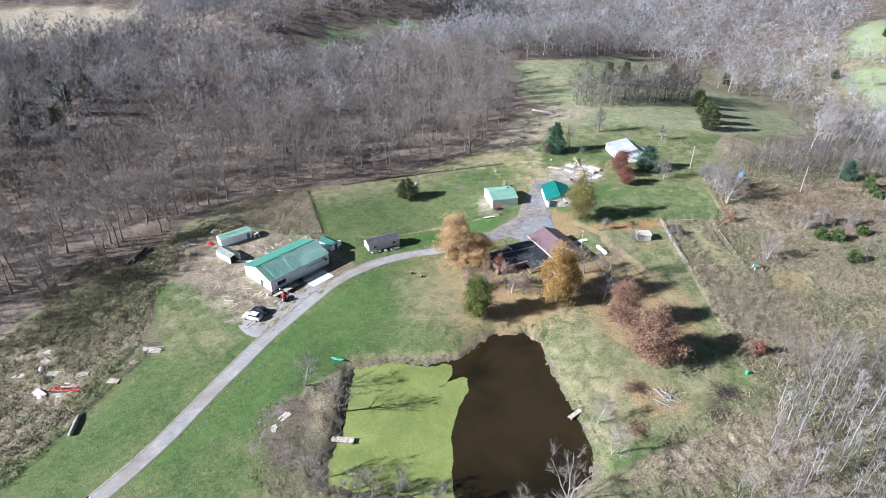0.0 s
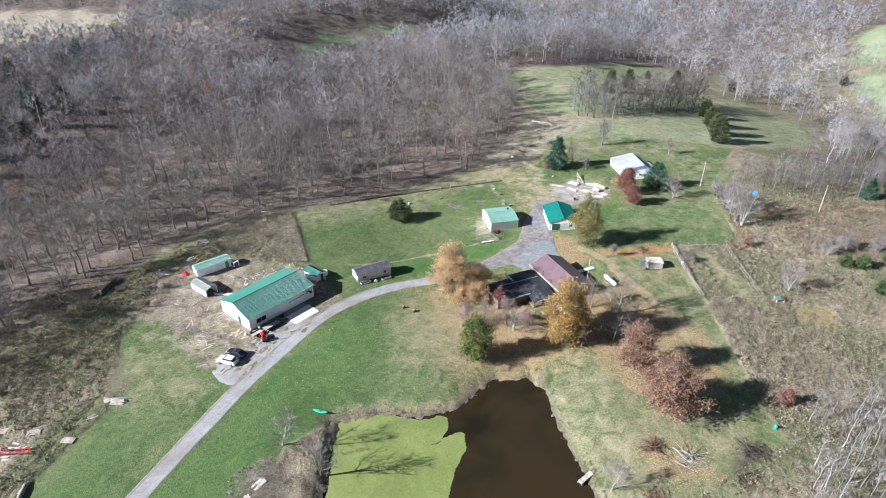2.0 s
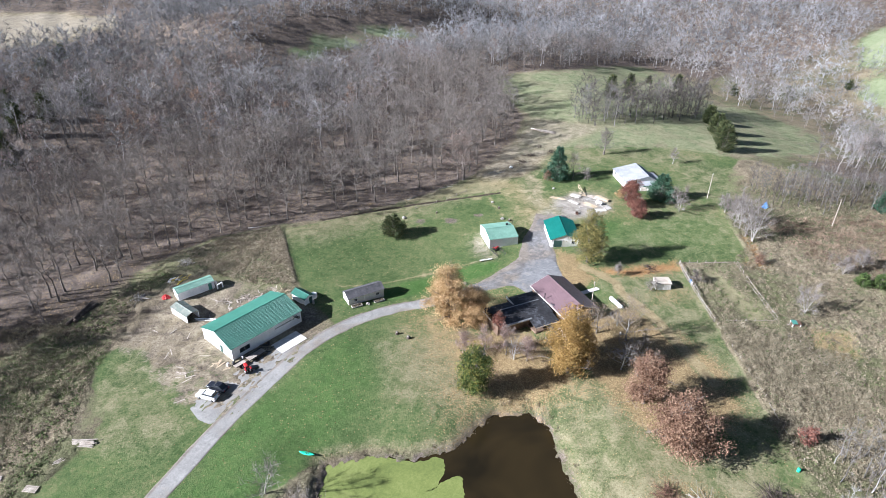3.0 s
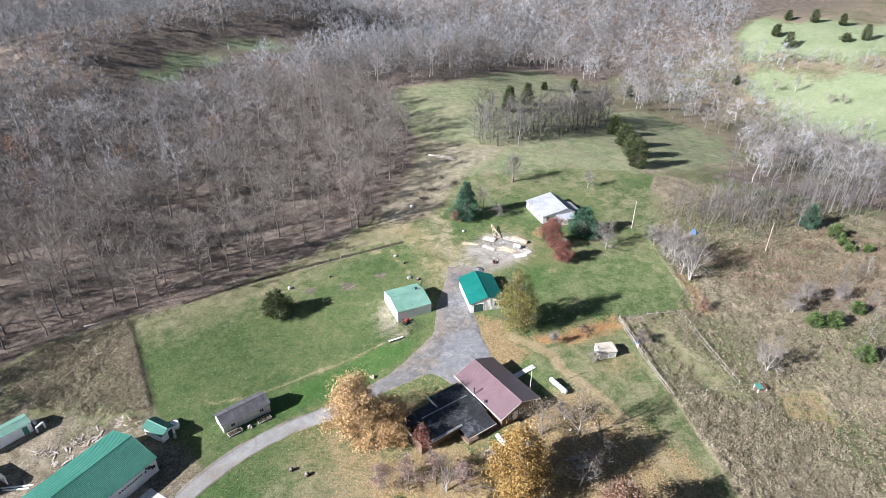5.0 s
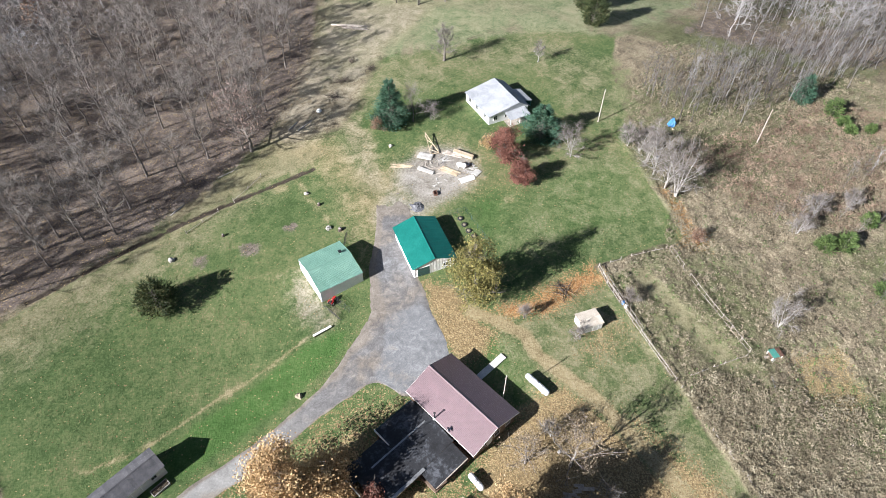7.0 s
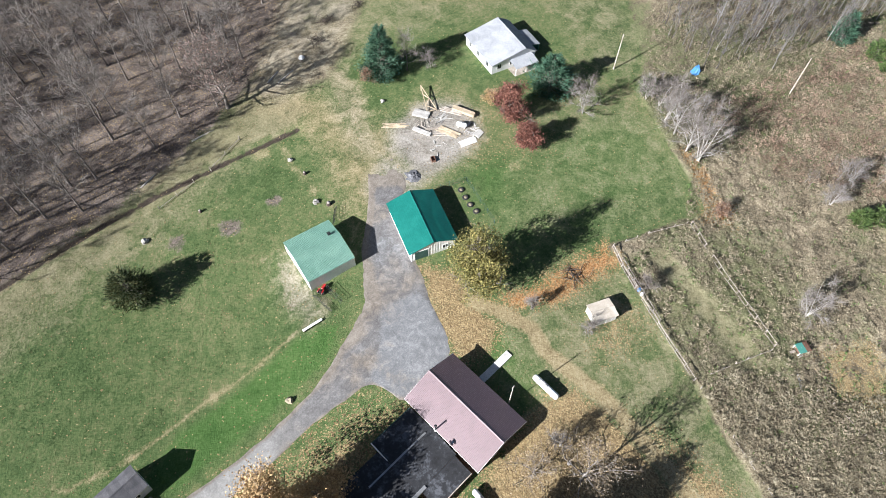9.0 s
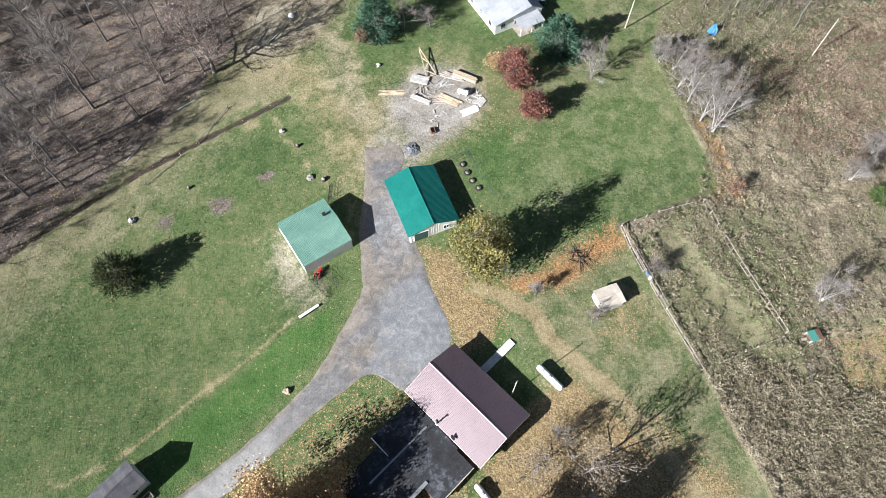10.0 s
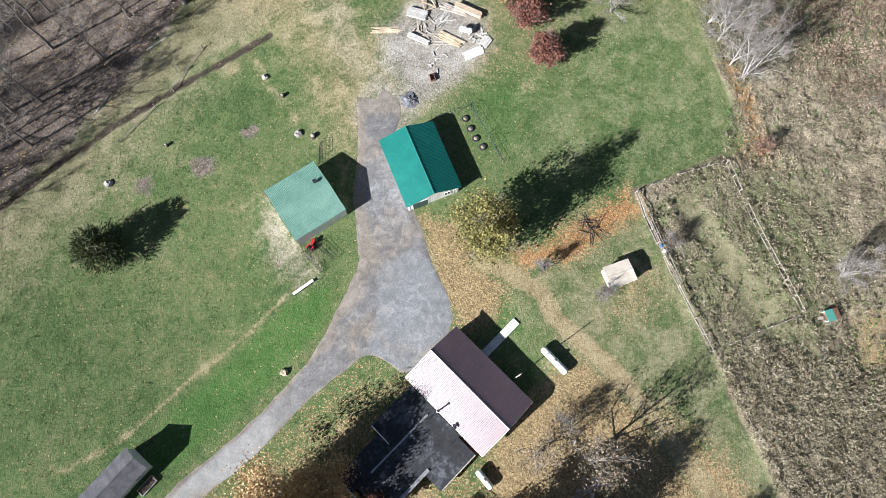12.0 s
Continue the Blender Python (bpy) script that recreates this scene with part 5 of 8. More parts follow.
LONE = [  # x, y, height, trunk, stems, pale (2: dense, 3: dense and dark)
    (161.7, 135.0, 12.5, 0.22, 3, 2), (159.5, 130.8, 12, 0.2, 2, 2), (158.9, 127.7, 13.5, 0.24, 4, 2), (166.1, 141.6, 7.5, 0.1, 3, 2), (165.9, 144.6, 7, 0.09, 2, 2), (163.4, 138.4, 10, 0.15, 3, 2),
    (153.5, 151.4, 8.0, 0.13, 2, 2), (137.0, 185.9, 10, 0.15, 1, 0), (161.1, 200.0, 9.5, 0.36, 1, 3), (179.0, 182.2, 6, 0.12, 1, 1), (141.1, 182.7, 5, 0.1, 3, 0),
    (142.6, 97.1, 8.0, 0.13, 5, 2), (18.7, 91.7, 12, 0.17, 3, 0), (13.7, 100.0, 9.5, 0.13, 2, 1), (9.0, 77.7, 9, 0.14, 3, 0), (61.9, 59.8, 9, 0.15, 2, 1), (64.0, 67.2, 8, 0.13, 2, 1),
    (15.4, 70.8, 7, 0.1, 2, 0), (18.3, 69.6, 7, 0.1, 2, 0), (22.1, 67.6, 7, 0.1, 2, 0), (48.6, 54.8, 12, 0.18, 3, 1), (28.0, 62.6, 6.5, 0.1, 3, 0), (10.5, 73.2, 7, 0.11, 2, 0), (40.0, 55.8, 6, 0.1, 3, 1),
    (89.2, 99.6, 9, 0.2, 2, 1), (70.3, 112.5, 7.5, 0.14, 3, 1), (98.0, 112.0, 5.5, 0.1, 3, 1), (94.0, 100.0, 8, 0.15, 2, 0),
    (167, 105, 6, 0.1, 4, 2), (175, 105, 6, 0.1, 4, 2), (182, 101, 5, 0.09, 4, 2),
    (115.4, 120.5, 3.2, 0.08, 3, 1), (112, 129.5, 3.5, 0.06, 1, 0), (128.5, 118.0, 4.2, 0.07, 2, 0),
    (378, 216, 9, 0.2, 1, 1), (372, 224, 7, 0.12, 2, 1), (376, 196, 6, 0.12, 2, 1), (377, 190, 6, 0.12, 2, 0), (352, 170, 7, 0.12, 2, 0), (360, 150, 7, 0.14, 2, 0),
]
for i, (x, y, h, r, stems, pale) in enumerate(LONE):
    lab = "pale leafless tree with fine grey twigs" if pale in (1, 2) else "leafless grey-brown tree with fine twigs"
    bare_tree("bare_tree", lab + (" beside the pond" if y < 105 and x < 66 else " on the distant green hill" if x > 300 else " near the lawn's edge"), x, y, 400 + i, h, r, bark=M["bark_pale"] if pale in (1, 2) else M["bark"],
              limbs=22 if pale > 1 else 16, subs=7 if pale > 1 else 6, twigs=20 if pale > 1 else 13, bole=0.12 if stems > 1 else 0.22, spread=0.46 if r > 0.3 else 0.4 if stems > 1 else 0.33, rise=0.8, twig_w=0.028, twig_l=0.7 + 0.045 * h, stems=stems)

# thickets of bare saplings and brush
THICKETS = [
    ([(112, 66), (135, 57), (118, 34), (98, 24), (72, 36), (80, 46), (92, 54)], 2.9, 0.56, 0.34),
    ([(192, 159), (182, 150), (186, 137), (198, 129), (218, 124), (248, 113), (256, 124), (240, 140), (222, 147), (206, 153)], 3.0, 0.6, 0.16),
    ([(174, 239), (172, 229), (179, 224), (198, 221), (222, 222), (240, 227), (254, 238), (240, 243), (214, 239), (193, 242), (183, 247)], 3.9, 0.98, 0.1),
    ([(256, 164), (246, 140), (244, 116), (262, 90), (300, 130), (300, 188), (288, 190), (268, 172)], 5.0, 0.6, 0.4),
    ([(163, 104), (168, 110), (180, 107), (182, 100), (172, 100)], 3.0, 0.33, 0.25),
    ([(186, 106), (200, 106), (202, 98), (190, 99)], 3.2, 0.36, 0.25),
    ([(160, 88), (176, 98), (200, 100), (190, 84), (168, 78)], 4.2, 0.36, 0.25),
    ([(-36, 158), (-16, 171), (-4, 186), (18, 197), (38, 196), (70, 196.5), (104, 201.5), (104, 205.5), (70, 201), (18, 203), (-12, 192), (-40, 166)], 2.3, 0.14, 0.0),
    ([(335, 190), (333, 150), (347, 150), (352, 200), (374, 246), (362, 248)], 5.0, 0.5, 0.7),
    ([(386, 256), (396, 264), (440, 200), (434, 180), (420, 196), (400, 236)], 5.0, 0.4, 0.7),
]
sap = [crown_of(*grow(500 + i, 16, 0.18, limbs=9, subs=4, twigs=8, bole=0.28, spread=0.24, rise=0.9, twig_w=0.055, twig_l=0.95, trunk_sides=3, stems=1, lean=0.05, light=True, limb_w=0.12)) for i in range(8)]
bushy = [crown_of(*grow(520 + i, 15, 0.16, limbs=12, subs=4, twigs=10, bole=0.06, spread=0.36, rise=0.8, twig_w=0.06, twig_l=1.2, trunk_sides=3, light=True, limb_w=0.12)) for i in range(6)]
for k, (poly, stepw, s0, tone0) in enumerate(THICKETS):
    g = np.random.default_rng(600 + k)
    p = np.array(poly)
    x, y = np.meshgrid(np.arange(p[:, 0].min(), p[:, 0].max(), stepw), np.arange(p[:, 1].min(), p[:, 1].max(), stepw))
    x, y = (x + g.uniform(-1.8, 1.8, x.shape)).ravel(), (y + g.uniform(-1.8, 1.8, y.shape)).ravel()
    ok = signed(poly, x, y) > g.uniform(-2, 3, x.shape)
    spots = [(float(a), float(b), s0 * g.uniform(0.7, 1.3), g.uniform(0, 6.28), float(np.clip(tone0 + g.normal(0, 0.18), 0, 1))) for a, b in zip(x[ok], y[ok])]
    scatter("thicket", bushy if k == 2 else sap, spots, M["wood_trees"], "thicket of pale leafless saplings and brush", "thicket")


# spots where pallets, poles and scrap have pressed the weeds flat
CLEAR = [(-22.8, 117.5, 2.2), (-36.6, 134.1, 2.2), (-36.3, 130.4, 2.0), (-41.4, 127.6, 2.2), (-34.7, 125.3, 2.0), (-28.9, 122.4, 2.0), (-15.2, 125.0, 3.2), (-32.4, 119.2, 4.4), (-36.8, 119.4, 3.2), (-29.4, 106.6, 2.8), (-19.0, 122.2, 1.6)]


# dry weeds and tussocks over the rough ground
def tussocks(name, poly, count, tall, mat, label, avoid=None, width=0.13, blades=8, seed=1, spread=0.28, mound=0.0, leaf=0.19):
    """Tufts of weeds; mound: the share of each that is a low leafy heap."""
    g = np.random.default_rng(seed)
    p = np.array(poly)
    x, y = g.uniform(p[:, 0].min(), p[:, 0].max(), count * 3), g.uniform(p[:, 1].min(), p[:, 1].max(), count * 3)
    ok = (signed(poly, x, y) > 0) & (wave(x, y, 0.45, seed) + g.normal(0, 0.5, x.shape) > -0.35)
    for a in avoid or ():
        ok &= signed(a, x, y) < 0
    for cx, cy, cr in CLEAR:
        ok &= np.hypot(x - cx, y - cy) > cr
    x, y = x[ok][:count], y[ok][:count]
    z = height(x, y)
    base = np.repeat(np.stack([x, y, z], -1), blades, 0) + g.normal(0, spread, (len(x) * blades, 3)) * [1, 1, 0.15]
    hgt = np.repeat(tall * g.uniform(0.45, 1.3, len(x)), blades)[:, None]
    tip = base + g.normal(0, 0.55, base.shape) * hgt * [1, 1, 0] + hgt * np.array([0, 0, 1.0]) * g.uniform(0.6, 1.1, hgt.shape)
    s = Soup()
    heap = g.random(len(base)) < mound
    s.blades((base - [0, 0, 0.1])[~heap], tip[~heap], width)
    if mound:
        root, tall_ = np.repeat(np.stack([x, y, z], -1), blades, 0)[heap], hgt[heap, 0]
        az, far = g.uniform(0, 6.28, len(root)), np.sqrt(g.random(len(root)))
        R = 0.28 + 0.4 * tall_
        out = np.stack([np.cos(az) * far, np.sin(az) * far, 0 * far], -1)
        c = root + out * R[:, None] + np.stack([0 * far, 0 * far, tall_ * 0.9 * (1 - far ** 2) + 0.04], -1)
        nrm = out * 0.8 + [0, 0, 0.9] + g.normal(0, 0.6, c.shape)
        a_ = np.cross(nrm, g.normal(size=c.shape))
        a_ /= np.linalg.norm(a_, axis=1, keepdims=True)
        b_2 = np.cross(nrm, a_)
        b_2 /= np.linalg.norm(b_2, axis=1, keepdims=True)
        k = leaf * g.uniform(0.5, 1.4, (len(c), 1))
        s.add(np.stack([c - a_ * k * 0.5, c + a_ * k * 0.5, c + b_2 * k * 1.5], 1).reshape(-1, 3), np.arange(len(c) * 3).reshape(-1, 3))
    return tagged(new(name, s.mesh(name, mat)), label, "weeds", kind="stuff")


EAST = [(131.5, 126.5), (145, 121), (158, 129), (166, 145), (188, 160), (215, 165), (235, 120), (230, 60), (180, 40), (120, 44), (100, 60), (104, 72), (120, 102)]
WESTW = [(33.5, 162), (34.6, 172), (35.6, 182), (36.5, 196), (20, 195), (9, 191), (11, 184), (16, 174), (24, 166)]
WESTM = [(-70, 90), (-47, 142), (-34, 156), (-15, 170), (2, 184), (5, 179), (-4, 172), (-9, 158), (-14.5, 144), (-17, 130), (-24, 116), (-34, 102), (-50, 84)]
DENSE = [(119.7, 102.3), (126.9, 99.6), (130.1, 91.9), (138, 82), (130, 70), (113.3, 72), (112, 86)]
BRUSHW = [(-39.8, 165.5), (-33.4, 170), (-21.9, 169), (-13.5, 156.2), (-16, 142), (-25.0, 135.6), (-29.0, 123.6), (-38, 121)]
tussocks("dry_weeds", EAST, 17000, 0.55, M["weed"], "rough tan and brown dry weeds", avoid=[TRACK, BARE], seed=3, blades=12, mound=0.8, width=0.08, leaf=0.2)
tussocks("dry_weeds", WESTW, 6500, 0.8, M["pale_weed"], "tall dry tan weeds beside the barn", seed=4, mound=0.75, width=0.08, leaf=0.16)
tussocks("dry_weeds", WESTM, 6000, 0.75, M["weed"], "rough dry weeds at the woodland's foot", seed=5, mound=0.7, width=0.08)
tussocks("grey_scrub", EAST, 2400, 1.05, M["scrub"], "low brown scrub bushes among dry weeds", avoid=[TRACK, BARE], seed=12, blades=30, width=0.06, spread=0.5, mound=0.6)
tussocks("grey_scrub", [(120, 102), (128, 99), (133, 90), (130, 76), (122, 60), (108, 56), (104, 68)], 700, 1.1, M["scrub"], "dense grey-brown scrub beside the mown strip", seed=13, blades=30, width=0.06, spread=0.5, mound=0.6)
tussocks("grey_scrub", DENSE, 1700, 0.9, M["scrub"], "dense low brown scrub below the fence", seed=21, blades=24, width=0.06, spread=0.5, mound=0.65)
tussocks("grey_scrub", BRUSHW, 900, 1.2, M["scrub"], "dark brush at the woodland foot", seed=22, blades=28, width=0.06, spread=0.5, mound=0.5)
tussocks("brown_weeds", [(172, 137), (190, 130), (215, 122), (228, 100), (200, 90), (175, 98), (165, 118)], 3600, 0.8, M["brown_weed"], "tall russet brown dead weeds below the saplings", seed=23, blades=12, width=0.09, mound=0.7, leaf=0.22)
tussocks("dry_weeds", [(66, 56), (80, 60), (96, 62), (104, 58), (125, 44), (120, 20), (90, 5), (50, 10), (20, 30), (14, 50), (30, 52), (52, 48)], 7000, 0.55, M["weed"], "rough dry weeds south of the pond", seed=24, blades=10, mound=0.75, width=0.08)
tussocks("green_weeds", WESTM, 6500, 0.65, M["grass"], "green and yellow weeds below the woodland", seed=16, mound=0.8)
tussocks("green_weeds", EAST, 5200, 0.5, M["grass"], "patches of green weeds in dry growth", seed=6, mound=0.8)
tussocks("grass_tufts", [(40, 158), (37, 190), (60, 193), (90, 191), (104, 186), (100, 172), (88, 170), (86, 158), (60, 156)], 2600, 0.13, M["field_grass"], "small darker tufts of grass in the field", seed=25, blades=7, width=0.06, spread=0.12, mound=0.6, leaf=0.1)
tussocks("pond_reeds", [(x + (x - 40) * 0.11, y + (y - 78) * 0.11) for x, y in POND], 2600, 0.4, M["weed"], "dry tan reeds along the pond bank", avoid=[[(x - (x - 40) * 0.005, y - (y - 78) * 0.005) for x, y in POND]], seed=8)
tussocks("dry_weeds", [(-2, 84), (4, 97), (12, 98), (16, 90), (12, 80), (10, 70), (2, 72)], 260, 0.4, M["weed"], "dry weeds beside the pond", seed=9)


# ---- buildings ----
def ribbed_panel(name, w, length, mat, thick=0.035, pitch=0.23, rib=0.035):
    """A roofing sheet: x across, y up the slope, ribs along y."""
    bm = bmesh.new()
    n = max(1, round(w / pitch))
    p = w / n
    top = []
    for i in range(n):
        x = i * p
        top += [(x, thick + rib), (x + 0.022, thick + rib), (x + 0.045, thick), (x + p - 0.022, thick)]
    top += [(w, thick + rib)]
    pts = [(0, 0)] + top + [(w, 0)]
    prism(bm, pts, 0, length)
    me = bpy.data.meshes.new(name)
    bmesh.ops.recalc_face_normals(bm, faces=bm.faces[:])
    bm.to_mesh(me)
    bm.free()
    me.materials.append(mat)
    return me


def plain_panel(name, w, length, mat, thick=0.05):
    me = bpy.data.meshes.new(name)
    bm = boxes((0, w, 0, length, 0, thick))
    bm.to_mesh(me)
    bm.free()
    me.materials.append(mat)
    return me


def gable_roof(parent, L, W, eave, ridge, mat, over=0.35, end_over=0.3, panel=0.92, off=0.0, ribbed=True, cap=None):
    """Two slopes of sheets, ridge along x."""
    for side in (-1, 1):
        run = W / 2 + off * side
        rise = ridge - eave
        ang = math.atan2(rise, run)
        sl = math.hypot(run, rise) + over
        ln = L + 2 * end_over
        n = max(1, round(ln / panel))
        me = (ribbed_panel if ribbed else plain_panel)("roof_panel", ln / n - 0.004, sl, mat)
        for i in range(n):
            x = -ln / 2 + i * ln / n
            y0, z0 = side * (W / 2 + math.cos(ang) * over), eave - math.sin(ang) * over
            if side < 0:
                m = Matrix.Translation((x, y0, z0)) @ Matrix.Rotation(ang, 4, "X")
            else:
                m = Matrix.Translation((x + ln / n, y0, z0)) @ Matrix.Rotation(math.pi, 4, "Z") @ Matrix.Rotation(ang, 4, "X")
            link("roof_panel", me, parent, "", m)
    bm = bmesh.new()
    yr = -off
    a1, a2 = math.atan2(ridge - eave, W / 2 - off), math.atan2(ridge - eave, W / 2 + off)
    k = 0.16
    pts = [(-k, ridge + 0.085 - k * math.tan(a1)), (0, ridge + 0.1), (k, ridge + 0.085 - k * math.tan(a2)), (k, ridge + 0.07 - k * math.tan(a2)), (0, ridge + 0.08), (-k, ridge + 0.07 - k * math.tan(a1))]
    prism(bm, pts, -L / 2 - end_over, L / 2 + end_over)
    bmesh.ops.rotate(bm, verts=bm.verts, cent=(0, 0, 0), matrix=Matrix.Rotation(radians(90), 3, "Z"))
    bmesh.ops.translate(bm, verts=bm.verts, vec=(0, yr, 0))
    part("ridge_cap", bm, cap or mat, parent)


def walls(parent, L, W, eave, ridge, mat, off=0.0, th=0.14, sides="snew", label=""):
    """Four walls, the gable ends along y."""
    if "s" in sides:
        part("wall", boxes((-L / 2, L / 2, -W / 2, -W / 2 + th, -0.5, eave)), mat, parent, label)
    if "n" in sides:
        part("wall", boxes((-L / 2, L / 2, W / 2 - th, W / 2, -0.5, eave)), mat, parent, label)
    pts = [(-W / 2 + th, -0.5), (W / 2 - th, -0.5), (W / 2 - th, eave), (-off, ridge - 0.03), (-W / 2 + th, eave)]
    for key, x in (("w", -L / 2), ("e", L / 2 - th)):
        if key in sides:
            bm = prism(bmesh.new(), pts, 0, th)
            bmesh.ops.rotate(bm, verts=bm.verts, cent=(0, 0, 0), matrix=Matrix.Rotation(radians(90), 3, "Z"))
            bmesh.ops.translate(bm, verts=bm.verts, vec=(x + th, 0, 0))
            part("gable_wall", bm, mat, parent, label)


def window(parent, x, y, z, w, h, face, pane=None):
    """A window set on a wall; face: the way it looks (s, n, e, w)."""
    rz = {"s": 0, "e": 90, "n": 180, "w": 270}[face]
    m = pose(x, y, z, 0, 0, rz)
    fr = part("window", boxes((-w / 2 - 0.07, w / 2 + 0.07, -0.05, 0.03, -0.07, 0), (-w / 2 - 0.07, w / 2 + 0.07, -0.05, 0.03, h, h + 0.07),
                              (-w / 2 - 0.07, -w / 2, -0.045, 0.03, 0, h), (w / 2, w / 2 + 0.07, -0.045, 0.03, 0, h), (-0.02, 0.02, -0.04, 0.03, 0, h)), M["trim"], parent, "white framed window", m)
    part("pane", boxes((-w / 2, w / 2, -0.012, 0.02, 0, h)), pane or M["glass"], fr, "dark glass pane")
    return fr


def door(parent, x, y, z, w, h, face, mat, panels=0, label=""):
    rz = {"s": 0, "e": 90, "n": 180, "w": 270}[face]
    m = pose(x, y, z, 0, 0, rz)
    d = part("door", boxes((-w / 2, w / 2, -0.04, 0.02, 0, h)), mat, parent, label, m)
    part("door_frame", boxes((-w / 2 - 0.09, -w / 2, -0.06, 0.02, 0, h + 0.09), (w / 2, w / 2 + 0.09, -0.06, 0.02, 0, h + 0.09), (-w / 2, w / 2, -0.06, 0.02, h, h + 0.09)), M["trim"], d)
    for i in range(panels):
        part("door_panel", boxes((-w / 2 + 0.06, w / 2 - 0.06, -0.07, -0.03, h * i / panels + 0.04, h * (i + 1) / panels - 0.04)), mat, d)
    if not panels:
        part("handle", boxes((w / 2 - 0.14, w / 2 - 0.08, -0.1, -0.04, 0.95, 1.05)), M["steel"], d)
    return d


def trims(parent, L, W, eave, mat):
    for x in (-L / 2, L / 2):
        for y in (-W / 2, W / 2):
            part("corner_trim", boxes((x - 0.03 if x < 0 else x - 0.09, x + 0.09 if x < 0 else x + 0.03, y - 0.03 if y < 0 else y - 0.09, y + 0.09 if y < 0 else y + 0.03, -0.4, eave - 0.05)), mat, parent)


# house with the red metal roof, ridge along y
house = thing("house", "single-storey brown house with a maroon ribbed metal roof", "house", pose(91.5, 124.8, -0.75, 0, 0, 90))
walls(house, 14.2, 9.0, 2.45, 4.2, M["siding_brown"])
gable_roof(house, 14.2, 9.0, 2.45, 4.2, M["roof_red"], 0.6, 0.35, cap=M["roof_red"])
for y, w in ((-2.9, 0.9), (-0.4, 1.1), (2.4, 0.9)):
    window(house, -7.1, y, 0.95, w, 1.15, "w")
door(house, -7.1, 1.2, 0.1, 0.9, 2.0, "w", M["siding_white"])
for x in (-4.5, 4.6):
    window(house, x, -4.5, 0.95, 1.3, 1.1, "s")
door(house, 1.8, -4.5, 0.1, 0.95, 2.0, "s", M["siding_white"])
for x in (-1.9, 1.6):
    window(house, 7.1, x, 0.95, 1.2, 1.1, "e")
for s_ in (-1, 1):
    part("fascia", boxes((-7.45, 7.45, s_ * 5.06 - 0.03, s_ * 5.06 + 0.03, 2.08, 2.22)), M["trim"], house)
    for e in (-1, 1):
        bm = bmesh.new()
        beam(bm, (e * 7.43, s_ * 5.05, 2.2), (e * 7.43, 0, 4.16), 0.04, 0.2)
        part("barge_board", bm, M["trim"], house)
# stove pipe and vent on the west slope
pipe = part("stove_pipe", spin([(0.0, 0), (0.11, 0), (0.11, 1.75), (0.0, 1.75)], 12), M["black"], house, "black stove pipe", pose(0.95, 5.0, 2.1))
part("pipe_cap", spin([(0.0, 0.22), (0.2, 0.1), (0.2, 0.06), (0, 0.06)], 12), M["black"], pipe, "", pose(0, 0, 1.72))
part("pipe_boot", spin([(0.26, 0), (0.26, 0.06), (0.14, 0.28), (0.115, 0.28)], 12), M["trim"], pipe)
dish = part("satellite_dish", spin([(0.0, 0.02), (0.2, 0.05), (0.38, 0.16), (0.4, 0.16), (0.22, 0.02), (0, -0.02)], 16), M["steel"], house, "grey satellite dish", pose(-2.0, 5.0, 2.75, 50, 0, -30))
bm = bmesh.new()
beam(bm, (-2.0, 5.0, 2.1), (-2.0, 5.0, 2.78), 0.06, sides=8)
part("dish_mast", bm, M["steel"], house)
part("pipe_boot", spin([(0.2, 0), (0.2, 0.06), (0.1, 0.2), (0, 0.2)], 12), M["trim"], house, "", pose(-2.0, 4.6, 2.42))

# dark low-roofed addition west of the house; a slope is (x0, x1, y0, z0, y1, z1)
annex = thing("house_addition", "low addition with black shingle roofs, sun dapple in their colour", "house addition", pose(0, 0, 0))


def slope_slab(name, x0, x1, y0, z0, y1, z1, mat, parent, th=0.1, rows=9, label=""):
    """A shingled slope: courses that lap one over the next."""
    top = part(name, bmesh.new(), mat, parent, label)
    d = Vector((0, y1 - y0, z1 - z0))
    ln = d.length
    ang = math.atan2(z1 - z0, y1 - y0)
    me = bpy.data.meshes.new("shingle_course")
    bm = bmesh.new()
    step = ln / rows
    prism(bm, [(0, 0), (step * 1.04, 0), (step * 1.04, th * 0.72), (0, th)], 0, x1 - x0)
    bmesh.ops.recalc_face_normals(bm, faces=bm.faces[:])
    bm.to_mesh(me)
    bm.free()
    me.materials.append(mat)
    for i in range(rows):
        p = Vector((x1, y0, z0)) + d * (i / rows)
        link("shingle_course", me, top, "", Matrix.Translation(p) @ Matrix.Rotation(math.pi / 2, 4, "Z") @ Matrix.Rotation(-ang, 4, "Y"))
    return top


slope_slab("roof_slope", 78.8, 86.3, 130.8, 0.75, 126.5, 1.35, M["shingle_dark"], annex)
slope_slab("roof_slope", 71.0, 78.78, 129.4, 0.75, 126.5, 1.3, M["shingle_dark"], annex, rows=6)
slope_slab("roof_slope", 72.0, 86.3, 121.4, 0.65, 126.45, 1.35, M["shingle_dark"], annex, rows=10)
slope_slab("roof_slope", 79.4, 86.0, 118.2, 0.25, 121.35, 0.62, M["shingle_dark"], annex, rows=7)
part("ridge_strip", boxes((74.6, 85.2, 126.35, 126.6, 1.36, 1.47)), M["steel"], annex, "pale metal ridge strip")
part("flashing", boxes((72.2, 80.2, 121.05, 121.55, 0.56, 0.84)), M["steel"], annex, "pale metal valley flashing")
# south eave: duller wood than the white trim, tree shade put into its colour
part("eave_trim", boxes((79.6, 86.0, 118.05, 118.18, 0.18, 0.38)), M["lumber_old"], annex, "eave board darkened for tree shade")
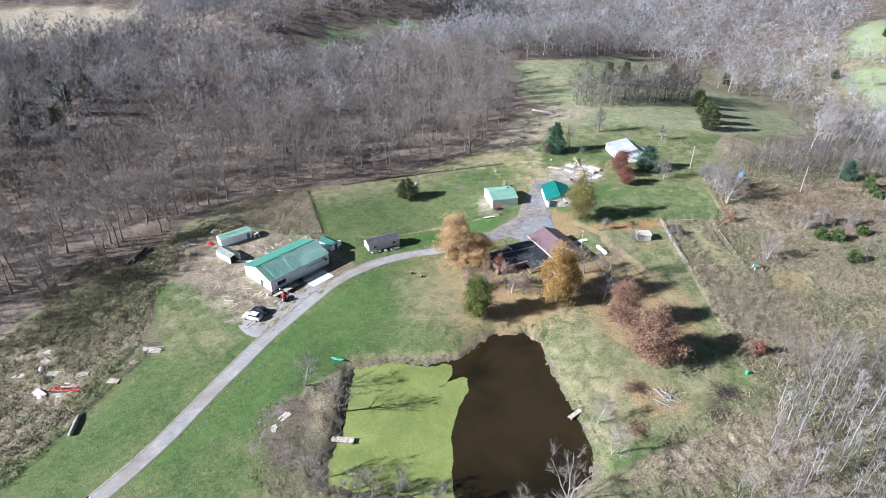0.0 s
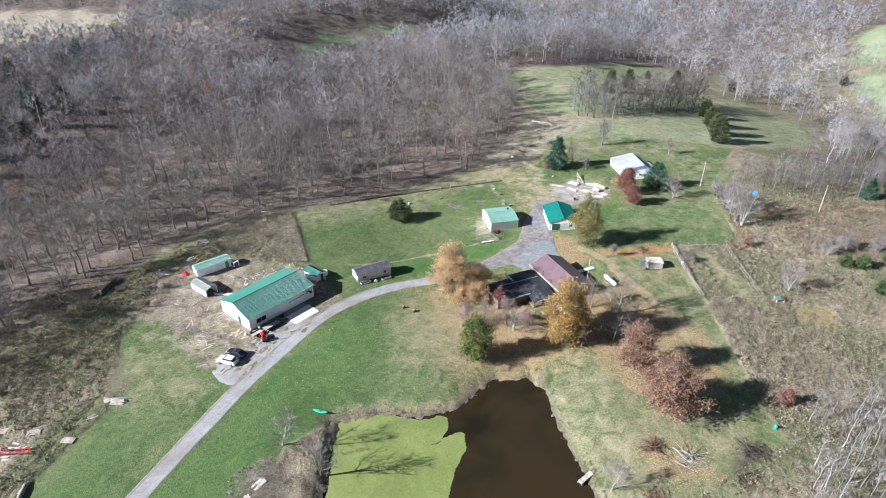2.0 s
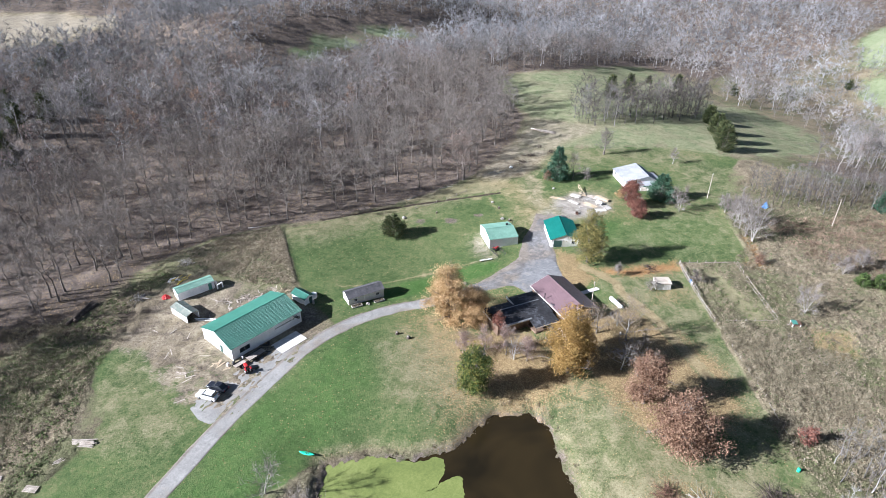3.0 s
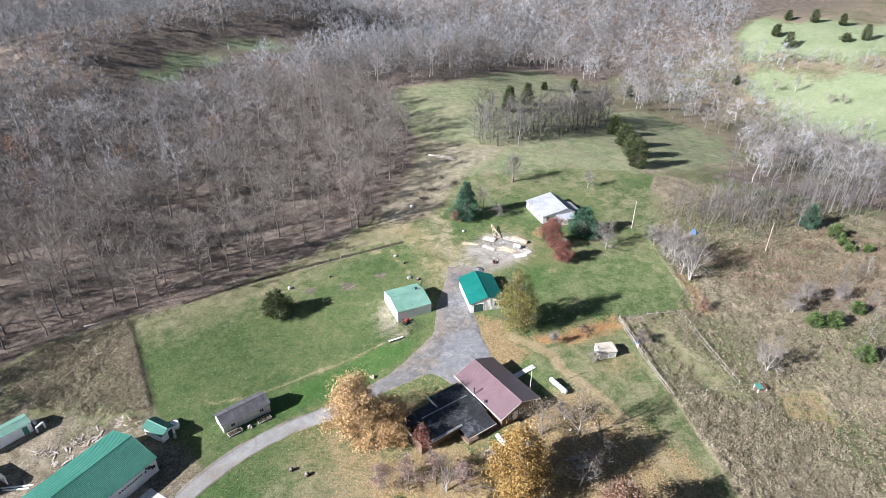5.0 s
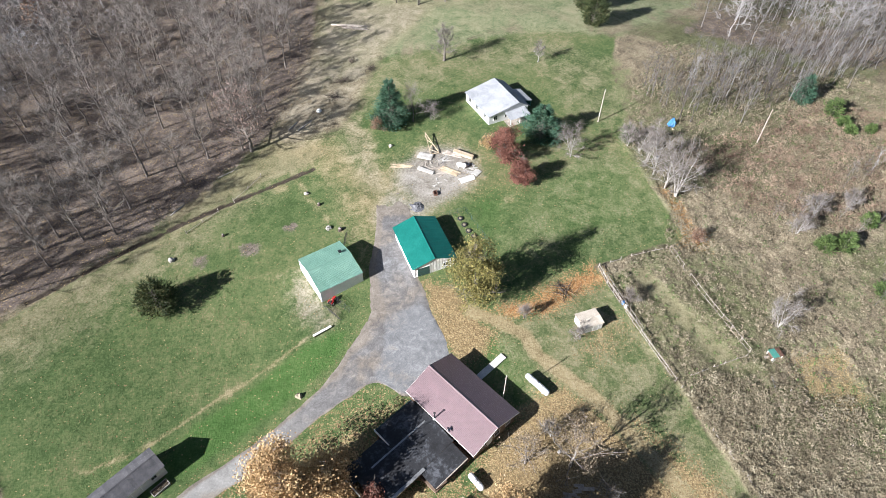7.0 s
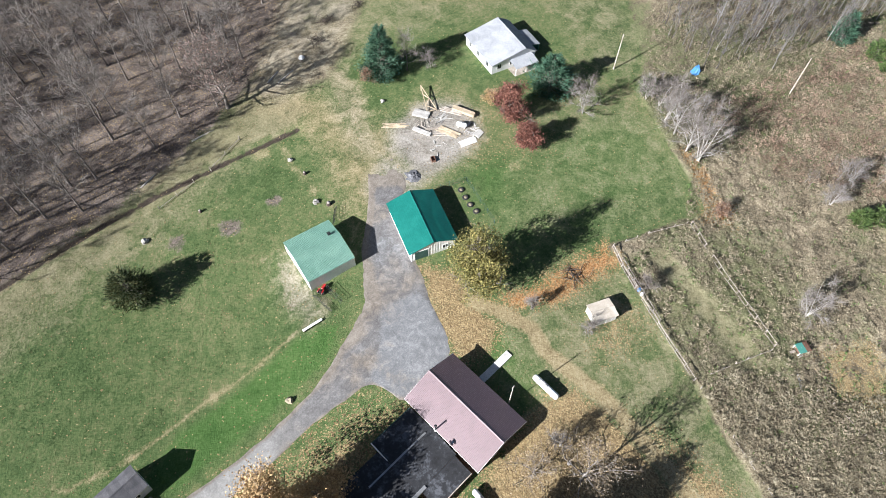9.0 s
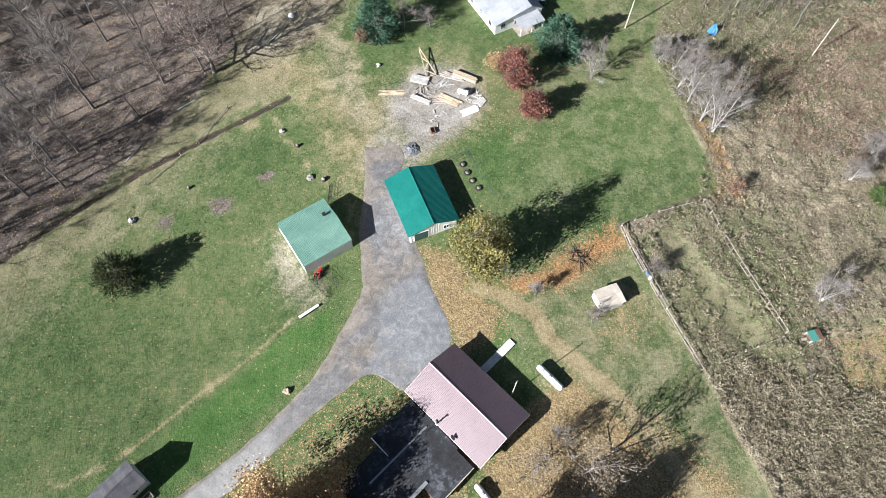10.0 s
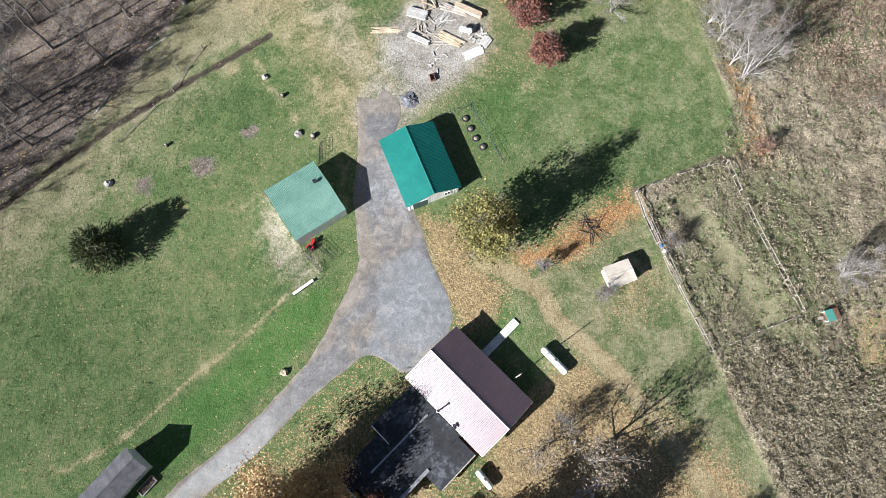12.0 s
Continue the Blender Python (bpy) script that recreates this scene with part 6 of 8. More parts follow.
part("eave_trim", boxes((78.68, 78.8, 127.4, 130.85, 0.78, 1.35)), M["trim"], annex, "white edge trim")
part("eave_trim", boxes((70.85, 70.98, 124.6, 128.2, 0.7, 1.1)), M["trim"], annex, "white edge trim")
part("eave_trim", boxes((78.8, 86.3, 130.8, 130.92, 0.62, 0.82)), M["trim_dark"], annex)
part("wall", boxes((71.3, 86.9, 121.7, 121.85, -2.2, 0.62)), M["siding_brown"], annex)
part("wall", boxes((71.3, 71.45, 121.85, 129.1, -2.4, 0.72)), M["siding_brown"], annex)
part("wall", boxes((71.45, 78.8, 128.95, 129.1, -2.4, 0.7)), M["siding_brown"], annex)
part("wall", boxes((78.8, 86.9, 130.3, 130.45, -2.4, 0.72)), M["siding_brown"], annex)
# porch posts and floor painted dark brown in place of tree shade
for x in (79.6, 82.7, 85.8):
    part("porch_post", boxes((x - 0.07, x + 0.07, 118.3, 118.44, -2.4, 0.25)), M["siding_brown"], annex)
part("porch_floor", boxes((79.4, 86.9, 118.1, 121.7, -2.4, -0.95)), M["siding_brown"], annex)

# garage with the mint roof
garage = thing("garage", "white metal garage with a faded stained roof", "garage", pose(94.1, 162.0, -2.0, 0, 0, -11))
walls(garage, 8.6, 9.3, 2.6, 3.7, M["siding_white"])
gable_roof(garage, 8.6, 9.3, 2.6, 3.7, M["roof_mint"], 0.12, 0.1)
trims(garage, 8.6, 9.3, 2.6, M["trim"])
door(garage, 4.3, 0.5, 0, 3.0, 2.3, "e", M["siding_white"], 4, "white overhead door")
vent = part("roof_vent", boxes((2.6, 3.0, 1.1, 1.5, 3.3, 3.85)), M["black"], garage, "small dark roof vent")
part("vent_cap", boxes((2.5, 3.1, 1.0, 1.6, 3.86, 3.92)), M["black"], vent)

# garage with the teal roof
garage2 = thing("garage", "garage with a deep teal metal roof and white siding", "garage", pose(110.5, 153.7, -1.1, 0, 0, 67))
walls(garage2, 11.3, 8.2, 2.5, 4.0, M["siding_white"])
gable_roof(garage2, 11.3, 8.2, 2.5, 4.0, M["roof_teal"], 0.42, 0.3)
for i in range(27):
    y = -3.9 + i * 0.3
    part("batten", boxes((-5.7, -5.64, y, y + 0.06, 0, 2.55 + 1.4 * (1 - abs(y + 0.03) / 4.1))), M["siding_grey"], garage2)
door(garage2, -5.7, 2.2, 0, 2.4, 2.2, "w", M["trim_dark"], 4, "dark overhead door")
window(garage2, -5.72, -2.2, 1.0, 0.9, 0.9, "w")

# barn
barn = thing("barn", "long white metal barn with a green roof", "barn", pose(20.2, 147.1, -1.75, 0, 0, 24.5))
walls(barn, 18.7, 11.7, 3.35, 5.25, M["siding_white"])
gable_roof(barn, 18.7, 11.7, 3.35, 5.25, M["roof_green"], 0.3, 0.3)
trims(barn, 18.7, 11.7, 3.35, M["trim"])
big_door = door(barn, 4.2, -5.85, 0, 5.2, 2.6, "s", M["siding_white"], 4, "white overhead door")
for i in range(9):
    part("door_light", boxes((-2.3 + i * 0.52, -1.95 + i * 0.52, -0.085, -0.05, 2.0, 2.3)), M["glass"], big_door, "dark small window")
window(barn, -6.2, -5.85, 1.0, 2.6, 1.2, "s")
window(barn, 8.6, -5.85, 1.3, 0.7, 0.8, "s")
door(barn, -9.35, -1.6, 0, 1.1, 2.1, "w", M["trim_dark"])
for i in range(5):
    bm = bmesh.new()
    beam(bm, (6.9 + 0.24 * i, -5.97, 2.0 + 0.25 * ((i * 3) % 4)), (7.15 + 0.3 * i, -6.05, 2.3 + 0.2 * ((i * 2) % 4)), 0.3, 0.05)
    part("wall_ornament", bm, M["black"], barn, "dark metal wall ornament")
slab = part("concrete_slab", boxes((-3.4, 3.6, -2.1, 2.1, -0.45, 0.12), bevel=0.03), M["concrete"])
slab.matrix_basis = pose(26.6, 139.2, max(z_at(26.6 + a, 139.2 + b) for a in (-4, 0, 4) for b in (-3, 0, 3)) - 0.02, 0, 0, 24.5)
tagged(slab, "pale concrete slab in front of the barn door", "concrete slab")
annex2 = thing("shed", "small shed with a green metal roof behind the barn", "shed", pose(33.6, 154.2, z_at(33, 154), 0, 0, -62))
walls(annex2, 4.8, 2.8, 2.0, 2.7, M["siding_white"])
gable_roof(annex2, 4.8, 2.8, 2.0, 2.7, M["roof_green"], 0.25, 0.2)
door(annex2, 2.4, 0.4, 0, 1.0, 1.9, "e", M["trim_dark"])

# white house
white_house = thing("house", "white single-storey house with a pale metal roof", "house", pose(155.6, 176.0, -0.7, 0, 0, 73))
walls(white_house, 11.2, 10.8, 2.5, 4.1, M["siding_white"], off=2.6)
gable_roof(white_house, 11.2, 10.8, 2.5, 4.1, M["roof_white"], 0.35, 0.3, off=2.6)
for x in (-3.6, 0.2, 3.6):
    window(white_house, x, 5.4, 0.9, 0.9, 1.2, "n")
for y in (-3.2, 0.5, 3.6):
    window(white_house, -5.6, y, 0.9, 0.9, 1.2, "w")
door(white_house, -5.6, -1.6, 0.1, 0.9, 2.0, "w", M["siding_green"])
porch = part("porch_roof", bmesh.new(), M["roof_white"], white_house, "lower white porch roof")
me_p = ribbed_panel("roof_panel", 0.92, 3.2, M["roof_white"])
for i in range(6):
    link("roof_panel", me_p, porch, "", Matrix.Translation((-8.6, 1.2 - i * 0.925, 2.0)) @ Matrix.Rotation(radians(-90), 4, "Z") @ Matrix.Rotation(radians(7), 4, "X"))
for y in (1.0, -1.6, -4.2):
    part("porch_post", boxes((-8.4, -8.28, y, y + 0.12, -0.3, 2.0)), M["trim"], white_house)
part("porch_floor", boxes((-8.5, -5.62, -4.4, 1.3, -0.4, 0.15)), M["lumber_old"], white_house)
lean = part("lean_to_roof", bmesh.new(), M["roof_white"], white_house, "grey shed roof on the east side")
me_p = ribbed_panel("roof_panel", 0.92, 2.6, M["roof_white"])
for i in range(6):
    link("roof_panel", me_p, lean, "", Matrix.Translation((-3.6 + i * 0.925, -8.0, 1.75)) @ Matrix.Rotation(radians(13), 4, "X"))
part("wall", boxes((-3.5, 1.8, -7.8, -7.66, -0.5, 1.75)), M["siding_green"], white_house, "teal painted wall")

shed = thing("shed", "long shed with dark grey shingles and pale walls", "shed", pose(48.2, 150.2, z_at(48, 149), 0, 0, 4.5))
walls(shed, 9.6, 3.8, 2.2, 3.1, M["siding_grey"])
gable_roof(shed, 9.6, 3.8, 2.2, 3.1, M["shingle_grey"], 0.25, 0.2, panel=0.6, ribbed=False)
for x in (-2.9, 3.0):
    window(shed, x, -1.9, 0.8, 0.8, 0.8, "s")
door(shed, 0.2, -1.9, 0, 1.4, 1.9, "s", M["siding_grey"])

trailer = thing("trailer_shed", "white trailer shed with a mint green metal roof", "shed", pose(9.3, 169.2, z_at(9, 169), 0, 0, 14.5))
walls(trailer, 9.3, 3.2, 2.3, 2.8, M["siding_white"])
gable_roof(trailer, 9.3, 3.2, 2.3, 2.8, M["roof_mint"], 0.15, 0.1)
door(trailer, 4.65, 0.2, 0.1, 1.2, 1.9, "e", M["trim_dark"])
door(trailer, 3.5, -1.6, 0.1, 0.9, 1.9, "s", M["siding_green"])

hut = thing("shed", "small pale garden shed beside the fence", "shed", pose(119, 120.7, -0.6, 0, 0, -25))
walls(hut, 3.8, 3.0, 1.8, 1.95, M["siding_grey"])
gable_roof(hut, 3.8, 3.0, 1.8, 1.95, M["hut_roof"], 0.2, 0.15, panel=0.7, ribbed=False)
door(hut, 0.6, -1.5, 0, 0.9, 1.7, "s", M["siding_grey"])

carport = thing("carport", "open-ended metal shelter with a faded stained roof", "shelter", pose(6.2, 159.7, z_at(6, 160), 0, 0, -62.5))
walls(carport, 6.6, 3.2, 1.9, 2.4, M["siding_white"], sides="snw")
gable_roof(carport, 6.6, 3.2, 1.9, 2.4, M["carport_roof"], 0.15, 0.1)


# ---- things in the yards ----
def propane_tank(x, y, rz, ln, r, label):
    t = thing("propane_tank", label, "propane tank", on_ground(x, y, rz))
    h = ln / 2
    body = part("tank", spin([(0, -h), (r * 0.5, -h + 0.05), (r * 0.85, -h + r * 0.35), (r, -h + r * 0.8), (r, h - r * 0.8), (r * 0.85, h - r * 0.35), (r * 0.5, h - 0.05), (0, h)], 18, "X"), M["tank"], t, "", pose(0, 0, r + 0.25))
    part("dome", spin([(0.22, 0), (0.22, 0.18), (0.1, 0.28), (0, 0.28)], 12), M["steel"], body, "grey valve dome", pose(0, 0, r - 0.03))
    for s in (-1, 1):
        part("weld_band", spin([(r + 0.012, -0.03), (r + 0.012, 0.03), (r - 0.02, 0.03), (r - 0.02, -0.03)], 18, "X"), M["steel"], body, "", pose(s * ln * 0.2, 0, 0))
        part("leg", boxes((s * ln * 0.28 - 0.1, s * ln * 0.28 + 0.1, -r * 0.7, r * 0.7, -0.15, 0.34)), M["concrete"], t)
    return t


propane_tank(103.1, 119.0, 88, 4.9, 0.52, "large white propane tank lying on the lawn")
propane_tank(84.6, 115.0, 85, 3.1, 0.47, "white propane tank beside the house addition")


def pole(x, y, h, r, label, lean=(0, 0), arm=False):
    t = thing("utility_pole", label, "utility pole", on_ground(x, y, 0, -0.2))
    bm = bmesh.new()
    beam(bm, (0, 0, 0), (lean[0], lean[1], h), 2 * r, sides=10, taper=0.7)
    part("pole", bm, M["lumber_old"], t)
    bm = bmesh.new()
    beam(bm, (lean[0] - 0.3, lean[1], h - 0.4), (lean[0] + 0.3, lean[1], h - 0.4), 0.09)
    part("crossarm", bm, M["lumber_old"], t)
    part("insulator", spin([(0, 0), (0.05, 0), (0.06, 0.1), (0.03, 0.16), (0, 0.16)], 8), M["steel"], t, "", pose(lean[0], lean[1], h))
    return t


pole(97.4, 121.3, 7.6, 0.09, "slim pale service pole beside the house")
pole(168.9, 155.0, 9.0, 0.14, "weathered wooden utility pole at the lawn's edge")
pole(188.8, 124.5, 9.5, 0.14, "weathered wooden utility pole among dry weeds")


def plank_walk(name, label, x0, y0, x1, y1, w, n, mat, top=0.18):
    a, b = Vector((x0, y0)), Vector((x1, y1))
    rz = math.degrees(math.atan2(b.y - a.y, b.x - a.x))
    z = max(z_at(x0, y0), z_at(x1, y1))
    t = thing(name, label, name.replace("_", " "), pose(x0, y0, z, 0, 0, rz))
    ln = (b - a).length
    me = bpy.data.meshes.new("plank")
    bm = boxes((0, ln / n - 0.02, -w / 2, w / 2, top - 0.05, top), bevel=0.006)
    bm.to_mesh(me)
    bm.free()
    me.materials.append(mat)
    for i in range(n):
        link("plank", me, t, "", pose(i * ln / n, 0, 0.004 * (i % 3)))
    for s in (-1, 1):
        part("bearer", boxes((0, ln, s * w * 0.36 - 0.05, s * w * 0.36 + 0.05, -0.6, top - 0.052)), mat, t)
    return t


plank_walk("wooden_ramp", "pale wooden ramp leading from the house door", 96.2, 126.7, 103.6, 126.7, 1.2, 20, M["concrete"], 0.22)


def dock(label, x0, y0, x1, y1, w, n):
    a, b = Vector((x0, y0)), Vector((x1, y1))
    rz = math.degrees(math.atan2(b.y - a.y, b.x - a.x))
    ln = (b - a).length
    t = thing("dock", label, "dock", pose(x0, y0, WATER, 0, 0, rz))
    me = bpy.data.meshes.new("plank")
    bm = boxes((0, ln / n - 0.025, -w / 2, w / 2, 0.45, 0.5))
    bm.to_mesh(me)
    bm.free()
    me.materials.append(M["lumber_old"])
    for i in range(n):
        link("plank", me, t, "", pose(i * ln / n, 0, 0.004 * (i % 3)))
    for s in (-1, 1):
        part("bearer", boxes((0, ln, s * w * 0.4 - 0.05, s * w * 0.4 + 0.05, 0.3, 0.448)), M["lumber_old"], t)
        for x in (0.2, ln - 0.2):
            bm = bmesh.new()
            beam(bm, (x, s * w * 0.5, -1.2), (x, s * w * 0.5, 0.8), 0.12, sides=8)
            part("post", bm, M["lumber_old"], t)
    return t


dock("small weathered wooden dock on the pond's east bank", 63.6, 72.2, 60.2, 71.2, 0.9, 14)
dock("weathered grey wooden dock in the duckweed", 13.8, 86.0, 19.0, 83.0, 1.3, 20)

# kayak on the grass
kayak = thing("kayak", "bright green plastic kayak lying on the grass", "kayak", on_ground(22.4, 106.1, -39, 0.02))
bm = bmesh.new()
rings = []
for i in range(13):
    u = i / 12 * 2 - 1
    hw, top, bot = 0.38 * (1 - abs(u) ** 2.4) + 0.012, 0.24 + 0.12 * u * u, 0.16 * u ** 4
    rings.append([bm.verts.new((u * 1.55, hw * math.cos(a), bot + (top - bot) * (0.5 + 0.5 * math.sin(a)))) for a in [k * math.pi / 5 for k in range(10)]])
for a, b in zip(rings, rings[1:]):
    for k in range(10):
        bm.faces.new((a[k], a[(k + 1) % 10], b[(k + 1) % 10], b[k]))
bm.faces.new(rings[0]), bm.faces.new(rings[-1][::-1])
for f in bm.faces:
    f.smooth = True
hull = part("hull", bm, M["kayak"], kayak)
part("cockpit", spin([(0.28, 0.0), (0.3, 0.04), (0.24, 0.045), (0.22, 0.0), (0, -0.0)], 14), M["black"], hull, "black cockpit opening", pose(0.1, 0, 0.235) @ Matrix.Diagonal((1.3, 0.8, 1, 1)))


def car(label, x, y, rz, paint, suv=False):
    t = thing("car", label, "car", on_ground(x, y, rz, 0.06))
    h = 0.2 if suv else 0.0
    low = [(-2.3, 0.35), (-2.3, 0.8 + h), (-1.5, 0.95 + h), (0.85, 0.95 + h), (2.1, 0.82 + h * 0.7), (2.35, 0.6), (2.35, 0.32), (1.9, 0.24), (-2.1, 0.24)]
    bm = prism(bmesh.new(), low, -0.88, 0.88)
    bmesh.ops.bevel(bm, geom=bm.edges[:], offset=0.06, segments=2, affect="EDGES")
    part("body", bm, paint, t)
    bm = prism(bmesh.new(), [(-2.0 if suv else -1.75, 0.9 + h), (-1.75 if suv else -1.15, 1.42 + h), (0.15, 1.45 + h), (0.95, 0.92 + h)], -0.74, 0.74)
    bmesh.ops.bevel(bm, geom=bm.edges[:], offset=0.05, segments=1, affect="EDGES")
    cabin = part("cabin", bm, M["glass"], t, "dark glazed cabin")
    part("roof", boxes((-1.65 if suv else -1.1, 0.15, -0.72, 0.72, 1.42 + h, 1.48 + h), bevel=0.02), paint, cabin)
    for sx_ in (-1.45, 1.45):
        for sy_ in (-0.86, 0.86):
            w = part("wheel", spin([(0.0, -0.1), (0.31, -0.1), (0.34, -0.06), (0.34, 0.06), (0.31, 0.1), (0, 0.1)], 16, "Y"), M["tyre"], t, "black tyre", pose(sx_, sy_, 0.34))
            part("rim", spin([(0, -0.115), (0.2, -0.112), (0.21, 0.112), (0, 0.115)], 12, "Y"), M["steel"], w)
    for s in (-0.62, 0.62):
        part("headlight", boxes((2.2, 2.33, s - 0.17, s + 0.17, 0.62 + h * 0.5, 0.76 + h * 0.5), bevel=0.02), M["trim"], t, "clear headlight")
        part("tail_light", boxes((-2.33, -2.25, s - 0.12, s + 0.12, 0.6 + h, 0.78 + h), bevel=0.02), M["red"], t, "red tail light")
    for s in (-1, 1):
        part("mirror", boxes((0.65, 0.8, s * 0.96 - 0.08, s * 0.96 + 0.08, 0.95 + h, 1.08 + h), bevel=0.02), paint, t)
    return t


car("white sport utility car parked on gravel", 7.6, 128.3, 138, M["car_white"], True)
car("dark car parked on gravel beside the white car", 9.8, 130.1, 135, M["car_black"])


def tractor(label, x, y, rz, paint, s=1.0):
    t = thing("tractor", label, "tractor", on_ground(x, y, rz, 0.02) @ Matrix.Scale(s, 4))
    part("hood", boxes((0.1, 1.35, -0.3, 0.3, 0.55, 1.05), bevel=0.07), paint, t)
    part("chassis", boxes((-0.9, 1.2, -0.2, 0.2, 0.38, 0.56)), M["black"], t)
    seat = part("seat", boxes((-0.65, -0.2, -0.24, 0.24, 0.75, 0.86), (-0.72, -0.62, -0.24, 0.24, 0.86, 1.2), bevel=0.03), M["black"], t)
    bm = bmesh.new()
    beam(bm, (0.15, 0, 0.9), (-0.05, 0, 1.2), 0.04, sides=6)
    part("steering_column", bm, M["black"], t)
    part("steering_wheel", spin([(0.17, -0.015), (0.2, 0), (0.17, 0.015), (0.15, 0)], 12), M["black"], t, "", pose(-0.06, 0, 1.2, 0, -30, 0))
    for s_ in (-1, 1):
        part("fender", boxes((-0.95, -0.05, s_ * 0.5 - 0.15, s_ * 0.5 + 0.15, 0.98, 1.05), bevel=0.03), paint, t)
        w = part("wheel", spin([(0, -0.14), (0.4, -0.14), (0.48, -0.1), (0.48, 0.1), (0.4, 0.14), (0, 0.14)], 16, "Y"), M["tyre"], t, "large rear tyre", pose(-0.5, s_ * 0.52, 0.48))
        part("rim", spin([(0, -0.15), (0.24, -0.15), (0.24, 0.15), (0, 0.15)], 10, "Y"), M["trim"], w)
        part("wheel", spin([(0, -0.09), (0.26, -0.09), (0.3, -0.05), (0.3, 0.05), (0.26, 0.09), (0, 0.09)], 14, "Y"), M["tyre"], t, "small front tyre", pose(1.05, s_ * 0.45, 0.3))
    bm = bmesh.new()
    for s_ in (-0.45, 0.45):
        beam(bm, (-0.85, s_, 0.9), (-0.85, s_, 1.9), 0.06)
    beam(bm, (-0.85, -0.48, 1.9), (-0.85, 0.48, 1.9), 0.06)
    part("roll_bar", bm, M["black"], t)
    return t


tractor("red compact tractor parked on the barn apron", 16.4, 133.2, 100, M["red"], 1.15)
tractor("red riding mower beside the white garage", 90.2, 156.8, 20, M["red"], 0.8)


def flat_trailer(label, x, y, rz, ln, w):
    t = thing("utility_trailer", label, "trailer", on_ground(x, y, rz))
    deck = part("deck", boxes((-ln / 2, ln / 2, -w / 2, w / 2, 0.55, 0.62)), M["lumber_old"], t, "worn plank deck")
    for s in (-1, 1):
        part("rail", boxes((-ln / 2, ln / 2, s * w / 2 - 0.03, s * w / 2 + 0.03, 0.62, 0.8)), M["black"], t)
        part("wheel", spin([(0, -0.1), (0.3, -0.1), (0.34, 0), (0.3, 0.1), (0, 0.1)], 14, "Y"), M["tyre"], t, "", pose(-0.3, s * (w / 2 + 0.15), 0.34))
    bm = bmesh.new()
    beam(bm, (ln / 2, -w / 2, 0.55), (ln / 2 + 1.2, 0, 0.5), 0.08)
    beam(bm, (ln / 2, w / 2, 0.55), (ln / 2 + 1.2, 0, 0.5), 0.08)
    part("tongue", bm, M["black"], t)
    return t


flat_trailer("dark flat utility trailer beside the barn wall", 18.9, 137.3, 25, 4.2, 1.8)
flat_trailer("small black trailer loaded beside the barn", 15.2, 135.6, 25, 2.6, 1.4)


def board_pile(label, x, y, rz, n, ln, w, mat, seed, spread=0.5, name="lumber_pile", th=0.06, dz=0.0):
    """Loose boards lying on one another, each at its own angle."""
    g = random.Random(seed)
    t = thing(name, label, name.replace("_", " "), on_ground(x, y, rz, dz))
    me = bpy.data.meshes.new("board")
    bm = boxes((-ln / 2, ln / 2, -w / 2, w / 2, 0, th), bevel=0.008)
    bm.to_mesh(me)
    bm.free()
    me.materials.append(mat)
    for i in range(n):
        if spread >= 0.5:  # thrown down anyhow
            a, d = g.uniform(0, 6.28), spread * 2.6 * math.sqrt(g.random())
            link("board", me, t, "", pose(d * math.cos(a), d * math.sin(a), 0.02 + 0.012 * i, g.uniform(-4, 4), g.uniform(-3, 3), g.uniform(0, 180) if ln < 2 else g.gauss(0, 24)) @ Matrix.Diagonal((g.uniform(0.5, 1.15), g.uniform(0.6, 1.3), 1, 1)))
            continue
        link("board", me, t, "", pose(g.uniform(-0.3, 0.3) * spread * 2, (i / max(1, n - 1) - 0.5) * spread * 3.2 * (1 if i % 2 else 0.8), 0.02 + (i // 4) * th + 0.01 * (i % 4), 0, 0, g.uniform(-8, 8) * spread * 2) @ Matrix.Diagonal((g.uniform(0.7, 1.1), 1, 1, 1)))
    return t


def stack(label, x, y, rz, layers, per, ln, w, mat, name="lumber_stack", th=0.1):
    t = thing(name, label, name.replace("_", " "), on_ground(x, y, rz))
    me = bpy.data.meshes.new("board")
    bm = boxes((-ln / 2, ln / 2, 0, w - 0.03, 0, th - 0.012), bevel=0.006)
    bm.to_mesh(me)
    bm.free()
    me.materials.append(mat)
    for s in (-0.35, 0.35):
        part("bearer", boxes((s * ln - 0.06, s * ln + 0.06, -per * w / 2, per * w / 2, -0.1, 0.1)), M["lumber_old"], t)
    for k in range(layers):
        for i in range(per):
            link("board", me, t, "", pose(0.12 * ((i * 7 + k * 3) % 5 - 2) / 2, -per * w / 2 + i * w, 0.1 + k * th))
    return t


# building materials north of the teal garage
board_pile("loose pale timber boards on bare ground", 124.2, 175.8, -48, 8, 5.0, 0.2, M["lumber"], 1, 0.35)
stack("stack of pale roof boards on the ground", 130.0, 174.2, -62, 4, 8, 3.2, 0.22, M["sheet"])
stack("stacked long fresh timber beams", 136.4, 168.4, -72, 4, 4, 4.8, 0.26, M["lumber"], th=0.16)
board_pile("loose long timbers beside the stack", 134.8, 170.4, -66, 6, 4.4, 0.24, M["lumber_old"], 5, 0.3, th=0.16)
board_pile("loose fresh timber boards in a heap", 130.3, 166.8, -78, 14, 4.6, 0.2, M["lumber"], 2, 0.45)
board_pile("crossed old boards in a heap", 129.0, 168.4, -30, 10, 3.4, 0.2, M["lumber_old"], 6, 0.5)
board_pile("crossed pale boards in a heap", 132.2, 170.6, 10, 10, 2.8, 0.2, M["sheet"], 7, 0.5)
